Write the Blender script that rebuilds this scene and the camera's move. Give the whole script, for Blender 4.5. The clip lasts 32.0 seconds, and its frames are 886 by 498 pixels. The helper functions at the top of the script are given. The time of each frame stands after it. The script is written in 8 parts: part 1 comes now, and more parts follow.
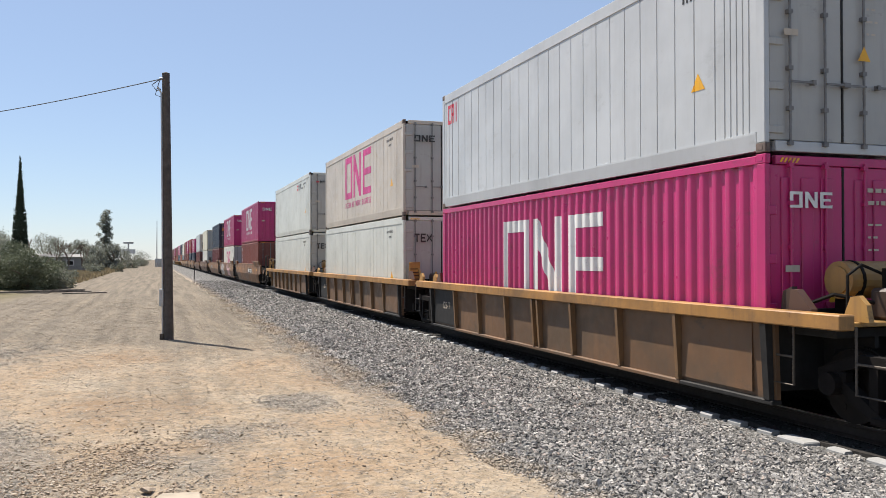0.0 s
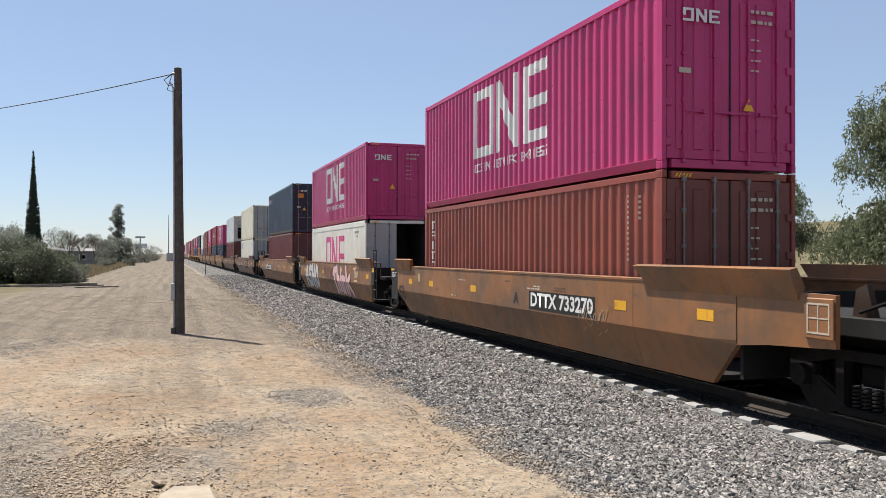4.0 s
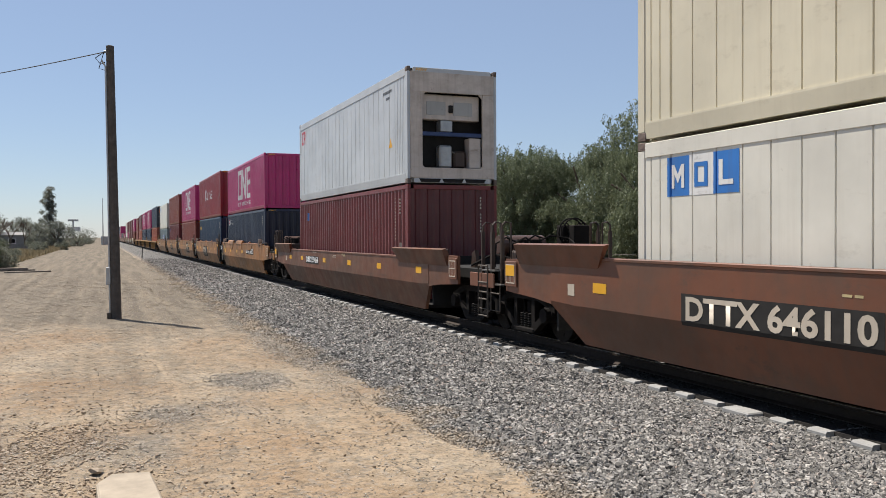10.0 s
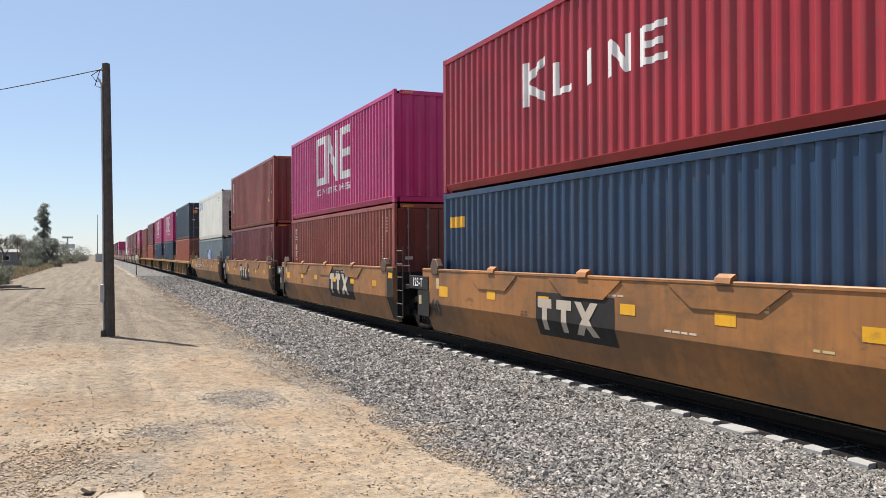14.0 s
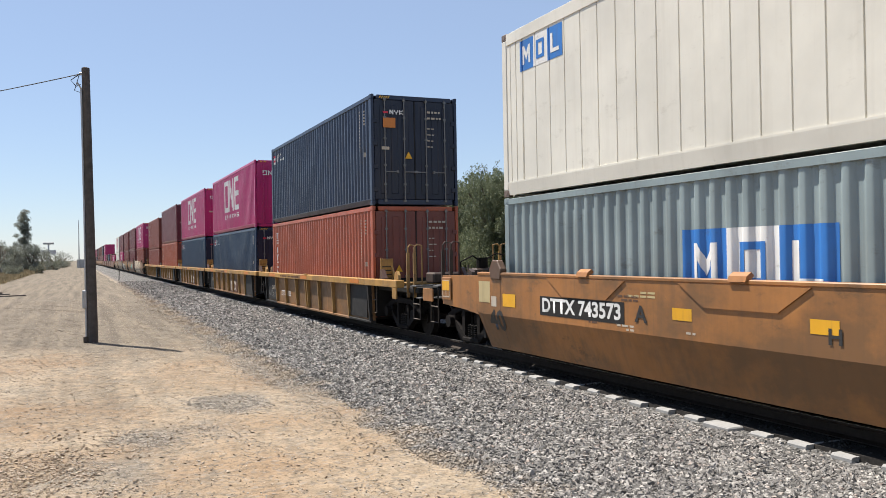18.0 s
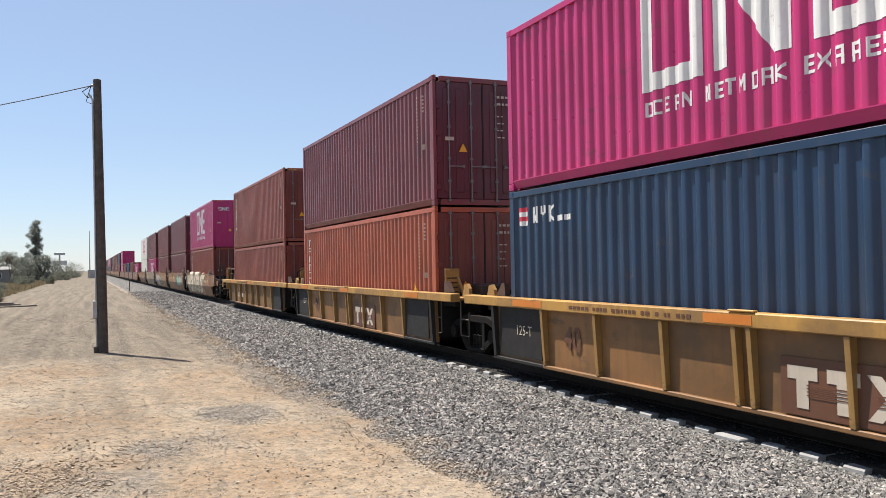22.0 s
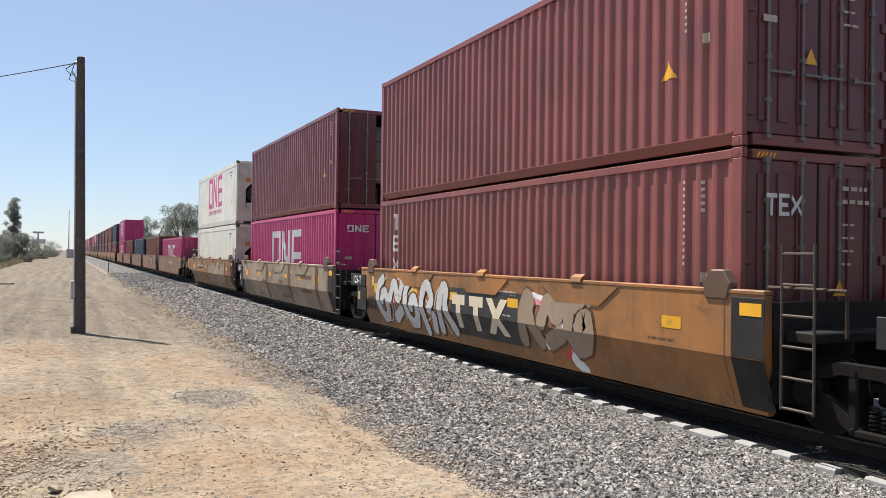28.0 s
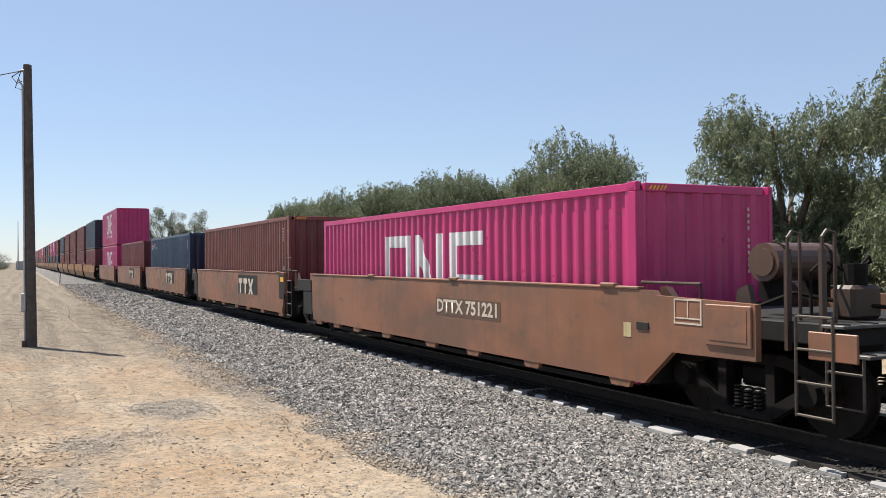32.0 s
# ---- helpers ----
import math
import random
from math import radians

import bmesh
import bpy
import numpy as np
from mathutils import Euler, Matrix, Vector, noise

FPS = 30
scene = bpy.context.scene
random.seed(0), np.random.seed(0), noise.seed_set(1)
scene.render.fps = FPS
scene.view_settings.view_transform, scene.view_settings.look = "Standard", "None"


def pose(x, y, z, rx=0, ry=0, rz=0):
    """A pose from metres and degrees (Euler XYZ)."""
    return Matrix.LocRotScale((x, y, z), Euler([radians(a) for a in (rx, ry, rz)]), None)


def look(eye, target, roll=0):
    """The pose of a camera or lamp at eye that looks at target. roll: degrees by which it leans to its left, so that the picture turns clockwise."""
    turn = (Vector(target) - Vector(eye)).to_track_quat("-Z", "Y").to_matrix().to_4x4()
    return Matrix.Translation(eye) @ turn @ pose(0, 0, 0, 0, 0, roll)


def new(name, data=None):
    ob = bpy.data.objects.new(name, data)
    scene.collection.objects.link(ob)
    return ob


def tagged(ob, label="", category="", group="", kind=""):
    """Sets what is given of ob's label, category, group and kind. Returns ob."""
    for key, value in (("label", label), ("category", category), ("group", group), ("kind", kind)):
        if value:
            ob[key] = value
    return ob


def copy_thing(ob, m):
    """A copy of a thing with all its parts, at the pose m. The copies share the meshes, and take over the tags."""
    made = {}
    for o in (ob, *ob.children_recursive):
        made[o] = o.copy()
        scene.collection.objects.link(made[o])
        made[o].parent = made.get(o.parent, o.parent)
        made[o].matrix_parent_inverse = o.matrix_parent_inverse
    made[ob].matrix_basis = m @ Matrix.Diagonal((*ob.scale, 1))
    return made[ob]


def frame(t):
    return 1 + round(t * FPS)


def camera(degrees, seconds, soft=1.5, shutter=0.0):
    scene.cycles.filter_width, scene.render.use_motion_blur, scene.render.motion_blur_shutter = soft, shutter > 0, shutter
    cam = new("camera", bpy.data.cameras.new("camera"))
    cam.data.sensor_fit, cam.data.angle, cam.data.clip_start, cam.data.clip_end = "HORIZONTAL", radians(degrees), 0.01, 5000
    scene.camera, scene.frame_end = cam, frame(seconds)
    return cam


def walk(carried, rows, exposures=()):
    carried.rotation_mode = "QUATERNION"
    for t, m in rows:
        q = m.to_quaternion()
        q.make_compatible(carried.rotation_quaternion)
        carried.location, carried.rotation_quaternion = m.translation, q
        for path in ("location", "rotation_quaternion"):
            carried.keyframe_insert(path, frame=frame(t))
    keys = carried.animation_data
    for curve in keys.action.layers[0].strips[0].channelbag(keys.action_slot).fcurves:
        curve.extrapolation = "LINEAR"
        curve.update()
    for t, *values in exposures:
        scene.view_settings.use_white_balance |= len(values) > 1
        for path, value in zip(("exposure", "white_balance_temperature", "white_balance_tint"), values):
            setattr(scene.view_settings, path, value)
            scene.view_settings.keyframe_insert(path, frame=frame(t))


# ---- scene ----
cam = camera(55.48, 32.0, soft=0.85, shutter=0.02)
EYE = (0.0, 0.0, 1.87)
# seconds, yaw, pitch, lean: a hand-held camera that stands on one spot
PATH = [
    (0, -18.86, 0.66, -0.12),
    (0.5, -18.49, 0.85, -0.27),
    (1, -18.15, 0.85, -0.44),
    (1.5, -17.72, 0.87, -0.33),
    (2, -17.35, 0.90, -0.19),
    (2.5, -17.34, 0.88, -0.32),
    (4.5, -18.28, 0.27, 0.23),
    (5, -17.89, 0.56, 0.34),
    (5.5, -17.40, 0.57, 0.19),
    (6, -17.55, 0.42, -0.09),
    (6.5, -18.06, 0.27, -0.02),
    (7, -18.34, 0.16, -0.19),
    (7.5, -18.57, -0.02, -0.36),
    (8, -19.32, -0.38, -0.67),
    (8.5, -20.28, -0.70, -0.76),
    (9, -21.09, -0.67, -0.21),
    (9.5, -21.64, -0.69, -0.12),
    (10, -22.07, -0.93, -0.30),
    (10.5, -21.94, -1.23, -0.73),
    (11, -21.66, -1.46, -0.87),
    (11.5, -21.16, -1.27, -0.81),
    (12, -20.84, -0.53, -0.66),
    (12.5, -20.76, -0.03, -0.46),
    (13, -21.18, 0.06, -0.50),
    (13.5, -21.77, 0.15, -0.30),
    (15.5, -23.72, 0.68, -0.61),
    (16, -23.69, 0.94, -0.55),
    (16.5, -23.46, 0.81, -0.75),
    (17, -23.57, 0.60, -0.71),
    (17.5, -23.58, 0.39, -0.71),
    (18, -23.47, 0.33, -0.99),
    (18.5, -23.38, 0.49, -0.81),
    (19, -23.25, 0.58, -0.64),
    (19.5, -23.15, 0.68, -0.65),
    (20, -23.11, 0.79, -0.97),
    (20.5, -23.40, 0.75, -1.11),
    (21, -23.52, 0.90, -0.92),
    (21.5, -23.29, 1.05, -0.92),
    (22, -22.86, 1.04, -1.01),
    (22.5, -22.66, 1.08, -0.65),
    (23, -22.63, 1.14, -0.44),
    (23.5, -22.72, 1.09, -0.50),
    (24, -22.68, 0.97, -0.38),
    (24.5, -22.75, 0.92, -0.01),
    (25, -22.80, 0.90, 0.24),
    (25.5, -22.43, 0.92, 0.64),
    (26, -22.48, 0.83, 0.89),
    (26.5, -22.77, 0.61, 1.11),
    (28.5, -24.86, 0.34, 0.45),
    (29, -25.82, 0.30, 0.29),
    (29.5, -26.50, 0.23, 0.29),
    (30, -27.30, 0.30, 0.30),
    (30.5, -27.53, 0.43, 0.04),
    (31, -27.29, 0.59, -0.19),
    (31.5, -27.05, 0.65, -0.61),
    (32, -26.87, 0.65, -0.46),
]
walk(cam, [(t, pose(*EYE, 90 + pitch, 0, yaw) @ pose(0, 0, 0, 0, 0, lean)) for t, yaw, pitch, lean in PATH], [(t, stops, 6490, 12) for t, stops in ((0, 0.95), (1, 0.90), (2, 0.88), (3.5, 0.87), (5, 0.93), (6, 0.97), (7, 0.87), (8, 0.97), (9, 0.95), (9.9, 0.69), (10.3, 0.77), (11, 1.15), (12, 0.96), (13, 0.99), (18.3, 0.97), (19, 1.07), (19.8, 1.01), (29.5, 0.99), (30.5, 0.86), (31, 0.67), (31.5, 0.80), (32, 1.01))])

# ---- light ----
SUN_EL, SUN_AZ = 61.0, -28.5  # degrees; azimuth from +y towards +x
world = bpy.data.worlds.new("sky")
scene.world = world
world.use_nodes = True
wn = world.node_tree.nodes
sky = wn.new("ShaderNodeTexSky")
sky.sky_type, sky.sun_disc = "NISHITA", False
sky.sun_elevation, sky.sun_rotation = radians(SUN_EL), radians(SUN_AZ)
sky.altitude, sky.air_density, sky.dust_density, sky.ozone_density = 400, 1.0, 0.12, 4.0
haze = wn.new("ShaderNodeMix")
haze.data_type = "RGBA"
haze.inputs[0].default_value, haze.inputs[7].default_value = 0.42, (4.6, 5.6, 7.3, 1)
world.node_tree.links.new(sky.outputs[0], haze.inputs[6])
world.node_tree.links.new(haze.outputs[2], wn["Background"].inputs[0])
wn["Background"].inputs[1].default_value = 0.0625
sun = new("sun", bpy.data.lights.new("sun", "SUN"))
sun.data.energy, sun.data.angle, sun.data.color = 5.0, radians(0.53), (1.0, 0.94, 0.84)
SUN_WAY = Vector((math.sin(radians(SUN_AZ)) * math.cos(radians(SUN_EL)), math.cos(radians(SUN_AZ)) * math.cos(radians(SUN_EL)), math.sin(radians(SUN_EL))))
sun.matrix_world = look(SUN_WAY * 80, (0, 0, 0))

# ---- materials ----
MATS = {}


ALBEDO = 0.85  # all base colours, balanced against the sky and the exposure


def base_colour(nt, b, col):
    nt.links.new(mix(nt, 1.0, col, (ALBEDO,) * 3, "MULTIPLY"), b.inputs["Base Color"])


def nodes_of(name, rough=0.8, metal=0.0, spec=0.5):
    m = bpy.data.materials.new(name)
    m.use_nodes = True
    nt = m.node_tree
    b = nt.nodes["Principled BSDF"]
    b.inputs["Roughness"].default_value = rough
    b.inputs["Metallic"].default_value = metal
    b.inputs["Specular IOR Level"].default_value = spec
    return m, nt, b


def noise_node(nt, scale, detail=4, rough=0.6, stretch=None, coord="Object"):
    tc = nt.nodes.new("ShaderNodeTexCoord")
    n = nt.nodes.new("ShaderNodeTexNoise")
    n.inputs["Scale"].default_value, n.inputs["Detail"].default_value, n.inputs["Roughness"].default_value = scale, detail, rough
    if stretch:
        mp = nt.nodes.new("ShaderNodeMapping")
        mp.inputs["Scale"].default_value = stretch
        nt.links.new(tc.outputs[coord], mp.inputs[0])
        nt.links.new(mp.outputs[0], n.inputs["Vector"])
    else:
        nt.links.new(tc.outputs[coord], n.inputs["Vector"])
    return n.outputs["Fac"]


def ramp(nt, fac, stops):
    r = nt.nodes.new("ShaderNodeValToRGB")
    while len(r.color_ramp.elements) < len(stops):
        r.color_ramp.elements.new(0.5)
    for e, (p, c) in zip(r.color_ramp.elements, stops):
        e.position, e.color = p, (*c, 1) if len(c) == 3 else c
    nt.links.new(fac, r.inputs[0])
    return r.outputs[0]


def mix(nt, fac, a, b, mode="MIX"):
    n = nt.nodes.new("ShaderNodeMix")
    n.data_type, n.blend_type = "RGBA", mode
    for slot, v in ((0, fac), (6, a), (7, b)):
        if isinstance(v, (int, float)):
            n.inputs[slot].default_value = v
        elif isinstance(v, tuple):
            n.inputs[slot].default_value = (*v, 1) if len(v) == 3 else v
        else:
            nt.links.new(v, n.inputs[slot])
    return n.outputs[2]


def bump(nt, b, height, strength=0.3, dist=0.02):
    n = nt.nodes.new("ShaderNodeBump")
    n.inputs["Strength"].default_value, n.inputs["Distance"].default_value = strength, dist
    nt.links.new(height, n.inputs["Height"])
    nt.links.new(n.outputs[0], b.inputs["Normal"])


def tint(c, k):
    return tuple(min(1.0, v * k) for v in c)


def paint(name, c, rust=0.25, rough=0.5, dirt=(0.12, 0.095, 0.07), fade=1.25, grime=0.0, worn=1.0):
    """Weathered paint on steel: faded patches, streaks that run down, specks of rust."""
    if name in MATS:
        return MATS[name]
    m, nt, b = nodes_of(name, rough, 0.0, 0.42)
    col = ramp(nt, noise_node(nt, 0.7, 5), [(0.3, tint(c, 0.86)), (0.7, tint(c, fade))])
    streak = ramp(nt, noise_node(nt, 1.0, 5, 0.65, (7, 7, 0.45)), [(0.52, (0, 0, 0)), (0.78, (0.30 * worn,) * 3)])
    col = mix(nt, streak, col, dirt)
    scuff = ramp(nt, noise_node(nt, 1.9, 9, 0.74, (1, 0.8, 1.6)), [(0.585, (0, 0, 0)), (0.66, ((0.35 + 0.5 * grime) * worn,) * 3)])
    col = mix(nt, scuff, col, tint(dirt, 0.75))
    if grime:
        stain = ramp(nt, noise_node(nt, 0.55, 8, 0.68, (1, 1, 1.4)), [(0.44, (0, 0, 0)), (0.60, (grime,) * 3)])
        col = mix(nt, stain, col, tint(dirt, 0.8))
        run = ramp(nt, noise_node(nt, 1.0, 6, 0.6, (8, 8, 0.5)), [(0.49, (0, 0, 0)), (0.68, (grime * 0.55,) * 3)])
        col = mix(nt, run, col, tint(dirt, 0.9))
    if rust:
        speck = ramp(nt, noise_node(nt, 5.0, 8, 0.72), [(0.66, (0, 0, 0)), (0.74, (rust * 2.4,) * 3)])
        col = mix(nt, speck, col, (0.13, 0.05, 0.022))
    base_colour(nt, b, col)
    rr = ramp(nt, noise_node(nt, 2.5, 4), [(0.3, (rough * 0.62,) * 3), (0.75, (min(1, rough * 1.05),) * 3)])
    nt.links.new(rr, b.inputs["Roughness"])
    bump(nt, b, noise_node(nt, 2.2, 3), 0.12, 0.03)
    MATS[name] = m
    return m


def plain(name, c, rough=0.7, metal=0.0, var=0.2, scale=6.0, spec=0.5):
    if name in MATS:
        return MATS[name]
    m, nt, b = nodes_of(name, rough, metal, spec)
    col = ramp(nt, noise_node(nt, scale, 5), [(0.3, tint(c, 1 - var)), (0.72, tint(c, 1 + var))])
    base_colour(nt, b, col)
    bump(nt, b, noise_node(nt, scale * 5, 3), 0.15, 0.01)
    MATS[name] = m
    return m


def dusted(nt, col):
    """Road dust on the outer shoulder of the ballast, wider farther along the road."""
    tc = nt.nodes.new("ShaderNodeTexCoord")
    xyz = nt.nodes.new("ShaderNodeSeparateXYZ")
    nt.links.new(tc.outputs["Object"], xyz.inputs[0])
    far = nt.nodes.new("ShaderNodeMapRange")
    far.inputs["From Min"].default_value, far.inputs["From Max"].default_value = 8.0, 18.0
    far.inputs["To Min"].default_value, far.inputs["To Max"].default_value = 2.9, 2.9
    nt.links.new(xyz.outputs[1], far.inputs["Value"])
    d = nt.nodes.new("ShaderNodeMath")
    d.operation = "SUBTRACT"
    nt.links.new(far.outputs[0], d.inputs[0])
    nt.links.new(xyz.outputs[0], d.inputs[1])
    e = nt.nodes.new("ShaderNodeMath")
    e.operation = "MULTIPLY_ADD"
    nt.links.new(noise_node(nt, 1.4, 6, 0.7), e.inputs[0])
    e.inputs[1].default_value = 2.2
    nt.links.new(d.outputs[0], e.inputs[2])
    f = ramp(nt, e.outputs[0], [(0.35, (0, 0, 0)), (1.15, (0.9, 0.9, 0.9))])
    return mix(nt, f, col, (0.37, 0.295, 0.21))


def stone_mat(name, stops, rough=0.9, dusty=False):
    m, nt, b = nodes_of(name, rough, 0, 0.3)
    g = nt.nodes.new("ShaderNodeNewGeometry")
    col = ramp(nt, g.outputs["Random Per Island"], stops)
    col = mix(nt, 0.35, col, ramp(nt, noise_node(nt, 40, 3), [(0.3, (0.25, 0.25, 0.24)), (0.7, (0.95, 0.95, 0.94))]), "MULTIPLY")
    if dusty:
        col = dusted(nt, col)
    base_colour(nt, b, col)
    MATS[name] = m
    return m


def leaf_mat(name, a, c, trans=0.25):
    m, nt, b = nodes_of(name, 0.6, 0, 0.3)
    g = nt.nodes.new("ShaderNodeNewGeometry")
    col = ramp(nt, g.outputs["Random Per Island"], [(0.0, a), (1.0, c)])
    col = mix(nt, ramp(nt, noise_node(nt, 0.5, 3), [(0.35, (0, 0, 0)), (0.7, (1, 1, 1))]), col, tint(c, 1.25))
    base_colour(nt, b, col)
    t = nt.nodes.new("ShaderNodeBsdfTranslucent")
    nt.links.new(col, t.inputs[0])
    s = nt.nodes.new("ShaderNodeMixShader")
    s.inputs[0].default_value = trans
    nt.links.new(b.outputs[0], s.inputs[1])
    nt.links.new(t.outputs[0], s.inputs[2])
    nt.links.new(s.outputs[0], nt.nodes["Material Output"].inputs[0])
    MATS[name] = m
    return m


def ground_mat():
    m, nt, b = nodes_of("dirt_and_gravel", 0.95, 0, 0.15)
    at = nt.nodes.new("ShaderNodeAttribute")
    at.attribute_name = "cover"
    sp = nt.nodes.new("ShaderNodeSeparateColor")
    nt.links.new(at.outputs["Color"], sp.inputs[0])
    dirt = ramp(nt, noise_node(nt, 0.45, 6, 0.62), [(0.32, (0.305, 0.208, 0.127)), (0.5, (0.352, 0.272, 0.187)), (0.68, (0.40, 0.336, 0.252))])
    dirt = mix(nt, 0.62, dirt, ramp(nt, noise_node(nt, 30, 6, 0.75), [(0.35, (0.22, 0.20, 0.18)), (0.45, (0.82, 0.80, 0.78)), (0.56, (1, 1, 1)), (0.7, (1, 1, 1))]), "MULTIPLY")
    v = nt.nodes.new("ShaderNodeTexVoronoi")
    v.inputs["Scale"].default_value = 24
    tc = nt.nodes.new("ShaderNodeTexCoord")
    nt.links.new(tc.outputs["Object"], v.inputs["Vector"])
    sv = nt.nodes.new("ShaderNodeSeparateColor")
    nt.links.new(v.outputs["Color"], sv.inputs[0])
    grit = ramp(nt, sv.outputs[0], [(0.0, (0.085, 0.080, 0.072)), (0.5, (0.165, 0.152, 0.134)), (1.0, (0.31, 0.283, 0.245))])
    packed = mix(nt, 0.5, grit, ramp(nt, noise_node(nt, 1.3, 5), [(0.3, (0.145, 0.122, 0.09)), (0.7, (0.25, 0.21, 0.155))]))
    speck = ramp(nt, sv.outputs[1], [(0.68, (0, 0, 0)), (0.76, (0.5, 0.5, 0.5))])
    dirt = mix(nt, speck, dirt, grit)
    dirt = mix(nt, ramp(nt, noise_node(nt, 1.1, 7, 0.7), [(0.50, (0, 0, 0)), (0.70, (0.55, 0.55, 0.55))]), dirt, packed)
    edge = nt.nodes.new("ShaderNodeMath")
    edge.operation = "ADD"
    nt.links.new(sp.outputs[0], edge.inputs[0])
    wob = ramp(nt, noise_node(nt, 3.2, 8, 0.78), [(0.3, (0, 0, 0)), (0.7, (0.75, 0.75, 0.75))])
    nt.links.new(wob, edge.inputs[1])
    gm = ramp(nt, edge.outputs[0], [(0.50, (0, 0, 0)), (1.2, (0.7, 0.7, 0.7))])
    col = mix(nt, gm, dirt, grit)
    e2 = nt.nodes.new("ShaderNodeMath")
    e2.operation = "ADD"
    nt.links.new(sp.outputs[1], e2.inputs[0])
    nt.links.new(wob, e2.inputs[1])
    col = mix(nt, ramp(nt, e2.outputs[0], [(0.5, (0, 0, 0)), (1.0, (0.85, 0.85, 0.85))]), col, packed)
    track = ramp(nt, noise_node(nt, 1.0, 6, 0.65, (2.6, 0.10, 1)), [(0.36, (0.62, 0.61, 0.59)), (0.52, (0.94, 0.93, 0.91)), (0.66, (1.16, 1.12, 1.05))])
    col = mix(nt, ramp(nt, sp.outputs[1], [(0.1, (0.15, 0.15, 0.15)), (0.6, (0.9, 0.9, 0.9))]), col, mix(nt, 1.0, col, track, "MULTIPLY"))
    mott = ramp(nt, noise_node(nt, 5.5, 9, 0.78), [(0.36, (0.44, 0.44, 0.43)), (0.48, (0.86, 0.86, 0.86)), (0.64, (1.12, 1.11, 1.09))])
    col = mix(nt, 0.75, col, mott, "MULTIPLY")
    dry = ramp(nt, noise_node(nt, 0.6, 8, 0.7), [(0.3, (0.085, 0.08, 0.042)), (0.55, (0.15, 0.128, 0.075)), (0.75, (0.22, 0.18, 0.115))])
    col = mix(nt, sp.outputs[2], col, dry)
    base_colour(nt, b, col)
    bump(nt, b, noise_node(nt, 9, 8, 0.75), 0.5, 0.035)
    return m


def ballast_mat():
    m, nt, b = nodes_of("crushed_rock", 0.9, 0, 0.3)
    tc = nt.nodes.new("ShaderNodeTexCoord")
    v = nt.nodes.new("ShaderNodeTexVoronoi")
    v.inputs["Scale"].default_value = 24
    nt.links.new(tc.outputs["Object"], v.inputs["Vector"])
    sv = nt.nodes.new("ShaderNodeSeparateColor")
    nt.links.new(v.outputs["Color"], sv.inputs[0])
    col = ramp(nt, sv.outputs[0], [(0.0, (0.06, 0.059, 0.057)), (0.45, (0.14, 0.137, 0.131)), (0.8, (0.225, 0.22, 0.21)), (1.0, (0.35, 0.342, 0.328))])
    col = mix(nt, 0.6, col, ramp(nt, noise_node(nt, 0.8, 5), [(0.3, (0.72, 0.70, 0.66)), (0.7, (1, 1, 1))]), "MULTIPLY")
    base_colour(nt, b, dusted(nt, col))
    bump(nt, b, v.outputs["Distance"], 1.0, 0.05)
    return m


M_GROUND, M_BALLAST = ground_mat(), ballast_mat()
M_ROCK = stone_mat("ballast_rock", [(0.0, (0.088, 0.084, 0.078)), (0.4, (0.197, 0.188, 0.176)), (0.72, (0.315, 0.299, 0.278)), (0.93, (0.50, 0.475, 0.44)), (1.0, (0.33, 0.265, 0.225))], dusty=True)
M_ROCKGREY = stone_mat("grey_gravel", [(0.0, (0.20, 0.182, 0.158)), (0.5, (0.34, 0.308, 0.265)), (0.85, (0.47, 0.425, 0.365)), (1.0, (0.58, 0.52, 0.44))])
M_CLOD = stone_mat("dry_clod", [(0.0, (0.24, 0.175, 0.12)), (0.5, (0.36, 0.275, 0.195)), (1.0, (0.50, 0.42, 0.33))])
M_PEBBLE = stone_mat("pebble", [(0.0, (0.17, 0.135, 0.10)), (0.5, (0.34, 0.27, 0.20)), (1.0, (0.54, 0.46, 0.365))])
M_CONCRETE = plain("concrete", (0.31, 0.306, 0.295), 0.9, 0, 0.15, 9)
M_RAIL = plain("rusty_rail", (0.035, 0.025, 0.019), 0.75, 0.1, 0.3, 12, spec=0.25)
M_RAILTOP = plain("worn_rail_head", (0.45, 0.44, 0.43), 0.28, 1.0, 0.1, 20)
# one even near-black steel for trucks, couplers and brake gear
M_STEEL = plain("near_black_steel", (0.011, 0.009, 0.008), 0.85, 0.0, 0.4, 5, spec=0.15)
M_WHEEL = plain("wheel_steel", (0.018, 0.014, 0.011), 0.7, 0.2, 0.35, 6, spec=0.2)
M_SPRING = plain("spring_steel", (0.016, 0.014, 0.012), 0.7, 0.1, 0.2, 8, spec=0.25)
# one even near-black for decks, well floors, bulkheads, recesses and panes
M_BLACK = plain("flat_black", (0.016, 0.015, 0.014), 0.75, 0.0, 0.35, 4, spec=0.25)
M_LADDER = plain("tan_ladder_steel", (0.085, 0.068, 0.052), 0.6, 0.2, 0.3, 8)
# two near-black colours that imitate the train's shade between the rails
M_SHADESTONE = stone_mat("shaded_ballast", [(0.0, (0.012, 0.011, 0.010)), (0.6, (0.032, 0.030, 0.027)), (1.0, (0.075, 0.07, 0.062))])
M_SHADEBED = plain("shade_black_ballast", (0.028, 0.025, 0.022), 0.9, 0, 0.5, 24, spec=0.25)
M_DARKPLATE = plain("dark_plate", (0.027, 0.025, 0.023), 0.65, 0, 0.3, 5, spec=0.25)
M_WOOD = plain("weathered_pole_wood", (0.088, 0.076, 0.066), 0.9, 0, 0.35, 7)
M_GALV = plain("galvanised_steel", (0.45, 0.46, 0.46), 0.5, 0.6, 0.15, 6)
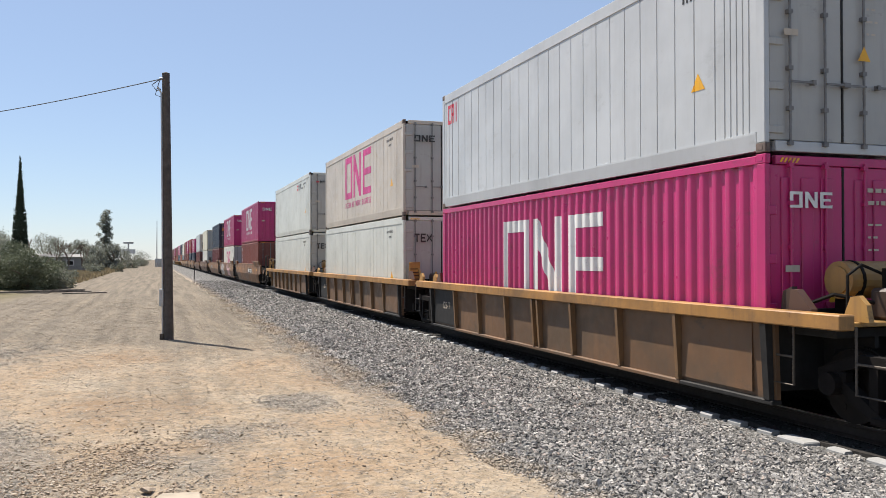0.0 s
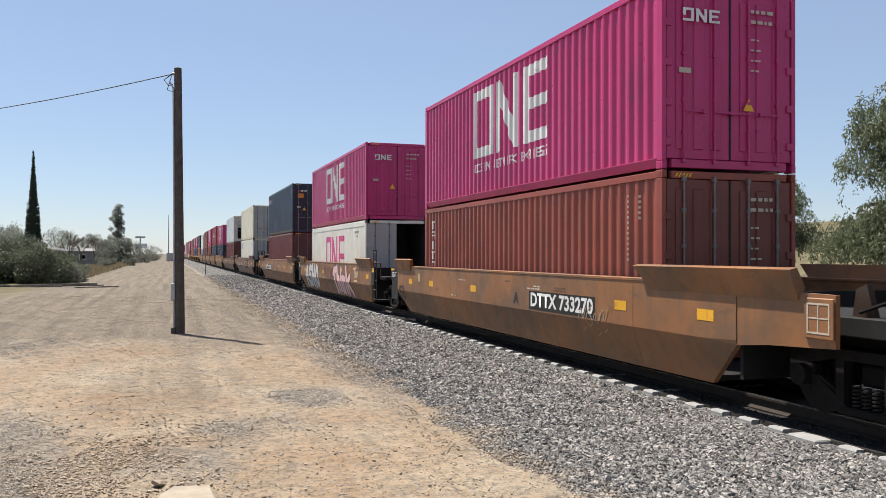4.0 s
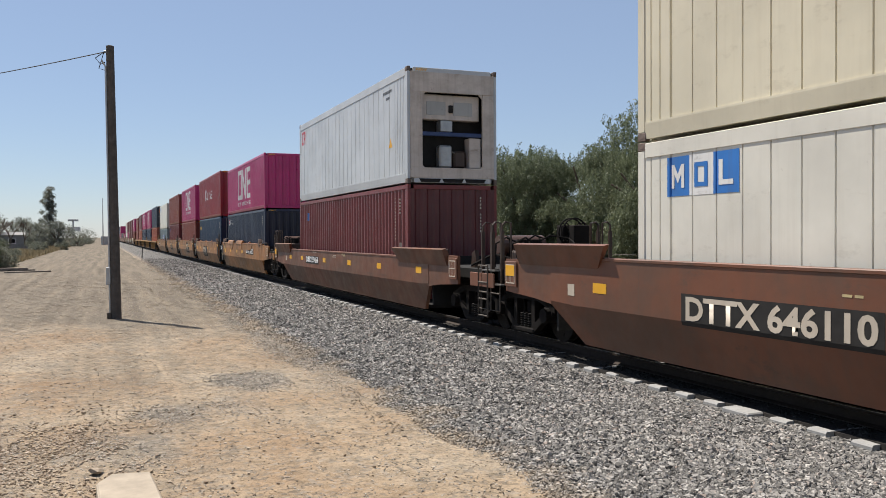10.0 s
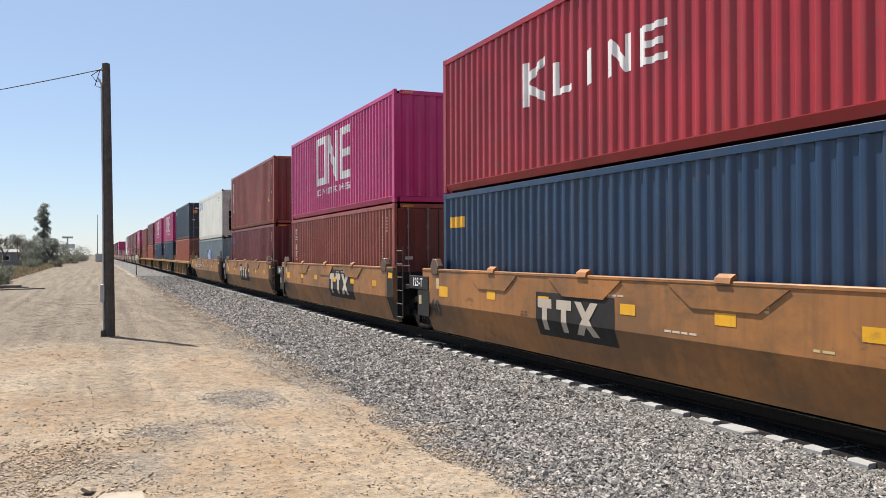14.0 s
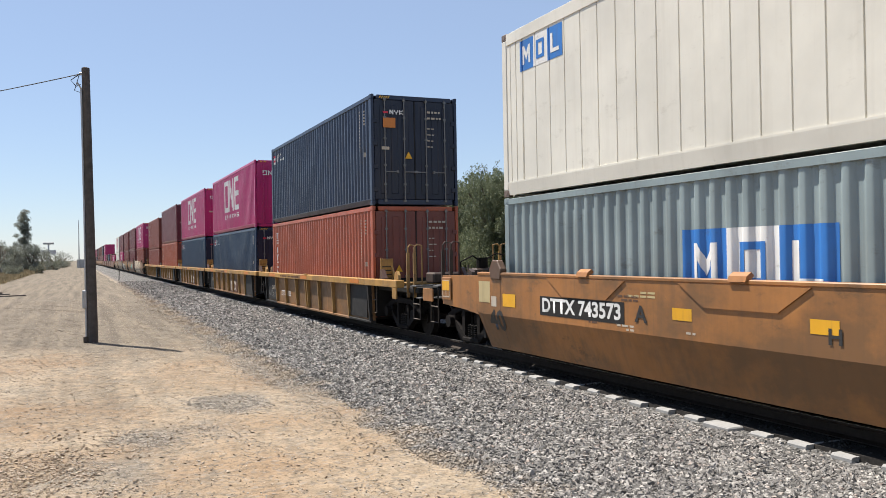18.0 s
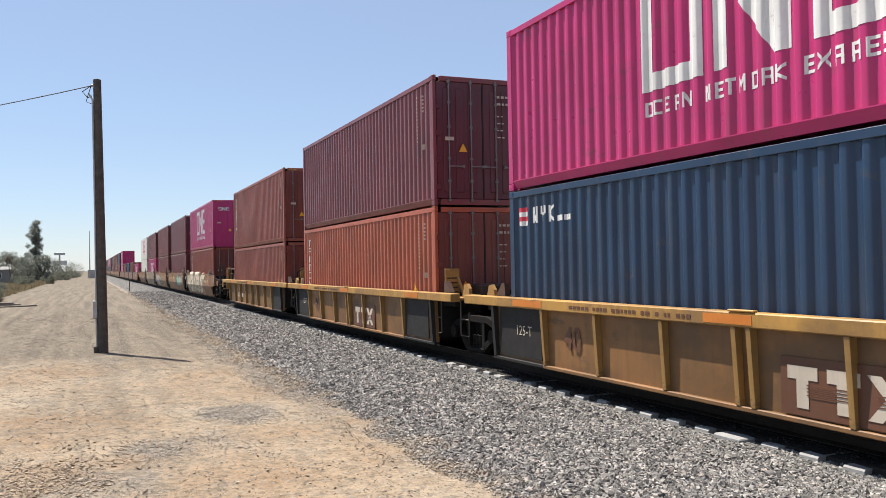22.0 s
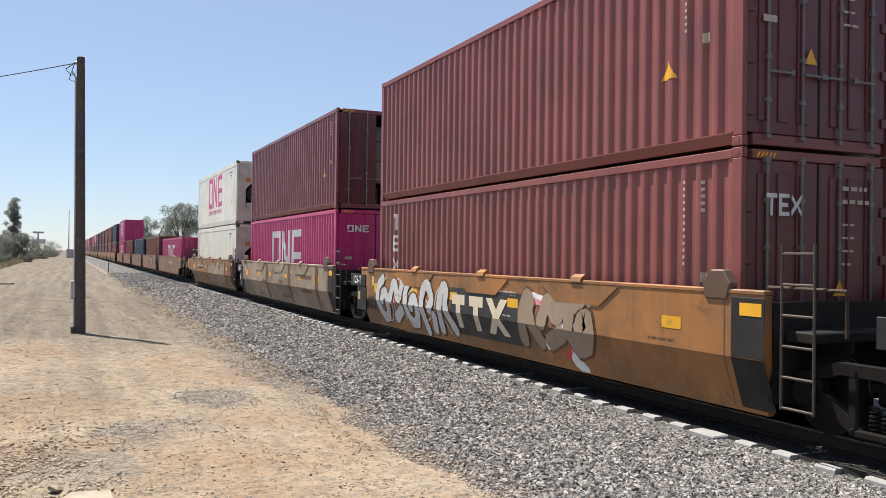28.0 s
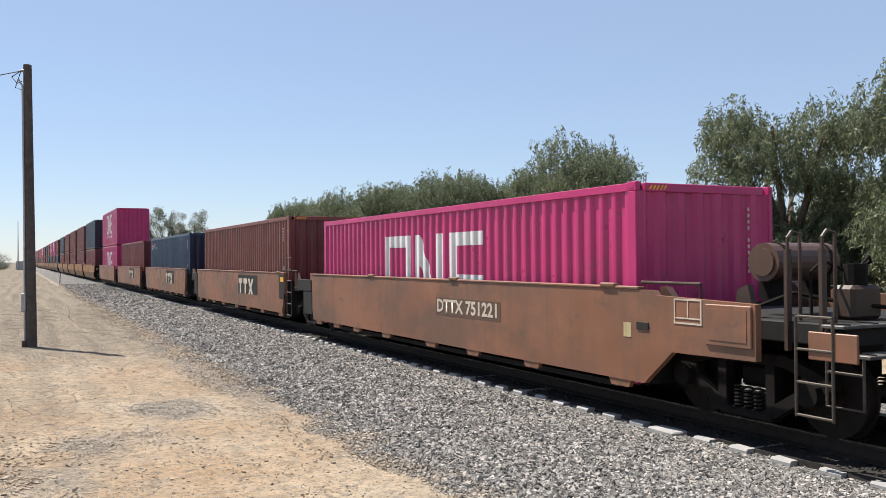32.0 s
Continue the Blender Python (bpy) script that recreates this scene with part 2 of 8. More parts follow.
M_CABLE = plain("black_cable", (0.03, 0.03, 0.03), 0.7)
M_CAST = plain("corner_casting_steel", (0.16, 0.12, 0.10), 0.65, 0.2, 0.4, 9)
M_RUBBER = plain("door_gasket", (0.02, 0.02, 0.02), 0.8)
M_ROD = plain("zinc_lock_rod", (0.20, 0.195, 0.19), 0.5, 0.3, 0.25, 10)
M_WHITE = paint("white_lettering", (0.74, 0.74, 0.72), 0.1, 0.6)
M_YELLOW = paint("yellow_reflector", (0.78, 0.40, 0.02), 0.05, 0.5)
M_BLUEMARK = paint("blue_mark", (0.03, 0.17, 0.50), 0.05, 0.55)
M_REDMARK = paint("red_mark", (0.62, 0.03, 0.06), 0.05, 0.55)
M_PINKMARK = paint("magenta_mark", (0.56, 0.03, 0.20), 0.05, 0.55)
M_BLACKMARK = paint("black_lettering", (0.03, 0.03, 0.03), 0.05, 0.6)
M_BARK = plain("bark", (0.13, 0.10, 0.075), 0.95, 0, 0.3, 6)
M_PEPPER = leaf_mat("pepper_tree_leaf", (0.076, 0.098, 0.052), (0.165, 0.19, 0.11), 0.3)
M_EUCA = leaf_mat("eucalyptus_leaf", (0.085, 0.098, 0.072), (0.18, 0.19, 0.145), 0.35)
M_SCRUB = leaf_mat("scrub_leaf", (0.05, 0.068, 0.037), (0.135, 0.15, 0.095), 0.25)
M_CYPRESS = leaf_mat("cypress_leaf", (0.026, 0.040, 0.026), (0.055, 0.075, 0.045), 0.15)
# leaf colour of the far trees, greyed and lightened to imitate haze
M_HAZELEAF = leaf_mat("hazed_far_leaf", (0.10, 0.115, 0.095), (0.21, 0.22, 0.18), 0.4)
M_DRYGRASS = leaf_mat("dry_grass", (0.15, 0.118, 0.064), (0.29, 0.235, 0.14))

# ---- mesh helpers ----


def link_mesh(name, mesh, parent=None, label="", at=None):
    ob = new(name, mesh)
    if parent:
        ob.parent = parent
    if at is not None:
        ob.matrix_basis = at
    if label:
        ob["label"] = label
    return ob


def done(bm, name, mat, smooth=False):
    me = bpy.data.meshes.new(name)
    bm.to_mesh(me)
    bm.free()
    for m in mat if isinstance(mat, (list, tuple)) else [mat]:
        me.materials.append(m)
    if smooth:
        me.shade_smooth()
    return me


def part(name, bm, material, parent, label="", at=None, smooth=False):
    return link_mesh(name, done(bm, name, material, smooth), parent, label, at)


def raw(name, verts, faces, mat):
    me = bpy.data.meshes.new(name)
    me.from_pydata(verts, [], faces)
    me.materials.append(mat)
    return me


def bx(bm, x0, x1, y0, y1, z0, z1, m=None, bevel=0.0):
    mat = Matrix.Translation(((x0 + x1) / 2, (y0 + y1) / 2, (z0 + z1) / 2)) @ Matrix.Diagonal((abs(x1 - x0), abs(y1 - y0), abs(z1 - z0), 1))
    r = bmesh.ops.create_cube(bm, size=1, matrix=(m @ mat) if m else mat)
    if bevel:
        es = list({e for v in r["verts"] for e in v.link_edges})
        bmesh.ops.bevel(bm, geom=es, offset=bevel, segments=1, affect="EDGES", clamp_overlap=True)
    return bm


def box(*a, **k):
    return bx(bmesh.new(), *a, **k)


def rod(bm, a, b, r, n=8, r2=None):
    a, b = Vector(a), Vector(b)
    d = b - a
    m = Matrix.Translation((a + b) / 2) @ d.to_track_quat("Z", "Y").to_matrix().to_4x4()
    bmesh.ops.create_cone(bm, cap_ends=True, segments=n, radius1=r, radius2=r if r2 is None else r2, depth=d.length, matrix=m)
    return bm


def prism(bm, pts, axis, lo, hi):
    """Extrudes a polygon along an axis from lo to hi. pts are the two other coordinates, in xyz order."""
    put = {"x": lambda p, q: (q, p[0], p[1]), "y": lambda p, q: (p[0], q, p[1]), "z": lambda p, q: (p[0], p[1], q)}[axis]
    a = [bm.verts.new(put(p, lo)) for p in pts]
    b = [bm.verts.new(put(p, hi)) for p in pts]
    n = len(pts)
    bm.faces.new(a)
    bm.faces.new(b[::-1])
    for i in range(n):
        bm.faces.new((a[i], b[i], b[(i + 1) % n], a[(i + 1) % n]))
    bmesh.ops.recalc_face_normals(bm, faces=bm.faces[:])
    return bm


def tube(bm, pts, r, n=6):
    """One bent round bar through the points."""
    pts = [Vector(q) for q in pts]
    rings = []
    for i, q in enumerate(pts):
        way = (pts[min(i + 1, len(pts) - 1)] - pts[max(i - 1, 0)]).normalized()
        m = way.to_track_quat("Z", "Y").to_matrix()
        rings.append([bm.verts.new(q + m @ Vector((r * math.cos(2 * math.pi * k / n), r * math.sin(2 * math.pi * k / n), 0))) for k in range(n)])
    for a, b in zip(rings[:-1], rings[1:]):
        best = min(range(n), key=lambda s: sum((a[k].co - b[(k + s) % n].co).length for k in range(n)))
        for k in range(n):
            bm.faces.new((a[k], a[(k + 1) % n], b[(k + 1 + best) % n], b[(k + best) % n]))
    bm.faces.new(rings[0][::-1])
    bm.faces.new(rings[-1])
    return bm


TEXTS = {}


def text_mesh(words, size, mat, grow=0.0, shear=0.0):
    key = (words, size, mat.name, grow, shear)
    if key not in TEXTS:
        cu = bpy.data.curves.new("lettering", "FONT")
        cu.body, cu.size, cu.offset, cu.shear = words, size, grow, shear
        cu.align_x, cu.align_y, cu.resolution_u = "CENTER", "CENTER", 3
        ob = new("lettering_tmp", cu)
        me = bpy.data.meshes.new_from_object(ob.evaluated_get(bpy.context.evaluated_depsgraph_get()))
        bpy.data.objects.remove(ob)
        me.materials.clear()
        me.materials.append(mat)
        TEXTS[key] = me
    return TEXTS[key]


def side_pose(x, y, z):
    """Lettering that is read from the -x side."""
    return Matrix.Translation((x, y, z)) @ Matrix(((0, 0, -1, 0), (-1, 0, 0, 0), (0, 1, 0, 0), (0, 0, 0, 1)))


# ---- the train: containers ----
XC = 8.26  # track centre
LEN, HALF = 12.19, 1.22
PAINTS = {
    "pink": paint("magenta_container_paint", (0.51, 0.030, 0.158), 0.12, 0.42, fade=1.12),
    "triton": paint("rust_red_container_paint", (0.267, 0.0568, 0.0344), 0.3, 0.5),
    "darkred": paint("dark_red_container_paint", (0.172, 0.0301, 0.0292), 0.25, 0.5),
    "maroon": paint("maroon_container_paint", (0.195, 0.050, 0.054), 0.25, 0.45),
    "brown": paint("brown_container_paint", (0.181, 0.0533, 0.0387), 0.3, 0.55),
    "salmon": paint("faded_red_container_paint", (0.285, 0.082, 0.058), 0.3, 0.55),
    "rosered": paint("faded_maroon_container_paint", (0.225, 0.066, 0.058), 0.3, 0.5),
    "orange": paint("orange_container_paint", (0.40, 0.095, 0.045), 0.25, 0.5),
    "navy": paint("navy_container_paint", (0.0185, 0.030, 0.064), 0.15, 0.45),
    "blue": paint("steel_blue_container_paint", (0.014, 0.040, 0.088), 0.15, 0.45),
    "red": paint("red_container_paint", (0.31, 0.0189, 0.0258), 0.2, 0.45),
    "white": paint("white_reefer_paint", (0.755, 0.73, 0.64), 0.14, 0.45, (0.30, 0.25, 0.17), 1.06, worn=0.45),
    "cream": paint("cream_reefer_paint", (0.7, 0.645, 0.49), 0.16, 0.5, (0.32, 0.24, 0.13), 1.08, worn=0.45),
    "grey": paint("light_grey_reefer_paint", (0.532, 0.556, 0.57), 0.1, 0.45, (0.28, 0.26, 0.22), 1.08, worn=0.45),
    "beige": paint("beige_reefer_paint", (0.56, 0.495, 0.415), 0.2, 0.5, (0.30, 0.22, 0.14), 1.08, worn=0.6),
    "offwhite": paint("greyish_white_reefer_paint", (0.63, 0.635, 0.575), 0.15, 0.45, (0.28, 0.24, 0.18), 1.06, worn=0.55),
    "greyblue": paint("grey_green_container_paint", (0.232, 0.288, 0.297), 0.2, 0.5),
    "teal": paint("dark_green_container_paint", (0.0258, 0.0645, 0.0602), 0.2, 0.5),
}
# darker copies of the paints that imitate shade on doors and end walls
SHADED_ENDS = {
    "triton": paint("end_shade_rust_red_paint", (0.165, 0.036, 0.026), 0.3, 0.45),
    "darkred": paint("end_shade_dark_red_paint", (0.108, 0.022, 0.024), 0.25, 0.45),
    "maroon": paint("end_shade_maroon_paint", (0.100, 0.024, 0.030), 0.25, 0.45),
    "rosered": paint("end_shade_old_maroon_paint", (0.130, 0.036, 0.036), 0.3, 0.45),
    "salmon": paint("end_shade_brick_red_paint", (0.185, 0.050, 0.040), 0.3, 0.5),
    "orange": paint("end_shade_brown_red_paint", (0.175, 0.048, 0.036), 0.3, 0.5),
    "brown": paint("end_shade_brown_paint", (0.125, 0.035, 0.030), 0.3, 0.5),
    "red": paint("end_shade_red_paint", (0.225, 0.016, 0.022), 0.2, 0.45),
    "navy": paint("end_shade_navy_paint", (0.0085, 0.0125, 0.030), 0.15, 0.45),
    "blue": paint("end_shade_blue_paint", (0.0085, 0.016, 0.042), 0.15, 0.45),
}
NAMES = {"pink": "magenta", "triton": "rust red", "darkred": "dark red", "maroon": "maroon", "brown": "brown", "salmon": "faded red", "rosered": "faded maroon", "orange": "orange", "navy": "navy blue", "blue": "steel blue", "red": "bright red", "white": "white", "cream": "cream", "grey": "light grey", "beige": "beige", "offwhite": "greyish white", "greyblue": "grey-green", "teal": "dark green"}
CACHE = {}
M_REEFERDOOR = paint("grey_reefer_door_paint", (0.44, 0.435, 0.41), 0.2, 0.5, (0.16, 0.14, 0.11), 1.1)
# dark colour that imitates shade inside open containers and behind the open leaf
M_SHADELINING = plain("shade_dark_lining", (0.045, 0.045, 0.045), 0.7, 0, 0.25, 4)
M_ORANGE = paint("orange_reflector", (0.62, 0.20, 0.03), 0.1, 0.5)
M_DARKBROWN = paint("dark_brown_gear_paint", (0.050, 0.030, 0.021), 0.6, 0.65)
M_NOSE = paint("soiled_nose_paint", (0.66, 0.585, 0.515), 0.4, 0.6, (0.24, 0.17, 0.12), 1.1, 0.4)
M_FADED = paint("faded_white_marking", (0.52, 0.45, 0.36), 0.3, 0.7)


def shared(key, build):
    if key not in CACHE:
        CACHE[key] = build()
    return CACHE[key]


def dry_profile(y0=0.16, y1=LEN - 0.16, n=43, depth=0.045):
    """Points (y, x inwards) of the waves of a steel side wall, with rounded bends."""
    p = (y1 - y0) / n
    pts = []
    for i in range(n):
        a = y0 + i * p
        for q, d in ((0.035, 0.04), (0.22, 0.03), (0.30, 0.14), (0.42, 0.86), (0.50, 0.97), (0.72, 0.97), (0.80, 0.86), (0.93, 0.14)):
            pts.append((a + q * p, d * depth))
    return [(y0, 0.0)] + pts + [(y1, 0.0)]


def reefer_profile():
    """Flat insulated side with narrow seams between the sheets, closer at the ends."""
    seams = [0.30, 0.42, 0.54, 0.66, 0.78] + [0.98 + 0.456 * i for i in range(24)] + [LEN - v for v in (0.75, 0.5, 0.3)]
    pts = [(0.12, 0.0)]
    for s in sorted(seams):
        pts += [(s - 0.013, 0.0), (s - 0.005, 0.020), (s + 0.005, 0.020), (s + 0.013, 0.0)]
    return pts + [(LEN - 0.12, 0.0)]


PROFILES = {"dry": dry_profile(), "reefer": reefer_profile()}


def side_wall_mesh(kind, h, col, sgn):
    z0, z1 = (0.165, h - 0.105) if kind == "dry" else (0.24, h - 0.07)
    vs, fs = [], []
    for y, d in PROFILES[kind]:
        x = sgn * (HALF - 0.012 - d)
        vs += [(x, y, z0), (x, y, z1)]
    n = len(PROFILES[kind])
    for i in range(n - 1):
        f = (2 * i, 2 * i + 1, 2 * i + 3, 2 * i + 2)
        fs.append(f if sgn < 0 else f[::-1])
    k = len(vs)
    xi = sgn * (HALF - 0.07)
    vs += [(xi, PROFILES[kind][0][0], z0), (xi, PROFILES[kind][0][0], z1), (xi, PROFILES[kind][-1][0], z0), (xi, PROFILES[kind][-1][0], z1)]
    f = (k, k + 2, k + 3, k + 1)
    fs.append(f if sgn < 0 else f[::-1])
    me = raw("side_wall", vs, fs, PAINTS[col])
    if kind == "dry":
        me.shade_smooth()
    return me


def end_wall_mesh(h, col):
    """Corrugated steel front wall, seen from -y."""
    n, w = 7, 2 * HALF - 0.15
    p = w / n
    pts = []
    for i in range(n):
        a = -w / 2 + i * p
        pts += [(a, 0), (a + 0.33 * p, 0), (a + 0.5 * p, 0.045), (a + 0.83 * p, 0.045)]
    pts.append((w / 2, 0))
    vs, fs = [], []
    for x, d in pts:
        vs += [(x, 0.025 + d, 0.16), (x, 0.025 + d, h - 0.11)]
    for i in range(len(pts) - 1):
        fs.append((2 * i, 2 * i + 2, 2 * i + 3, 2 * i + 1))
    vs += [(-w / 2, 0.09, 0.16), (-w / 2, 0.09, h - 0.11), (w / 2, 0.09, 0.16), (w / 2, 0.09, h - 0.11)]
    k = len(vs) - 4
    fs.append((k, k + 1, k + 3, k + 2))
    return raw("end_wall", vs, fs, SHADED_ENDS.get(col, PAINTS[col]))


def roof_mesh(h, col):
    vs, fs, n = [], [], 60
    for i in range(n + 1):
        y = 0.1 + (LEN - 0.2) * i / n
        z = h - 0.03 - (0.018 if i % 2 else 0)
        vs += [(-HALF + 0.07, y, z), (HALF - 0.07, y, z)]
    for i in range(n):
        fs.append((2 * i, 2 * i + 1, 2 * i + 3, 2 * i + 2))
    k = len(vs)
    vs += [(-HALF + 0.07, 0.1, h - 0.08), (HALF - 0.07, 0.1, h - 0.08), (HALF - 0.07, LEN - 0.1, h - 0.08), (-HALF + 0.07, LEN - 0.1, h - 0.08)]
    fs.append((k, k + 3, k + 2, k + 1))
    return raw("roof", vs, fs, PAINTS[col])


def floor_mesh(col):
    bm = box(-HALF + 0.09, HALF - 0.09, 0.12, LEN - 0.12, 0.04, 0.16)
    return done(bm, "floor", PAINTS[col])


def door_mesh(h, col, reefer):
    """One leaf, from its hinge at x = 0 towards +x, its outer face at y = 0."""
    w = HALF - 0.105
    bm = box(0, w, 0.0, 0.06, 0.16, h - 0.13, bevel=0.008)
    if not reefer:
        for k in range(3):
            x = 0.10 + k * (w - 0.2) / 3 + 0.06
            bx(bm, x, x + (w - 0.2) / 3 - 0.12, -0.022, 0.0, 0.30, h - 0.28, bevel=0.018)
        for z in (0.35, 0.95, 1.55, 2.15):
            bx(bm, -0.05, 0.08, -0.03, 0.004, z, z + 0.12, bevel=0.01)
    return done(bm, "door", M_REEFERDOOR if reefer else SHADED_ENDS.get(col, PAINTS[col]))


def lock_rod_mesh(h, mat):
    bm = bmesh.new()
    rod(bm, (0, 0, 0.10), (0, 0, h - 0.08), 0.017, 8)
    for z in (0.12, 0.55, 1.05, 1.75, 2.3, h - 0.14):
        bx(bm, -0.034, 0.034, -0.02, 0.045, z - 0.026, z + 0.026)
    bx(bm, -0.005, 0.36, -0.045, -0.022, 0.865, 0.89)
    bx(bm, 0.31, 0.36, -0.05, 0.02, 0.85, 0.91)
    return done(bm, "lock_rod", mat)


def casting_mesh(col):
    bm = box(-0.082, 0.0, 0.0, 0.178, 0.0, 0.118, bevel=0.008)
    bx(bm, 0.0, 0.004, 0.05, 0.13, 0.035, 0.085)
    bx(bm, -0.066, -0.018, -0.004, 0.0, 0.03, 0.09)
    return done(bm, "corner_casting", PAINTS[col] if col not in ("white", "cream", "grey", "beige", "offwhite") else M_CAST)


def machinery(c, h, col, dark):
    """The cooling unit in the nose of a reefer, seen from -y. dark: a newer unit with an eight-sided opening under a closed panel."""
    w = HALF - 0.078
    o, z0, z1 = (0.80, 0.62, h - 1.02) if dark else (0.82, 0.40, h - 0.62)
    fr = bmesh.new()
    for a in ((-w, w, 0.0, 0.06, z1, h - 0.12), (-w, w, 0.0, 0.06, 0.14, z0), (-w, -o, 0.0, 0.06, z0, z1), (o, w, 0.0, 0.06, z0, z1)):
        bx(fr, *a, bevel=0.008)
    k = 0.27 if dark else 0.10
    for sx in (-1, 1):
        prism(fr, [(sx * o, z1), (sx * (o - k), z1), (sx * o, z1 - k)], "y", 0.004, 0.056)
        prism(fr, [(sx * o, z0), (sx * (o - k * 0.6), z0), (sx * o, z0 + k * 0.6)], "y", 0.004, 0.056)
    part("nose_frame", fr, M_NOSE, c, "soiled grey-white nose panel")
    part("unit_recess", box(-w, w, 0.42, 0.45, 0.14, h - 0.12), M_BLACK, c)
    lip = bmesh.new()
    for a in ((-o - 0.05, o + 0.05, z1 + 0.004, z1 + 0.04), (-o - 0.05, o + 0.05, z0 - 0.04, z0 - 0.004), (-o - 0.05, -o - 0.01, z0, z1), (o + 0.01, o + 0.05, z0, z1)):
        bx(lip, a[0], a[1], -0.012, 0.0, a[2], a[3])
    part("opening_lip", lip, M_NOSE, c)
    # flat black plates painted as the shade inside the forklift pockets
    for x in (-0.62, 0.0, 0.62):
        part("pocket_shade", prism(bmesh.new(), [(x - 0.30, 0.125), (x - 0.24, 0.03), (x + 0.24, 0.03), (x + 0.30, 0.125)], "y", 0.004, 0.011), M_BLACK, c)
    pipe = tube(bmesh.new(), [(-0.1, 0.2, z0), (-0.1, 0.18, z0 + 0.3), (0.05, 0.16, z0 + 0.42), (0.2, 0.2, z0 + 0.36), (0.2, 0.2, z0)], 0.022, 6)
    part("pipe", pipe, M_ROD, c, "thin bent metal pipe")
    if dark:
        for x in (-0.38, 0.42):
            bm = bmesh.new()
            rod(bm, (x, -0.014, h - 0.42), (x, 0.0, h - 0.42), 0.22, 24)
            rod(bm, (x, -0.022, h - 0.42), (x, -0.014, h - 0.42), 0.13, 20)
            bx(bm, x - 0.3, x - 0.05, -0.012, 0.0, h - 0.62, h - 0.48, bevel=0.005)
            part("fan_cover", bm, M_NOSE, c)
        bm = bmesh.new()
        rod(bm, (0.02, -0.008, 0), (0.02, 0.0, 0), 0.17, 24)
        bmesh.ops.transform(bm, matrix=Matrix.Translation((0, 0, h - 0.86)) @ Matrix.Diagonal((1, 1, 0.5, 1)), verts=bm.verts)
        part("maker_badge", bm, M_BLACKMARK, c, "dark oval badge")
        part("caution_plate", box(-0.80, -0.58, -0.018, -0.013, h - 0.98, h - 0.80), M_ORANGE, c)
        part("warning_sign", prism(bmesh.new(), [(0.10, 0.30), (0.30, 0.30), (0.20, 0.49)], "y", -0.006, 0.0), M_YELLOW, c)
        bm = bmesh.new()
        rod(bm, (-0.38, 0.10, 1.38), (-0.38, 0.30, 1.38), 0.36, 24)
        part("fan", bm, M_DARKPLATE, c)
        part("control_box", box(0.18, 0.74, 0.08, 0.40, 1.24, z1 - 0.05, bevel=0.02), M_DARKPLATE, c, "dark control box")
        part("control_label", box(0.26, 0.66, 0.074, 0.0795, 1.34, 1.48), M_FADED, c)
        part("compressor", box(0.12, 0.50, 0.14, 0.40, z0 + 0.02, 1.2, bevel=0.05), M_GALV, c, "grey metal compressor")
        part("battery_cover", box(-0.76, -0.30, 0.10, 0.38, z0 + 0.01, 0.98, bevel=0.02), M_NOSE, c)
        return
    part("evaporator_panel", box(-o + 0.02, o - 0.02, 0.16, 0.40, 1.62, z1 - 0.02, bevel=0.02), M_NOSE, c)
    for x in (-0.40, 0.34):
        part("vent_panel", box(x - 0.26, x + 0.26, 0.145, 0.158, 1.74, 2.08, bevel=0.004), M_REEFERDOOR, c)
    part("gauge_panel", box(-0.06, 0.06, 0.13, 0.158, 1.80, 2.0, bevel=0.01), M_BLACK, c)
    part("cross_beam", box(-o + 0.01, o - 0.01, 0.04, 0.12, 1.20, 1.30, bevel=0.01), plain("dull_blue_beam", (0.03, 0.06, 0.16), 0.6), c, "dull blue cross beam")
    part("control_box", box(-0.30, 0.02, 0.08, 0.40, 1.32, 1.60, bevel=0.015), M_GALV, c, "grey control box")
    part("compressor", box(-0.32, 0.02, 0.10, 0.40, z0 + 0.01, 0.98, bevel=0.04), M_GALV, c, "grey metal compressor")
    part("side_casing", box(0.48, o - 0.02, 0.06, 0.40, z0 + 0.01, 1.18, bevel=0.02), M_NOSE, c)
    part("cable_reel", box(0.08, 0.42, 0.14, 0.40, z0 + 0.01, 0.85, bevel=0.05), M_DARKBROWN, c)


def slices(kind, d0, d1):
    ys = sorted({LEN - d0, LEN - d1, *(y for y, _ in PROFILES[kind] if LEN - d1 < y < LEN - d0)})
    py, px = zip(*PROFILES[kind])
    return [(y, float(np.interp(y, py, px))) for y in ys]


def mark(c, name, kind, shapes, mat, label="", lift=0.004):
    """Paint on the -x side, laid over the waves. A shape: (d0, d1, low at d0, high at d0, low at d1, high at d1), d from the far end."""
    vs, fs = [], []
    for s in shapes:
        d0, d1, a0, b0 = s[:4]
        a1, b1 = s[4:] if len(s) > 4 else (a0, b0)
        sl = slices(kind, d0, d1)
        k = len(vs)
        for y, x in sl:
            q = (LEN - y - d0) / max(1e-6, d1 - d0)
            vs += [(-(HALF - 0.012 - x) - lift, y, a0 + (a1 - a0) * q), (-(HALF - 0.012 - x) - lift, y, b0 + (b1 - b0) * q)]
        for i in range(len(sl) - 1):
            fs.append((k + 2 * i, k + 2 * i + 1, k + 2 * i + 3, k + 2 * i + 2))
    me = raw(name, vs, fs, mat)
    if kind == "dry":
        me.shade_smooth()
    return link_mesh(name, me, c, label)


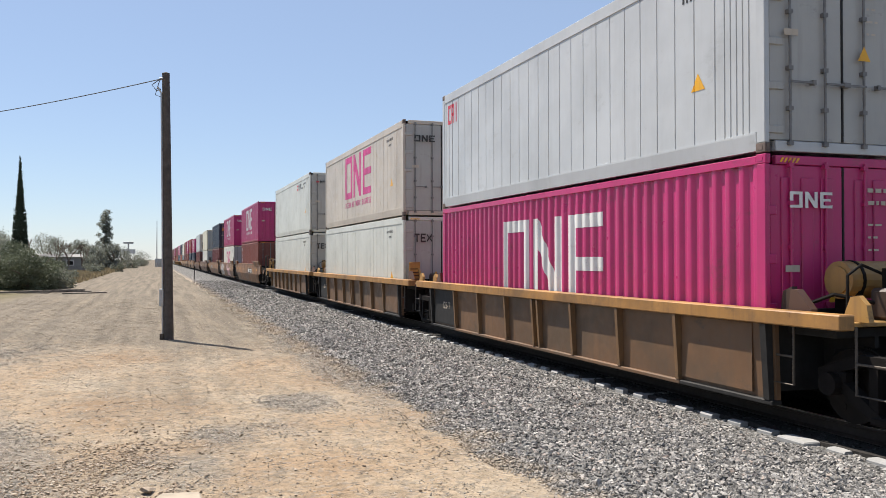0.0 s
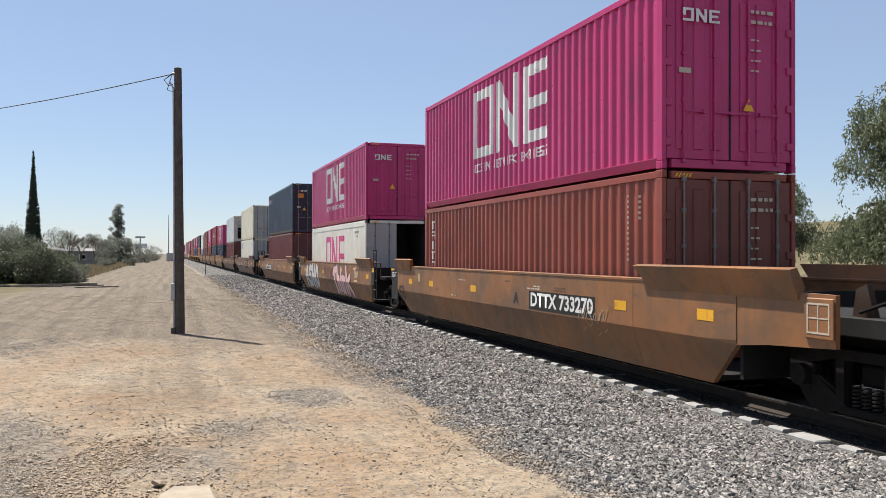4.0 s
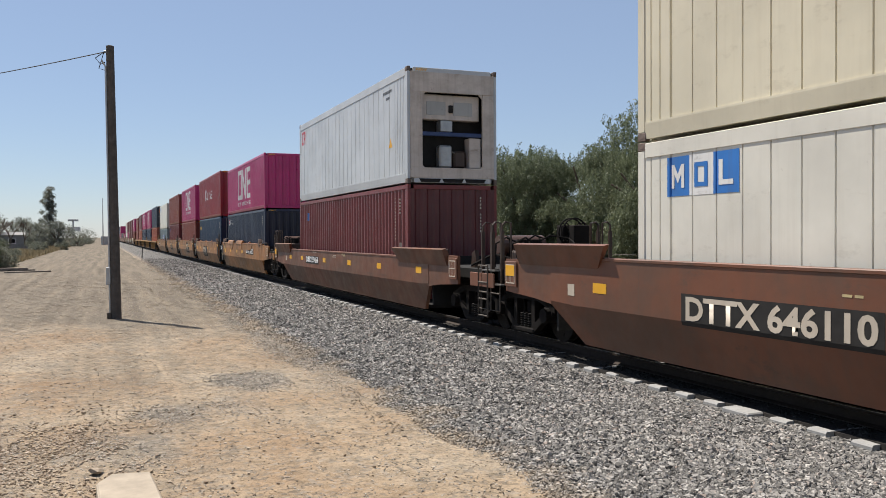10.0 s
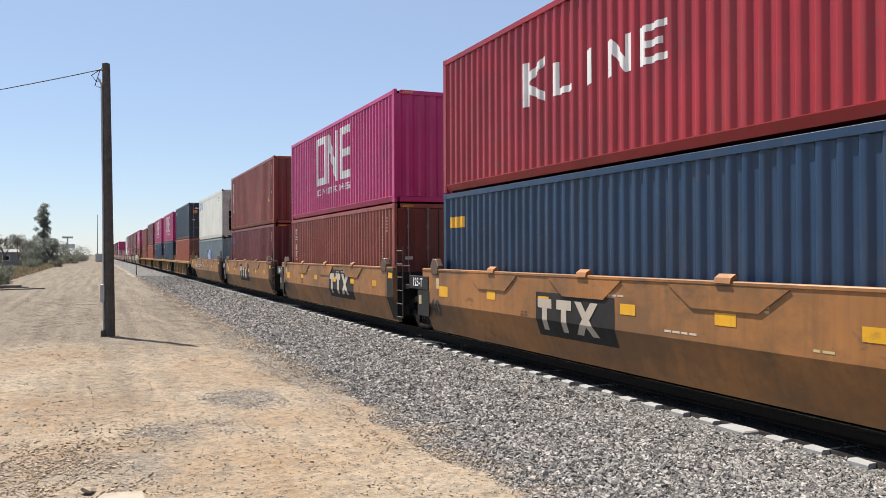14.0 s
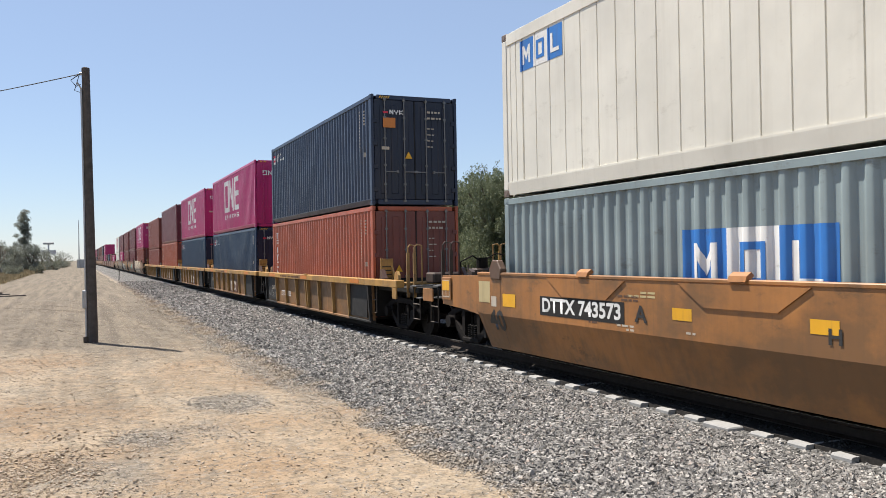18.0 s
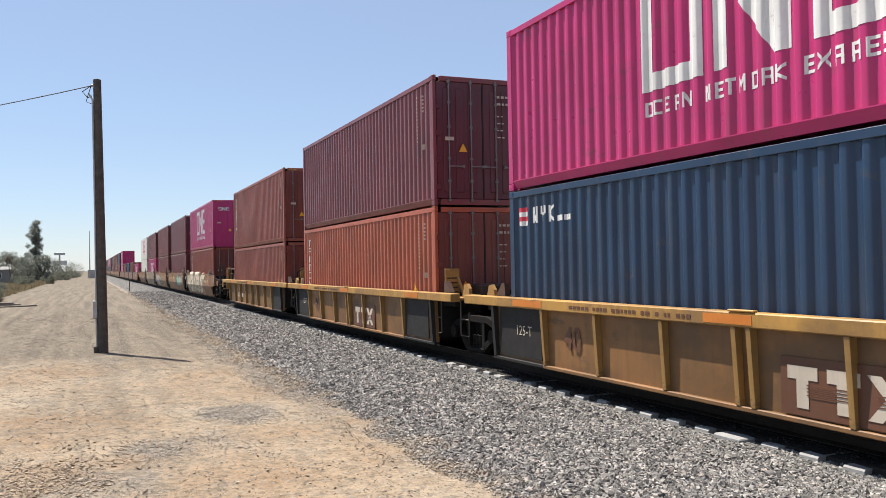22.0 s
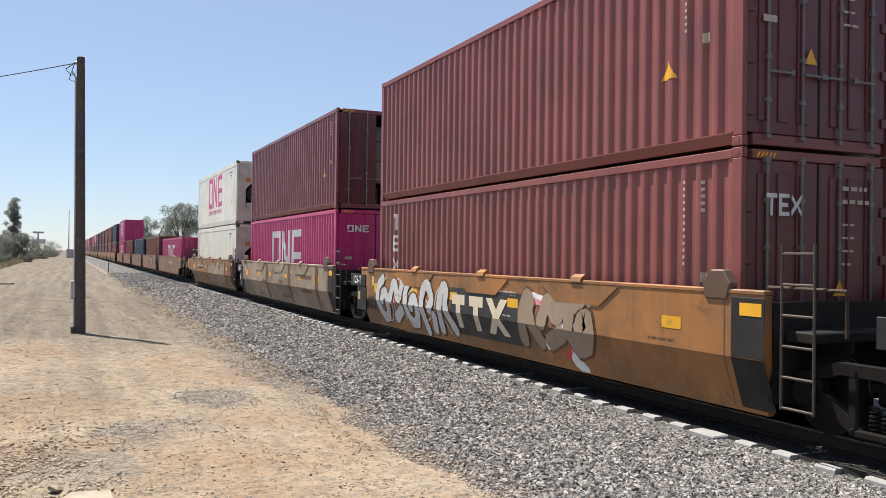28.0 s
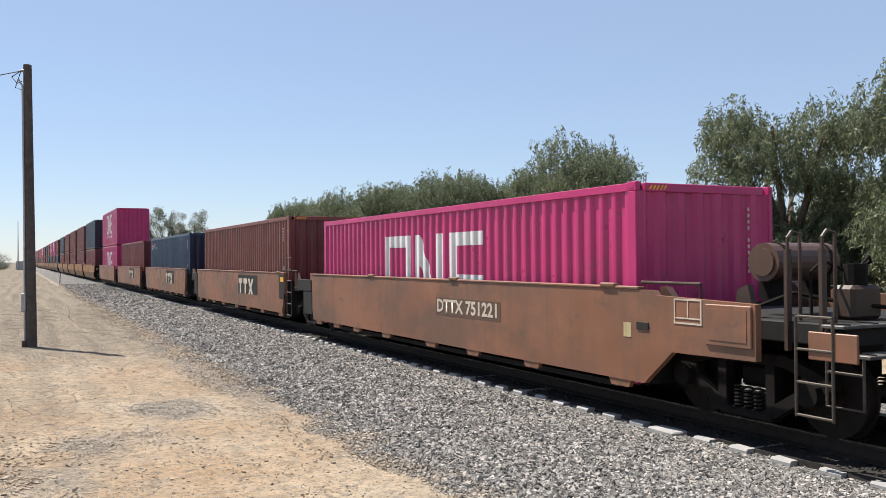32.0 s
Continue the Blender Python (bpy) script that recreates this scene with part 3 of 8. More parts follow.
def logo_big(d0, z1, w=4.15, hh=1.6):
    """The letters O, N and E of a logo, built of thick bars."""
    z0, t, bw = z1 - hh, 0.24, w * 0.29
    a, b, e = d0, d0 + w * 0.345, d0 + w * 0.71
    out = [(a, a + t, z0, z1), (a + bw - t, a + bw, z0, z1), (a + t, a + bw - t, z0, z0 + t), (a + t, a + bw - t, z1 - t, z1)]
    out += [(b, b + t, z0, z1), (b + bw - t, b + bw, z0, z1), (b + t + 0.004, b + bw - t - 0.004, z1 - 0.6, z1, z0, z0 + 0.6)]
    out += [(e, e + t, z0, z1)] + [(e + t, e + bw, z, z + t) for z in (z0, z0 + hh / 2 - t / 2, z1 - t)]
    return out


# letterforms built of bars in a cell one wide and one high: left, right, low, high (a slanted bar: low and high at its
# right end too)
LETTER_BARS = {
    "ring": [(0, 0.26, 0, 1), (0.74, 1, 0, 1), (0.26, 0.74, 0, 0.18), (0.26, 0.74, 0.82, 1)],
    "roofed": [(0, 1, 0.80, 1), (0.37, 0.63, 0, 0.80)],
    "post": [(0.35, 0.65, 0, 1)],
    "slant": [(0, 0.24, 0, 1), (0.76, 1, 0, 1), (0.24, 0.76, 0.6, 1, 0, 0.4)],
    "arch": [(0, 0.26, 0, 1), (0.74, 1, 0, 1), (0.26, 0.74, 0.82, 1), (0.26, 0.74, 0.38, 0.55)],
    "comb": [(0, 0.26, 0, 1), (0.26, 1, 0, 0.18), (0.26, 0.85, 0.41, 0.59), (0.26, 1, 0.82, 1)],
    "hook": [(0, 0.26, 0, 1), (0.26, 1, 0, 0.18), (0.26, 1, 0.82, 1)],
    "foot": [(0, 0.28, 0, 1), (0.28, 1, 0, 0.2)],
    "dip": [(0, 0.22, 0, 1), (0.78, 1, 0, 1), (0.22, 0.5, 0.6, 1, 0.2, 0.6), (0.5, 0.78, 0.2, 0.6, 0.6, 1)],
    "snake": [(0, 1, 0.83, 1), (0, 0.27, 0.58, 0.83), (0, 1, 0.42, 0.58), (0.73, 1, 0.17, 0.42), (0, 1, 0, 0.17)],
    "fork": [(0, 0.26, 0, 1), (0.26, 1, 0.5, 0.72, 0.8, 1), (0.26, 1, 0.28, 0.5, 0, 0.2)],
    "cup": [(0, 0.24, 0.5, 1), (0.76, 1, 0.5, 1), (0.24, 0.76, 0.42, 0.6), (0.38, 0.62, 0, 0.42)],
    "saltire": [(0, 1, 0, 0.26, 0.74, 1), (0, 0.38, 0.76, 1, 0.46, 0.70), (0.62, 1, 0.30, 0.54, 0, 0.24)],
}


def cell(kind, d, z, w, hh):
    return [(d + a[0] * w, d + a[1] * w, *(z + v * hh for v in a[2:])) for a in LETTER_BARS[kind]]


def letter_row(kinds, d, z, w, hh, step):
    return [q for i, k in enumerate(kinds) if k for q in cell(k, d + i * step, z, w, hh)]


def letter_column(kinds, d, z1, w, hh, step):
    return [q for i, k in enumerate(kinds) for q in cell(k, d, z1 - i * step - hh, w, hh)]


# names spelled out letter by letter: the slogan row and the upright column
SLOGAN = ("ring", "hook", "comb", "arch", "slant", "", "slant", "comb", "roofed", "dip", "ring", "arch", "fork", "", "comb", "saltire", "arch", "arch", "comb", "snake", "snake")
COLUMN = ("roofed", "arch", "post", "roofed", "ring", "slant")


def bars(d0, d1, z0, z1, n, gap=0.25):
    p = (d1 - d0) / n
    return [(d0 + i * p, d0 + (i + 1 - gap) * p, z0, z1) for i in range(n)]


def stack(d0, w, z1, h, n, gap=0.25):
    return [(d0, d0 + w, z1 - (i + 1 - gap) * h, z1 - i * h) for i in range(n)]


def end_marks(c, h, mat, near, rng, logo, col):
    """Rows of small marks and a warning sign on the near end."""
    y = -0.032
    bm = bmesh.new()
    if near == "front":
        y = 0.020
        for r in range(12):
            if r not in (4, 11):
                z = h - 0.30 - r * 0.085
                bx(bm, 0.75, 0.785, y, y + 0.003, z - 0.05, z)
    else:
        for r in range(6):
            z = h - 0.42 - r * 0.16 - (0.12 if r > 1 else 0)
            x = 0.34
            for _ in range(2 if r > 1 else 4):
                w = rng.uniform(0.04, 0.11)
                bx(bm, x, x + w, y, y + 0.003, z - (0.013 if r > 1 else 0.026), z + (0.013 if r > 1 else 0.026))
                x += w + 0.035
    # the faded white of marks and data plate also imitates shade on the end
    part("number_marking", bm, M_FADED, c)["kind"] = "stuff"
    if logo:
        bm = bmesh.new()
        # the same letterforms, small, on the end
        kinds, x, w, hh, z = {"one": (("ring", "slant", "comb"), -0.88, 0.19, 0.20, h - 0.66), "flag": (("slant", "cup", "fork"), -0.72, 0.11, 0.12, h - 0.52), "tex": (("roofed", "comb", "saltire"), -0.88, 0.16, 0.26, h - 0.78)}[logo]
        for d0, d1, a0, b0, *tilt in letter_row(kinds, x, z, w, hh, w * 1.22):
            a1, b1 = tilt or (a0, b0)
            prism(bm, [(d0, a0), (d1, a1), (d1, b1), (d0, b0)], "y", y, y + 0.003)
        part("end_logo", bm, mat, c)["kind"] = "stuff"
        if logo == "flag":
            part("flag_stripes", box(-0.90, -0.76, y, y + 0.003, h - 0.50, h - 0.44), M_REDMARK, c)
    if near == "front":
        return
    bm = bmesh.new()
    x, z = rng.choice((-0.3, 0.2, -0.62)), rng.uniform(0.9, 1.3)
    prism(bm, [(x, z), (x + 0.2, z), (x + 0.1, z + 0.19)], "y", y, y + 0.004)
    part("warning_sign", bm, M_YELLOW, c)
    if col == "navy":
        part("caution_plate", box(-0.90, -0.56, y, y + 0.004, h * 0.70, h * 0.70 + 0.26), M_ORANGE, c)
    if rng.random() < 0.6:
        part("data_plate", box(-0.95, -0.74, y, y + 0.004, h * 0.50, h * 0.50 + 0.08), M_FADED, c)


def bottom_rail_mesh(kind, s, P):
    if kind == "dry":
        bm = prism(bmesh.new(), [(s * (HALF + 0.001), 0.172), (s * (HALF + 0.001), 0.158), (s * (HALF - 0.05), 0.03), (s * (HALF - 0.09), 0.03), (s * (HALF - 0.09), 0.172)], "y", 0.17, LEN - 0.17)
    else:
        bm = prism(bmesh.new(), [(s * (HALF + 0.002), 0.262), (s * (HALF + 0.002), 0.235), (s * (HALF - 0.016), 0.03), (s * (HALF - 0.10), 0.03), (s * (HALF - 0.10), 0.262)], "y", 0.17, LEN - 0.17)
    return done(bm, "bottom_rail", P)


BASE = 0.25
THINGS = []  # (thing, x, place along the train, z)


def container(u, z, kind, col, h=2.9, near="door", logo="", opened=False, lite=False, marks="white", seed=0):
    """A 40-foot box. near: what closes the end that faces -y."""
    rng = random.Random(seed * 77 + 5)
    c = new("reefer_container" if kind == "reefer" else "shipping_container")
    P = PAINTS[col]
    for s in (-1, 1):
        link_mesh("side_wall", shared(("side", kind, h, col, s), lambda: side_wall_mesh(kind, h, col, s)), c)
    link_mesh("roof", shared(("roof", h, col), lambda: roof_mesh(h, col)), c)
    link_mesh("floor", shared(("floor", col), lambda: floor_mesh(col)), c)
    th = 0.09 if kind == "dry" else 0.19
    for s in (-1, 1):
        x0, x1 = sorted((s * HALF, s * (HALF - 0.06)))
        link_mesh("top_rail", shared(("toprail", kind, h, col, s), lambda: done(box(x0, x1, 0.17, LEN - 0.17, h - 0.03 - th, h - 0.015, bevel=0.006), "top_rail", P)), c)
        link_mesh("bottom_rail", shared(("botrail", kind, h, col, s), lambda: bottom_rail_mesh(kind, s, P)), c)
    post = shared(("post", h, col), lambda: done(box(-0.075, 0.0, 0.004, 0.165, 0.119, h - 0.119, bevel=0.01), "corner_post", P))
    cast = shared(("casting", col), lambda: casting_mesh(col))
    flip_y = Matrix.Diagonal((1, -1, 1, 1))
    for ex in (-1, 1):
        for ey in (0, 1):
            turn = (pose(HALF * ex, 0, 0) if ex > 0 else pose(-HALF, 0, 0) @ Matrix.Diagonal((-1, 1, 1, 1)))
            m = (Matrix.Translation((0, LEN, 0)) @ flip_y @ turn) if ey else turn
            link_mesh("corner_post", post, c, at=m)
            if not lite:
                link_mesh("corner_casting", cast, c, at=m)
                link_mesh("corner_casting", cast, c, at=Matrix.Translation((0, 0, h - 0.118)) @ m)
    hdr = shared(("header", h, col), lambda: done(box(-HALF + 0.17, HALF - 0.17, 0.012, 0.10, h - 0.125, h - 0.012, bevel=0.008), "end_header", P))
    sil = shared(("sill", h, col), lambda: done(box(-HALF + 0.17, HALF - 0.17, 0.012, 0.10, 0.02, 0.15, bevel=0.008), "end_sill", P))
    for nm, me in (("end_header", hdr), ("end_sill", sil)):
        link_mesh(nm, me, c)
        link_mesh(nm, me, c, at=Matrix.Translation((0, LEN, 0)) @ flip_y)
    link_mesh("end_wall", shared(("endw", h, col), lambda: end_wall_mesh(h, col)), c, at=Matrix.Translation((0, LEN, 0)) @ flip_y)
    if near == "front":
        link_mesh("end_wall", shared(("endw", h, col), lambda: end_wall_mesh(h, col)), c)
    elif near in ("unit", "unit_dark"):
        machinery(c, h, col, near == "unit_dark")
    else:
        leaf = shared(("door", h, col, kind), lambda: door_mesh(h, col, kind == "reefer"))
        lock = shared(("rod", h, col if kind == "dry" else ""), lambda: lock_rod_mesh(h, P if col == "pink" else M_ROD))
        for s in (-1, 1):
            m = pose(s * (HALF - 0.09), 0.03, 0) @ (Matrix.Diagonal((-1, 1, 1, 1)) if s > 0 else Matrix())
            if opened and s > 0:
                # the leaf is swung back along the side, past a right angle
                m = pose(HALF - 0.05, -0.03, 0, 0, 0, 262 if opened == "wide" else 158) @ Matrix.Diagonal((-1, 1, 1, 1))
            d = link_mesh("door", leaf, c, at=m)
            if kind == "reefer":
                for zz in (0.24, 0.78, 1.33, 1.88, 2.42):
                    link_mesh("hinge", shared("hinge", lambda: done(box(-0.03, 0.20, -0.025, -0.001, 0, 0.09, bevel=0.006), "hinge", M_REEFERDOOR)), d, at=pose(0, 0, zz))
            if opened and s > 0:
                # a dark panel puts shade on the leaf's inner face
                part("door_shade_panel", box(0.05, HALF - 0.15, 0.062, 0.075, 0.2, h - 0.17, bevel=0.004), M_SHADELINING, d, "dark grey panel painted as shade on the door's back")
                for x in (0.2, 0.42, 0.64, 0.86):
                    part("lining_rib", box(x, x + 0.05, 0.076, 0.092, 0.25, h - 0.22, bevel=0.004), M_DARKPLATE, d)
            if not lite:
                for x in (0.28, 0.82):
                    link_mesh("lock_rod", lock, d, at=pose(x, -0.045, 0))
        if not opened:
            link_mesh("gasket", shared(("gasket", h), lambda: done(box(-0.012, 0.012, 0.022, 0.05, 0.17, h - 0.14), "gasket", M_RUBBER)), c)
        else:
            # dark panels on the inner faces stand in for the deep shade inside
            for a in ((-HALF + 0.10, HALF - 0.10, 2.6, 2.64, 0.17, h - 0.13), (-HALF + 0.085, -HALF + 0.098, 0.1, 2.6, 0.17, h - 0.13), (HALF - 0.098, HALF - 0.085, 0.1, 2.6, 0.17, h - 0.13), (-HALF + 0.10, HALF - 0.10, 0.1, 2.6, h - 0.125, h - 0.11), (-HALF + 0.10, HALF - 0.10, 0.12, 2.6, 0.162, 0.172)):
                part("inner_shade_panel", box(*a), M_SHADELINING, c)
            board = plain("cardboard", (0.36, 0.24, 0.13), 0.9)
            part("cargo_box", box(-0.1, 0.5, 1.2, 1.8, 0.175, 0.75, bevel=0.02), board, c, "brown cardboard box")
            part("cargo_box", box(0.54, 1.04, 0.9, 1.3, 0.175, 0.52, bevel=0.02), board, c, "brown cardboard box")
            if opened == "wide":
                for x0, x1, y0, z0, z1 in ((0.02, 0.50, 0.30, 0.80, 1.42), (0.54, 1.06, 0.22, 0.56, 1.20), (0.04, 0.56, 0.36, 1.44, 2.02), (0.60, 1.05, 0.26, 1.22, 1.86), (0.10, 0.90, 0.42, 2.04, 2.48)):
                    part("cargo_box", box(x0, x1, y0, y0 + 0.6, z0, z1, bevel=0.02), plain("grey_carton", (0.20, 0.17, 0.145), 0.9), c, "grey-brown carton")
    ink = {"white": M_WHITE, "black": M_BLACKMARK, "pink": M_PINKMARK}[marks]
    dsc = {"door": "locked double doors", "front": "corrugated end", "unit": "cooling unit", "unit_dark": "dark cooling unit"}[near]
    if opened:
        dsc = "one door open"
    body = "ribbed steel" if kind == "dry" else "smooth insulated"
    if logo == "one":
        mark(c, "side_logo", kind, logo_big(4.0, h - 0.30), ink, "white three-letter logo" if ink is M_WHITE else "magenta three-letter logo")
        mark(c, "slogan_lettering", kind, letter_row(SLOGAN, 4.05, h - 2.24, 0.135, 0.20, 0.198), ink)["kind"] = "stuff"
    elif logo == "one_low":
        mark(c, "side_logo", kind, logo_big(4.0, h - 0.5, 4.2, 1.75), ink, "white three-letter logo" if ink is M_WHITE else "magenta three-letter logo")
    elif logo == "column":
        mark(c, "logo_lettering", kind, letter_column(COLUMN, 0.58, h - 0.36, 0.26, 0.225, 0.278), ink)["kind"] = "stuff"
    elif logo == "flag":
        mark(c, "flag_mark", kind, [(0.30, 0.66, h - 0.55, h - 0.47), (0.30, 0.66, h - 0.39, h - 0.31)], M_REDMARK)
        mark(c, "flag_ground", kind, [(0.30, 0.66, h - 0.47, h - 0.39), (0.30, 0.66, h - 0.63, h - 0.55)], M_WHITE)
        mark(c, "logo_lettering", kind, letter_row(("slant", "cup", "fork"), 0.78, h - 0.60, 0.23, 0.28, 0.27) + bars(1.60, 2.1, h - 0.60, h - 0.51, 4), M_WHITE if kind == "dry" else M_BLACKMARK)["kind"] = "stuff"
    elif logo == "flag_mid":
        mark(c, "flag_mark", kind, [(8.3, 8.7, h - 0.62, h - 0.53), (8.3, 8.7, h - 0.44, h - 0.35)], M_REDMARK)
        mark(c, "logo_lettering", kind, letter_row(("slant", "cup", "fork"), 8.8, h - 0.64, 0.25, 0.30, 0.30) + bars(9.72, 10.1, h - 0.64, h - 0.55, 4), M_BLACKMARK)["kind"] = "stuff"
        mark(c, "logo_lettering", kind, letter_column(("roofed", "comb", "saltire"), 0.40, h - 0.5, 0.2, 0.28, 0.36), M_BLACKMARK)["kind"] = "stuff"
    elif logo in ("squares", "squares_low"):
        s, a, z0, z1 = (0.46, 0.66, h - 0.78, h - 0.26) if logo == "squares" else (0.79, 4.82, 1.02, 1.87)
        mark(c, "blue_square", kind, [(a, a + s, z0, z1)], M_BLUEMARK)
        mark(c, "blue_square", kind, [(a + 2 * s, a + 3 * s, z0, z1)], M_BLUEMARK)
        mark(c, "white_square", kind, [(a + s, a + 2 * s, z0, z1)], M_WHITE)
        for j, (shape, ink2) in enumerate((("dip", M_WHITE), ("ring", M_BLUEMARK), ("foot", M_WHITE))):
            mark(c, "square_mark", kind, cell(shape, a + (j + 0.22) * s, z0 + 0.2 * (z1 - z0), 0.56 * s, 0.6 * (z1 - z0)), ink2, lift=0.008)
    elif logo == "wide":
        mark(c, "logo_lettering", kind, cell("fork", 3.7, h - 1.62, 0.75, 0.78) + letter_row(("foot", "post", "slant", "comb"), 4.75, h - 1.60, 0.62, 0.55, 0.80), M_WHITE)["kind"] = "stuff"
    elif logo == "small_red":
        mark(c, "logo_lettering", kind, letter_row(("hook", "arch", "post"), 0.42, h - 0.80, 0.20, 0.48, 0.25), M_REDMARK)["kind"] = "stuff"
    elif logo == "small_label":
        mark(c, "label_plate", kind, [(0.72, 1.02, h - 0.75, h - 0.35)], M_BLUEMARK)
        mark(c, "label_stripe", kind, [(0.78, 0.96, h - 0.6, h - 0.52, h - 0.5, h - 0.42)], M_YELLOW, lift=0.008)
    elif logo == "small_blue":
        mark(c, "label_plate", kind, [(1.20, 1.38, h - 0.72, h - 0.44)], M_BLUEMARK)
    elif logo == "small_yellow":
        mark(c, "label_plate", kind, [(0.30, 1.05, h - 0.75, h - 0.52)], M_YELLOW)
    elif logo == "column_low":
        mark(c, "logo_lettering", kind, letter_column(("roofed", "comb", "saltire"), 0.92, h - 0.34, 0.24, 0.38, 0.50), ink)["kind"] = "stuff"
    if not lite:
        # number marks down the near end of the side, a warning sign
        side_ink = M_WHITE if kind == "dry" and col not in ("greyblue",) else M_BLACKMARK
        if kind == "dry" and col != "pink" and rng.random() < 0.6:
            mark(c, "number_column", kind, stack(LEN - 1.02, 0.032, h - 0.32, 0.085, 13, 0.55), M_FADED)["kind"] = "stuff"
        elif kind == "reefer":
            mark(c, "number_marking", kind, bars(LEN - 1.95, LEN - 1.15, h - 0.46, h - 0.38, 9, 0.5) + bars(LEN - 1.7, LEN - 1.35, h - 0.62, h - 0.55, 4, 0.5), side_ink)["kind"] = "stuff"
        if kind == "dry":
            if col != "pink":
                mark(c, "type_column", kind, stack(LEN - 0.70, 0.040, h - 0.34, 0.085, 5, 0.5), M_FADED)["kind"] = "stuff"
                mark(c, "white_plate", kind, [(LEN - 0.70, LEN - 0.62, h - 1.58, h - 1.46)], M_FADED)
        if kind == "reefer" or rng.random() < 0.25:
            mark(c, "warning_sign", kind, [(LEN - 1.5, LEN - 1.35, 1.0, 1.01, 1.0, 1.24), (LEN - 1.35, LEN - 1.2, 1.0, 1.24, 1.0, 1.01)], M_YELLOW)
        if col == "pink" or rng.random() < 0.5:
            bm = bmesh.new()
            for i in range(5):
                prism(bm, [(-HALF + 0.22 + i * 0.06, h - 0.10), (-HALF + 0.25 + i * 0.06, h - 0.10), (-HALF + 0.29 + i * 0.06, h - 0.04), (-HALF + 0.26 + i * 0.06, h - 0.04)], "y", 0.006, 0.011)
            part("hazard_stripes", bm, M_YELLOW, c)
        if near in ("door", "front") and not opened:
            end_marks(c, h, M_WHITE if kind == "dry" else M_BLACKMARK, near, rng, "" if near != "door" else "one" if logo in ("one", "one_low") else "flag" if logo in ("flag", "flag_mid") else "tex" if col in ("maroon", "rosered", "offwhite") and z < 1 else "", col)
    tagged(c, f"{NAMES[col]} {body} container, {dsc}, {'stacked' if z > 1.5 else 'in well car'}", "container", "containers on the train")
    THINGS.append((c, XC, u, z))
    return c


# ---- the train: well cars ----
CAR_PAINT = {
    "ochre": paint("ochre_car_paint", (0.365, 0.157, 0.047), 0.4, 0.55, (0.17, 0.10, 0.05), grime=0.7),
    "tan": paint("tan_car_paint", (0.29, 0.125, 0.046), 0.45, 0.6, (0.17, 0.11, 0.07), grime=0.7),
    "rust": paint("red_brown_car_paint", (0.165, 0.062, 0.032), 0.5, 0.6, (0.13, 0.075, 0.05), grime=0.7),
    "clay": paint("clay_brown_car_paint", (0.245, 0.108, 0.0595), 0.35, 0.6, (0.16, 0.10, 0.07), grime=0.7),
    "beige": paint("beige_car_paint", (0.352, 0.268, 0.188), 0.35, 0.6, (0.20, 0.15, 0.10), grime=0.7),
    "yellow": paint("faded_yellow_car_paint", (0.383, 0.217, 0.0638), 0.5, 0.6, (0.20, 0.12, 0.06), grime=0.7),
    "sill_yellow": paint("yellow_sill_paint", (0.468, 0.255, 0.0595), 0.4, 0.55, (0.22, 0.13, 0.06), grime=0.7),
    "sill": paint("rusty_orange_sill_paint", (0.399, 0.2, 0.0553), 0.8, 0.6, (0.17, 0.10, 0.05), grime=0.7),
    "rib": paint("rusty_yellow_rib_paint", (0.225, 0.122, 0.052), 0.7, 0.65, (0.12, 0.085, 0.055), grime=0.7),
    "sheet_yellow": paint("ochre_sheet_paint", (0.25, 0.122, 0.042), 0.6, 0.65, (0.15, 0.09, 0.045), grime=0.7),
    "sheet": paint("dirty_yellow_sheet_paint", (0.165, 0.088, 0.043), 0.7, 0.7, (0.12, 0.085, 0.055), grime=0.7),
}
M_RUSTY = paint("rusty_tank_paint", (0.085, 0.045, 0.032), 0.7, 0.5)
M_GUIDE = paint("brown_corner_guide_paint", (0.115, 0.058, 0.034), 0.6, 0.6, grime=0.4)
M_WALK = plain("walkway_grating", (0.11, 0.105, 0.10), 0.55, 0.3, 0.3, 10)
SX = 1.475  # half width over the side sheets


def loft_side(sgn, ya, yb, zt, cut):
    """A bent side sheet with thickness: upright above, leaning in below; lower corners cut off."""
    def sect(y, low):
        if low:
            return [(SX, zt), (SX, 0.77), (1.27, 0.15), (1.19, 0.15), (SX - 0.10, 0.78), (SX - 0.10, zt)]
        return [(SX, zt), (SX, 0.80), (SX - 0.012, 0.74), (SX - 0.09, 0.74), (SX - 0.10, 0.80), (SX - 0.10, zt)]
    rows = [(ya, 0), (ya + cut, 1), (yb - cut, 1), (yb, 0)]
    vs, fs = [], []
    for y, low in rows:
        vs += [(sgn * x, y, z) for x, z in sect(y, low)]
    for r in range(3):
        for i in range(6):
            f = (6 * r + i, 6 * r + (i + 1) % 6, 6 * r + 6 + (i + 1) % 6, 6 * r + 6 + i)
            fs.append(f if sgn > 0 else f[::-1])
    fs += [tuple(range(6)), tuple(range(23, 17, -1))]
    return vs, fs


def wrap_side(me_src, at, mat, lift=0.006):
    """Lays flat lettering onto the bent side sheet."""
    bm = bmesh.new()
    bm.from_mesh(me_src)
    bmesh.ops.transform(bm, matrix=at, verts=bm.verts)
    bmesh.ops.bisect_plane(bm, geom=bm.verts[:] + bm.edges[:] + bm.faces[:], plane_co=(0, 0, 0.77), plane_no=(0, 0, 1))
    for v in bm.verts:
        v.co.x += -lift + max(0.0, 0.77 - v.co.z) * 0.33
    return done(bm, "painted_lettering", mat)


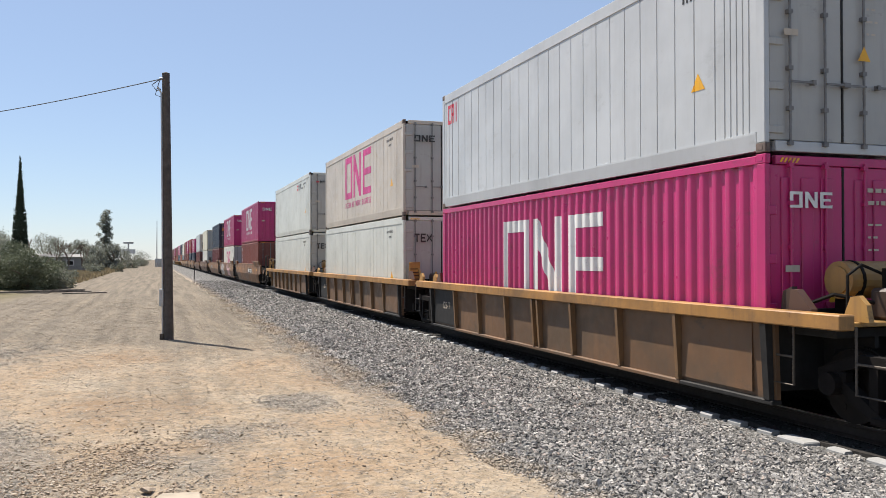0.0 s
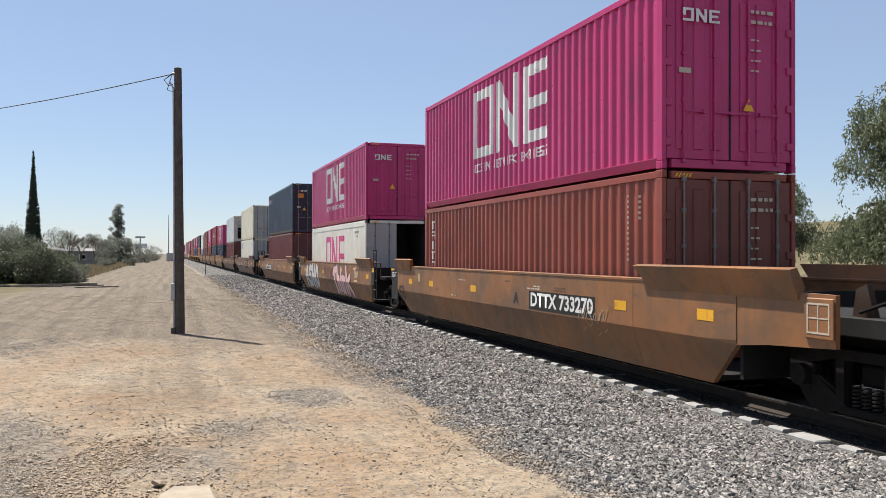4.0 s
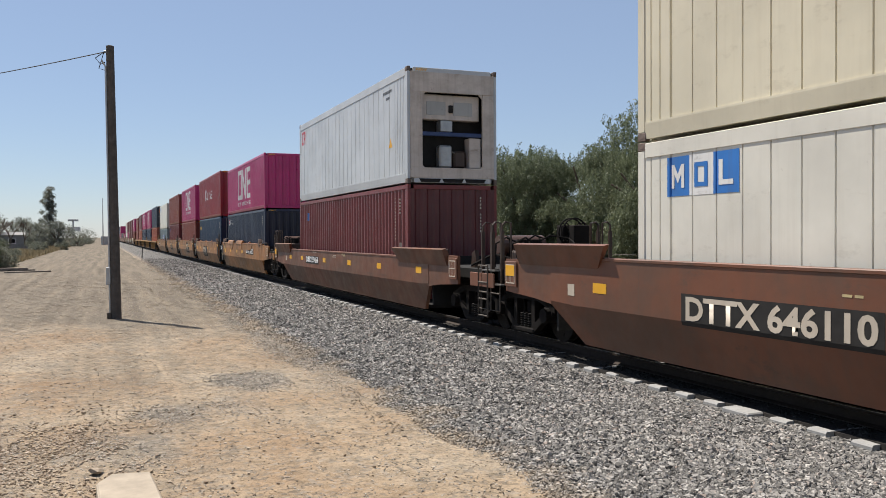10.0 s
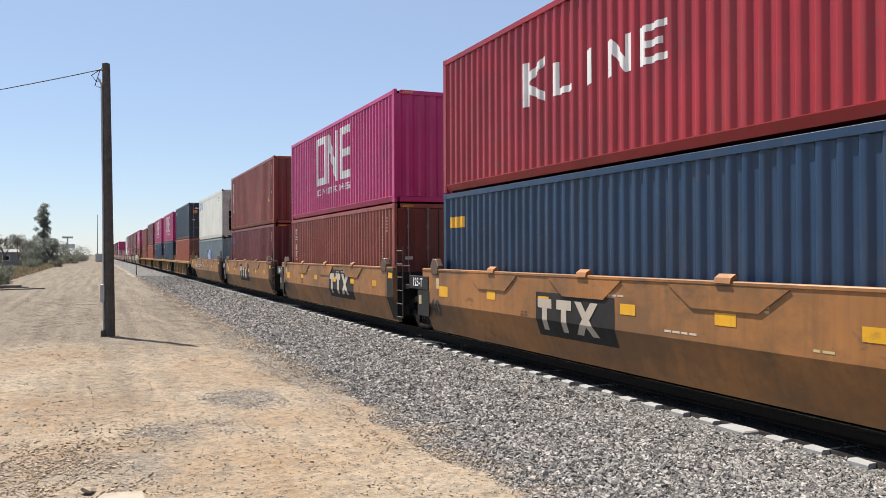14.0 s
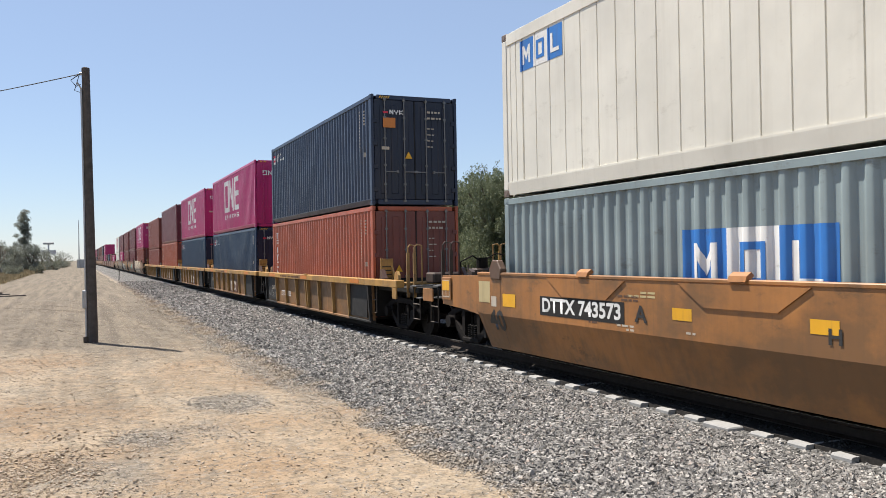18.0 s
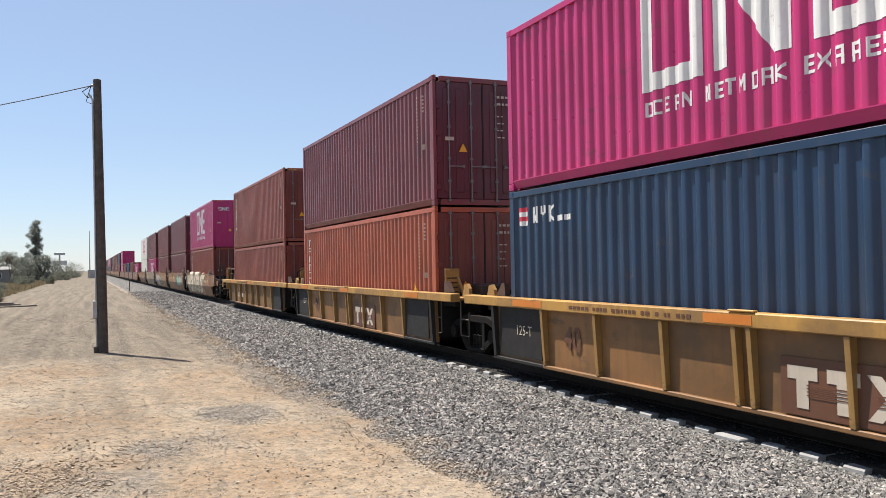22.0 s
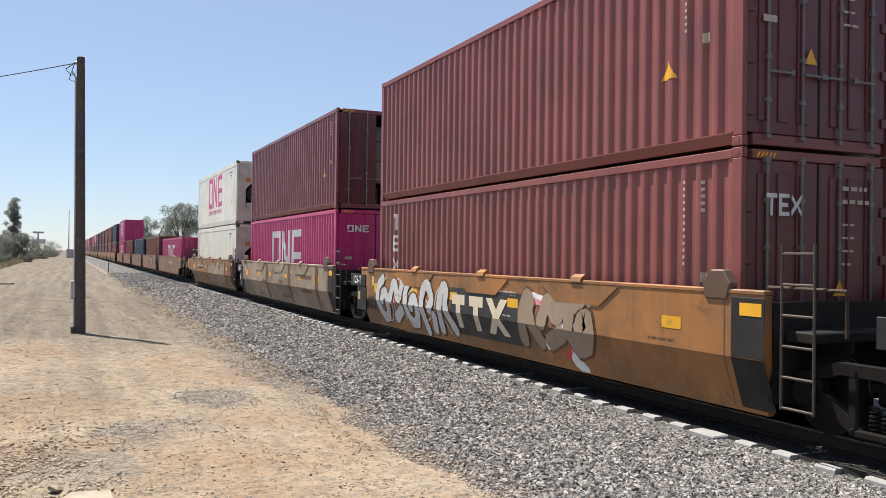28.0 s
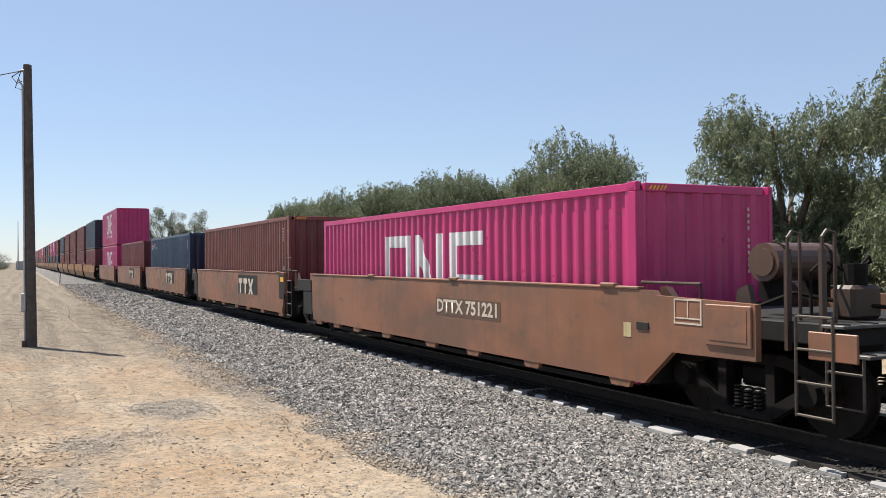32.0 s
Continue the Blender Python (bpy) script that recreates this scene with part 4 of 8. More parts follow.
def decal(car, name, y0, y1, z0, z1, mat, label="", lift=0.004):
    bm = bmesh.new()
    zs = [z0, z1] if z0 >= 0.77 or z1 <= 0.77 else [z0, 0.77, z1]
    vv = [[bm.verts.new((-SX - lift + max(0.0, 0.77 - z) * 0.33, y, z)) for y in (y0, y1)] for z in zs]
    for a, b in zip(vv[:-1], vv[1:]):
        bm.faces.new((a[1], a[0], b[0], b[1]))
    return part(name, bm, mat, car, label)


def truck_parts(car, y, name="truck"):
    """A two-axle truck: bolster, two side frames with springs, two wheelsets."""
    def bolster():
        bm = box(-0.95, 0.95, -0.20, 0.20, 0.42, 0.66, bevel=0.03)
        rod(bm, (0, 0, 0.66), (0, 0, 0.86), 0.25, 16)
        return done(bm, "truck", M_STEEL)

    def frame_mesh():
        bm = bmesh.new()
        x0, x1 = -0.07, 0.07
        prism(bm, [(-1.12, 0.62), (-0.55, 0.82), (0.55, 0.82), (1.12, 0.62), (1.12, 0.52), (0.5, 0.70), (-0.5, 0.70), (-1.12, 0.52)], "x", x0, x1)
        for s in (-1, 1):
            prism(bm, [(s * 1.02, 0.54), (s * 0.80, 0.54), (s * 0.24, 0.20), (s * 0.36, 0.12)], "x", x0, x1)
            prism(bm, [(s * 0.40, 0.72), (s * 0.28, 0.72), (s * 0.28, 0.2), (s * 0.40, 0.2)], "x", x0 + 0.004, x1 - 0.004)
            rod(bm, (x0 - 0.10, s * 0.89, 0.47), (x1 + 0.02, s * 0.89, 0.47), 0.13, 14)
            bx(bm, x0, x1, s * 0.89 - 0.16, s * 0.89 + 0.16, 0.46, 0.62, bevel=0.02)
        bx(bm, x0 - 0.02, x1 + 0.02, -0.38, 0.38, 0.10, 0.19, bevel=0.02)
        return done(bm, "side_frame", M_STEEL)

    def spring_mesh():
        bm = bmesh.new()
        tube(bm, [(0.052 * math.cos(k * 0.7), 0.052 * math.sin(k * 0.7), 0.195 + 0.0047 * k) for k in range(52)], 0.014, 5)
        return done(bm, "spring", M_SPRING)

    def wheelset_mesh():
        bm = bmesh.new()
        rod(bm, (-1.0, 0, 0), (1.0, 0, 0), 0.075, 10)
        for s in (-1, 1):
            rod(bm, (s * 0.71, 0, 0), (s * 0.82, 0, 0), 0.42, 28)
            rod(bm, (s * 0.68, 0, 0), (s * 0.71, 0, 0), 0.445, 28)
            rod(bm, (s * 0.82, 0, 0), (s * 0.86, 0, 0), 0.16, 14)
            for k in range(6):
                a = k * math.pi / 3
                rod(bm, (s * 0.82, 0.28 * math.cos(a), 0.28 * math.sin(a)), (s * 0.826, 0.28 * math.cos(a), 0.28 * math.sin(a)), 0.05, 8)
        return done(bm, "wheelset", M_WHEEL)

    t = link_mesh(name, shared("bolster", bolster), car, at=pose(0, y, 0))
    for s in (-1, 1):
        f = link_mesh("side_frame", shared("sideframe", frame_mesh), t, at=pose(s * 1.03, 0, 0))
        for k in (-0.14, 0.0, 0.14):
            link_mesh("spring", shared("spring", spring_mesh), t, at=pose(s * 1.03, k, 0))
    for s in (-1, 1):
        w = link_mesh("wheelset", shared("wheelset", wheelset_mesh), t, at=pose(0, s * 0.89, 0.42))
        WHEELS.append((w, s * 0.89, s))


WHEELS = []


def ladder(car, y, z0, z1, x=-SX + 0.03):
    bm = bmesh.new()
    for dy in (0, 0.42):
        tube(bm, [(x, y + dy, z0), (x, y + dy, z1)], 0.016)
    n = int((z1 - z0) / 0.32)
    rails = part("ladder", bm, M_LADDER, car, "worn dark steel ladder")
    rung = shared("rung", lambda: done(rod(bmesh.new(), (0, 0, 0), (0, 0.42, 0), 0.014, 6), "rung", M_LADDER))
    for i in range(n + 1):
        link_mesh("rung", rung, rails, at=pose(x, y, z0 + 0.02 + i * 0.32))


def coupler(car, y, way):
    bm = box(-0.11, 0.11, *sorted((y, y + way * 0.62)), 0.76, 0.94, bevel=0.03)
    bx(bm, -0.2, 0.16, *sorted((y + way * 0.55, y + way * 0.9)), 0.70, 0.99, bevel=0.05)
    part("coupler", bm, M_STEEL, car)
    bm = bmesh.new()
    tube(bm, [(-0.45, y, 0.72), (-0.42, y + way * 0.3, 0.45), (-0.3, y + way * 0.7, 0.36), (-0.2, y + way * 0.95, 0.45)], 0.025, 8)
    part("air_hose", bm, M_RUBBER, car)


def end_platform(car, y_side, y_end, P, way, ribbed, zd=1.10):
    """The deck over a truck, from the end of the well to the end of the unit; way: -1 towards -y."""
    a, b = sorted((y_side, y_end))
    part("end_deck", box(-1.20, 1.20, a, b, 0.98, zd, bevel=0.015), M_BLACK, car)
    for s in (-1, 1):
        part("draft_sill", prism(bmesh.new(), [(y_side, 0.35), (y_side, 1.08), (y_end, 1.08), (y_end, 0.86), (y_side + (y_end - y_side) * 0.25, 0.80)], "x", s * 0.62 - 0.03, s * 0.62 + 0.03), M_BLACK, car)
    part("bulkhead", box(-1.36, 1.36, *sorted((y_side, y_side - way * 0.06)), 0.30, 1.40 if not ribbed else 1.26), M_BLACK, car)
    for s in (-1, 1):
        bm = bmesh.new()
        if not ribbed:
            e = 0.0 if way < 0 else LEN
            x0, x1 = sorted((s * (SX + 0.022), s * (SX - 0.11)))
            if abs(y_side - e) > 1:
                bm.free()
                continue
            prism(bm, [(e - way * -0.06, 1.40), (e + way * 0.12, 1.58), (e, 1.74), (e - way * 0.20, 1.74), (e - way * 0.34, 1.58), (e - way * 0.30, 1.40)], "x", x0, x1)
            bmesh.ops.bevel(bm, geom=bm.edges[:], offset=0.018, segments=1, affect="EDGES")
            part("corner_guide", bm, M_GUIDE, car)
            continue
        k = 1.50
        prism(bm, [(y_side - way * 0.02, 1.10), (y_side + way * 0.04, k), (y_side + way * 0.14, k), (y_side + way * 0.36, 1.28), (y_side + way * 0.36, 1.10)], "x", s * 1.12 - 0.05, s * 1.12 + 0.05)
        part("corner_guide", bm, M_RUSTY, car)


def ring(bm, c, r, thick, n=20):
    """A hand wheel that faces along y: rim, hub and four spokes."""
    tube(bm, [(c[0] + r * math.cos(2 * math.pi * k / n), c[1], c[2] + r * math.sin(2 * math.pi * k / n)) for k in range(n + 1)], thick, 6)
    rod(bm, (c[0], c[1] - 0.04, c[2]), (c[0], c[1] + 0.04, c[2]), 0.05, 10)
    for k in range(4):
        a = math.pi / 4 + k * math.pi / 2
        rod(bm, c, (c[0] + r * math.cos(a), c[1], c[2] + r * math.sin(a)), thick * 0.8, 5)


def air_tank(car, y, way, P, zd):
    """A lying air tank on two saddles, held by straps."""
    bm = bmesh.new()
    rod(bm, (-0.72, y - way * 0.72, zd + 0.44), (0.28, y - way * 0.72, zd + 0.44), 0.22, 20)
    for x in (-0.74, 0.28):
        rod(bm, (x, y - way * 0.72, zd + 0.44), (x + 0.02, y - way * 0.72, zd + 0.44), 0.16, 16)
    yellow = P is CAR_PAINT["yellow"]
    t = part("air_tank", bm, P if yellow else M_RUSTY, car, "faded yellow air tank" if yellow else "dark rusty steel air tank")
    for x in (-0.6, 0.1):
        part("tank_saddle", box(x, x + 0.06, y - way * 0.72 - 0.18, y - way * 0.72 + 0.18, zd, zd + 0.34), M_STEEL, t)
        bm = bmesh.new()
        rod(bm, (x + 0.03, y - way * 0.72, zd + 0.44), (x + 0.07, y - way * 0.72, zd + 0.44), 0.232, 20)
        part("tank_strap", bm, M_STEEL, t)


def hand_rails(car, y, way, P, zd=1.1, gear=True, outer=True, tank=True):
    """Posts, walkways over the coupler and the brake gear on the deck at one end."""
    post_paint = P if P is CAR_PAINT["yellow"] else M_DARKBROWN
    for s in (-1, 1) if outer else ():
        for dy in (0.0, 0.42):
            bm = bmesh.new()
            tube(bm, [(s * 1.2, y - way * dy, zd), (s * 1.2, y - way * dy, zd + 0.86), (s * 1.14, y - way * dy, zd + 0.92), (s * 1.02, y - way * dy, zd + 0.90), (s * 1.02, y - way * dy, zd)], 0.019)
            part("grab_rail", bm, post_paint, car)
            part("post", box(s * 1.2 - 0.035, s * 1.2 + 0.035, y - way * dy - 0.02, y - way * dy + 0.02, zd - 0.3, zd + 0.74), post_paint, car)
    for k, (dy, dz) in enumerate(((0.05, 0.0), (0.32, -0.26)) if outer else ()):
        walkway = part("walkway", box(-1.3, 1.3, *sorted((y + way * dy, y + way * (dy + 0.26))), zd + dz - 0.035, zd + dz, bevel=0.006), M_WALK, car, "grey grated steel walkway")
        for j in range(7):
            x = -1.2 + 0.4 * j
            part("grate_bar", box(x - 0.01, x + 0.01, *sorted((y + way * (dy + 0.01), y + way * (dy + 0.25))), zd + dz + 0.001, zd + dz + 0.012), M_STEEL, walkway)
    bm = bmesh.new()
    tube(bm, [(-1.28, y + way * 0.1, zd - 0.03), (-1.28, y + way * 0.1, 0.42), (-1.28, y + way * 0.5, 0.42), (-1.28, y + way * 0.5, zd - 0.28)], 0.016)
    rod(bm, (-1.28, y + way * 0.1, 0.75), (-1.28, y + way * 0.5, 0.75), 0.014, 6)
    part("stirrup_step", bm, M_LADDER, car, "thin bent steel stirrup step")
    if not gear:
        return
    if P is not CAR_PAINT["yellow"]:
        part("step_plate", box(-SX + 0.03, -SX + 0.06, *sorted((y + way * 0.02, y + way * 0.56)), zd - 0.33, zd - 0.06, bevel=0.008), P, car)
    if tank:
        air_tank(car, y, way, P, zd) if P is not CAR_PAINT["clay"] else air_tank(car, y + 0.45, way, P, zd + 0.16)
    if P is CAR_PAINT["yellow"] and not tank:
        # an upright yellow plate before the load and a low dark pump
        plate = part("caution_plate", box(-1.14, -0.80, -0.34, -0.30, zd, zd + 0.60, bevel=0.01), CAR_PAINT["sill_yellow"], car, "upright dirty yellow caution plate")
        for z in (0.08, 0.18, 0.28, 0.38):
            part("plate_slot", box(-1.10, -0.84, -0.346, -0.341, zd + z, zd + z + 0.03), M_DARKBROWN, plate)
        part("plate_brace", prism(bmesh.new(), [(-0.34, zd + 0.42), (-0.34, zd + 0.34), (-0.62, zd), (-0.70, zd)], "x", -0.86, -0.81), CAR_PAINT["sill_yellow"], plate)
        part("pump", box(-0.55, 0.15, y - way * 0.45, y - way * 0.95, zd, zd + 0.26, bevel=0.04), M_DARKBROWN, car)
        return
    part("brake_stand", box(0.42, 0.78, *sorted((y - way * 0.12, y - way * 0.34)), zd, zd + 0.86, bevel=0.02), M_STEEL, car)
    bm = bmesh.new()
    ring(bm, (0.60, y - way * 0.06, zd + 0.72), 0.28, 0.017)
    part("brake_wheel", bm, M_STEEL, car)
    v = part("valve_box", box(-0.62, -0.16, *sorted((y - way * 0.1, y - way * 0.38)), zd, zd + 0.36, bevel=0.04), M_DARKBROWN, car)
    bm = bmesh.new()
    rod(bm, (-0.40, y - way * 0.24, zd + 0.36), (-0.40, y - way * 0.24, zd + 0.58), 0.12, 12)
    part("valve_body", bm, M_STEEL, v)
    for k, pts in enumerate(([(-1.15, y - way * 1.1, zd + 0.05), (-0.9, y - way * 0.6, zd + 0.28), (-0.5, y - way * 0.2, zd + 0.16), (0.1, y + way * 0.1, zd + 0.10)], [(-0.4, y - way * 0.24, zd + 0.5), (-0.1, y - way * 0.3, zd + 0.66), (0.2, y - way * 0.5, zd + 0.6), (0.2, y - way * 0.72, zd + 0.5)], [(-1.0, y - way * 0.3, zd + 0.03), (-0.95, y - way * 0.35, zd + 0.5), (-0.7, y - way * 0.4, zd + 0.62), (-0.45, y - way * 0.3, zd + 0.5)])):
        part("brake_pipe", tube(bmesh.new(), pts, 0.025 if k == 0 else 0.018, 6), M_STEEL, car)
    bm = bmesh.new()
    prism(bm, [(y - way * 1.25, zd), (y - way * 1.2, zd + 0.30), (y - way * 1.05, zd + 0.36), (y - way * 0.95, zd)], "x", -1.1, -1.02)
    part("brake_lever", bm, M_DARKBROWN, car)


def plate_text(car, words, y, z, size, mat, back=None, pad=0.12):
    me = text_mesh(words, size, mat, 0.012 * size / 0.4)
    w = max(v.co.x for v in me.vertices) - min(v.co.x for v in me.vertices)
    if back:
        decal(car, "number_panel", y - w / 2 - pad, y + w / 2 + pad, z - size * 0.42, z + size * 0.42, back, lift=0.003)
    link_mesh("lettering", wrap_side(me, side_pose(-SX, y, z) @ Matrix.Diagonal((1, 0.84, 1, 1)), mat, 0.007), car)


def ttx_mark(car, y, z, s, mat, back=None):
    """A freight-pool sign: its three letters built of plain bars on a panel."""
    if back:
        decal(car, "sign_panel", y - 1.35 * s, y + 1.35 * s, z - 0.42 * s, z + 0.42 * s, back, lift=0.003)
    shapes = []
    for k in (0.72, 0.0):
        for y0, y1, z0, z1 in ((k + 0.02, k + 0.55, 0.12, 0.30), (k + 0.19, k + 0.38, -0.30, 0.12)):
            shapes.append(((y1, z0), (y0, z0), (y0, z1), (y1, z1)))
    shapes += [((-0.1, -0.3), (-0.32, -0.3), (-0.86, 0.3), (-0.62, 0.3)), ((-0.62, -0.3), (-0.84, -0.3), (-0.32, 0.3), (-0.10, 0.3))]
    for k, pts in enumerate(shapes):
        bm = bmesh.new()
        bm.faces.new([bm.verts.new((-SX - 0.001 * k, y + yy * s, z + zz * s)) for yy, zz in pts])
        link_mesh("sign_block", wrap_side(done(bm, "tmp", mat), Matrix(), mat, 0.006), car)


GLYPHS = [
    [[(0.1, 0.1), (0.3, 0.9), (0.7, 0.95), (0.5, 0.5), (0.9, 0.1)]],
    [[(0.9, 0.95), (0.2, 0.7), (0.1, 0.3), (0.6, 0.2), (0.95, 0.45), (0.6, 0.65)]],
    [[(0.0, 0.5), (0.4, 1.0), (0.6, 0.4), (1.0, 0.9)], [(0.3, 0.1), (0.8, 0.25)]],
    [[(0.2, 0.0), (0.1, 0.6), (0.5, 1.0), (0.9, 0.7), (0.6, 0.45)], [(0.85, 0.3), (0.75, 0.05)]],
    [[(0.5, 1.0), (0.12, 0.8), (0.05, 0.4), (0.3, 0.03), (0.72, 0.05), (0.95, 0.45), (0.7, 0.7), (0.45, 0.45)]],
]


def stroke_faces(bm, pts, w, x):
    """One ribbon with round ends along a smoothed line of (y, z) points."""
    p = [Vector(q) for q in pts]
    if len(p) == 2:
        p = [p[0], p[0].lerp(p[1], 0.33), p[0].lerp(p[1], 0.66), p[1]]
    for _ in range(2):
        q = [p[0]]
        for a, b in zip(p[:-1], p[1:]):
            q += [a.lerp(b, 0.25), a.lerp(b, 0.75)]
        p = q + [p[-1]]
    put = lambda q: bm.verts.new((x, q.x, min(1.455, max(0.17, q.y))))
    sides = []
    for i, q in enumerate(p):
        d = (p[min(i + 1, len(p) - 1)] - p[max(i - 1, 0)]).normalized()
        sides.append((q, d, Vector((-d.y, d.x))))
    rows = []
    for k in (80, 55, 28):
        q, d, o = sides[0]
        rows.append((q - d * w * math.sin(math.radians(k)), o * w * math.cos(math.radians(k))))
    rows += [(q, o * w * (0.9 + 0.1 * math.sin(i * 1.9))) for i, (q, d, o) in enumerate(sides)]
    for k in (28, 55, 80):
        q, d, o = sides[-1]
        rows.append((q + d * w * math.sin(math.radians(k)), o * w * math.cos(math.radians(k))))
    vv = [(put(q + o), put(q - o)) for q, o in rows]
    for a, b in zip(vv[:-1], vv[1:]):
        bm.faces.new((a[0], a[1], b[1], b[0]))


def blobs(car, y0, y1, z0, z1, fill, line, n, seed, fat=0.15):
    """Fat sprayed letter shapes with dark outlines that cannot be read."""
    rng = random.Random(seed)
    strokes = []
    step = (y1 - y0) / n
    for i in range(n):
        lean = rng.uniform(-0.1, 0.2)
        for g in rng.choice(GLYPHS):
            strokes.append([(y1 - step * (i + 0.10 + (0.86 + 0.1 * rng.random()) * u + lean * (0.5 - v) * 0.5), z0 + fat + (z1 - z0 - 2 * fat) * v + rng.uniform(-0.05, 0.05)) for u, v in g])
    w = min(fat, step * 0.23)
    for layer, (mat, grow) in enumerate(((line, 0.04), (fill, 0.0))):
        bm = bmesh.new()
        for i, pts in enumerate(strokes):
            stroke_faces(bm, pts, w + grow, -SX - 0.0006 * i)
        g = link_mesh("graffiti", wrap_side(done(bm, "tmp", mat), Matrix(), mat, 0.006 + 0.010 * layer), car, "sprayed graffiti")
        g["kind"] = "stuff"


def scrawl(car, y0, y1, z0, z1, mat, n, seed):
    """Thin quick tags that cannot be read."""
    rng = random.Random(seed)
    step = (y1 - y0) / n
    out = []
    for i in range(n):
        up = rng.uniform(-0.1, 0.1) * (z1 - z0)
        for g in rng.choice(GLYPHS):
            out.append([(y1 - step * (i + 1.1 * u), z0 + up + (z1 - z0) * v) for u, v in g])
    sprayed_lines(car, out, 0.013, mat)


THINK = [
    (0.0, [[(0.0, 0.74), (0.18, 0.95), (0.45, 0.86), (0.85, 0.97)], [(0.45, 0.86), (0.38, 0.5), (0.5, 0.0)]]),
    (0.92, [[(0.0, 0.98), (0.1, 0.5), (0.1, 0.04)], [(0.12, 0.42), (0.4, 0.62), (0.58, 0.42), (0.52, 0.1)]]),
    (1.72, [[(0.16, 0.58), (0.2, 0.3), (0.16, 0.04)], [(0.14, 0.86), (0.18, 0.92)]]),
    (2.18, [[(0.02, 0.6), (0.12, 0.3), (0.08, 0.04)], [(0.12, 0.42), (0.42, 0.62), (0.62, 0.42), (0.6, 0.02)]]),
    (3.0, [[(0.0, 0.98), (0.16, 0.5), (0.2, 0.02)], [(0.86, 0.66), (0.55, 0.52), (0.26, 0.42)], [(0.3, 0.4), (0.6, 0.26), (1.0, 0.0)]]),
]


LOOP = [[(0.45, 0.95), (0.08, 0.62), (0.12, 0.18), (0.5, 0.04), (0.86, 0.36), (0.8, 0.8), (0.45, 0.95)]]
BEND = [[(0.88, 0.9), (0.35, 0.96), (0.12, 0.70), (0.55, 0.50), (0.82, 0.30), (0.6, 0.04), (0.02, 0.1)]]
WISKOUSLO = [
    (0.0, [[(0.0, 0.97), (0.2, 0.05), (0.44, 0.72), (0.66, 0.05), (0.86, 0.97)]]),
    (1.12, [[(0.12, 0.95), (0.12, 0.05)]]),
    (1.55, BEND),
    (2.68, [[(0.1, 0.97), (0.1, 0.03)], [(0.88, 0.95), (0.2, 0.5)], [(0.25, 0.55), (0.92, 0.03)]]),
    (3.8, LOOP),
    (4.9, [[(0.02, 0.97), (0.08, 0.3), (0.4, 0.04), (0.74, 0.3), (0.78, 0.97)]]),
    (5.9, BEND),
    (7.0, [[(0.1, 0.97), (0.1, 0.06), (0.62, 0.06)]]),
    (7.85, LOOP),
]
ASHO = [
    (0.0, [[(0.0, 0.03), (0.2, 0.88), (0.58, 0.88), (0.78, 0.03)], [(0.2, 0.4), (0.6, 0.4)]]),
    (1.05, BEND),
    (2.2, [[(0.08, 0.97), (0.08, 0.03)], [(0.72, 0.97), (0.72, 0.03)], [(0.1, 0.5), (0.7, 0.5)]]),
    (3.25, LOOP),
]


def fat_word(car, word, span, y0, y1, z0, z1, fill, line, w=0.135, edge=0.05):
    """Swollen sprayed letters with a dark outline, one over the next."""
    k = (y1 - y0) / span
    for u0, glyph in word:
        strokes = [[(y1 - (u0 + u) * k, z0 + w + (z1 - z0 - 2 * w) * v) for u, v in g] for g in glyph]
        for layer, (mat, grow) in enumerate(((line, edge), (fill, 0.0))):
            bm = bmesh.new()
            for i, pts in enumerate(strokes):
                stroke_faces(bm, pts, w + grow, -SX - 0.0006 * i)
            lift = 0.006 + 0.004 * layer + 0.0012 * u0
            g = link_mesh("graffiti", wrap_side(done(bm, "tmp", mat), Matrix(), mat, lift), car, "sprayed graffiti lettering")
            g["kind"] = "stuff"


def sprayed_lines(car, lines, w, mat):
    bm = bmesh.new()
    for i, pts in enumerate(lines):
        stroke_faces(bm, pts, w, -SX - 0.0006 * i)
    g = link_mesh("graffiti", wrap_side(done(bm, "tmp", mat), Matrix(), mat, 0.007), car, "thin sprayed lines")
    g["kind"] = "stuff"


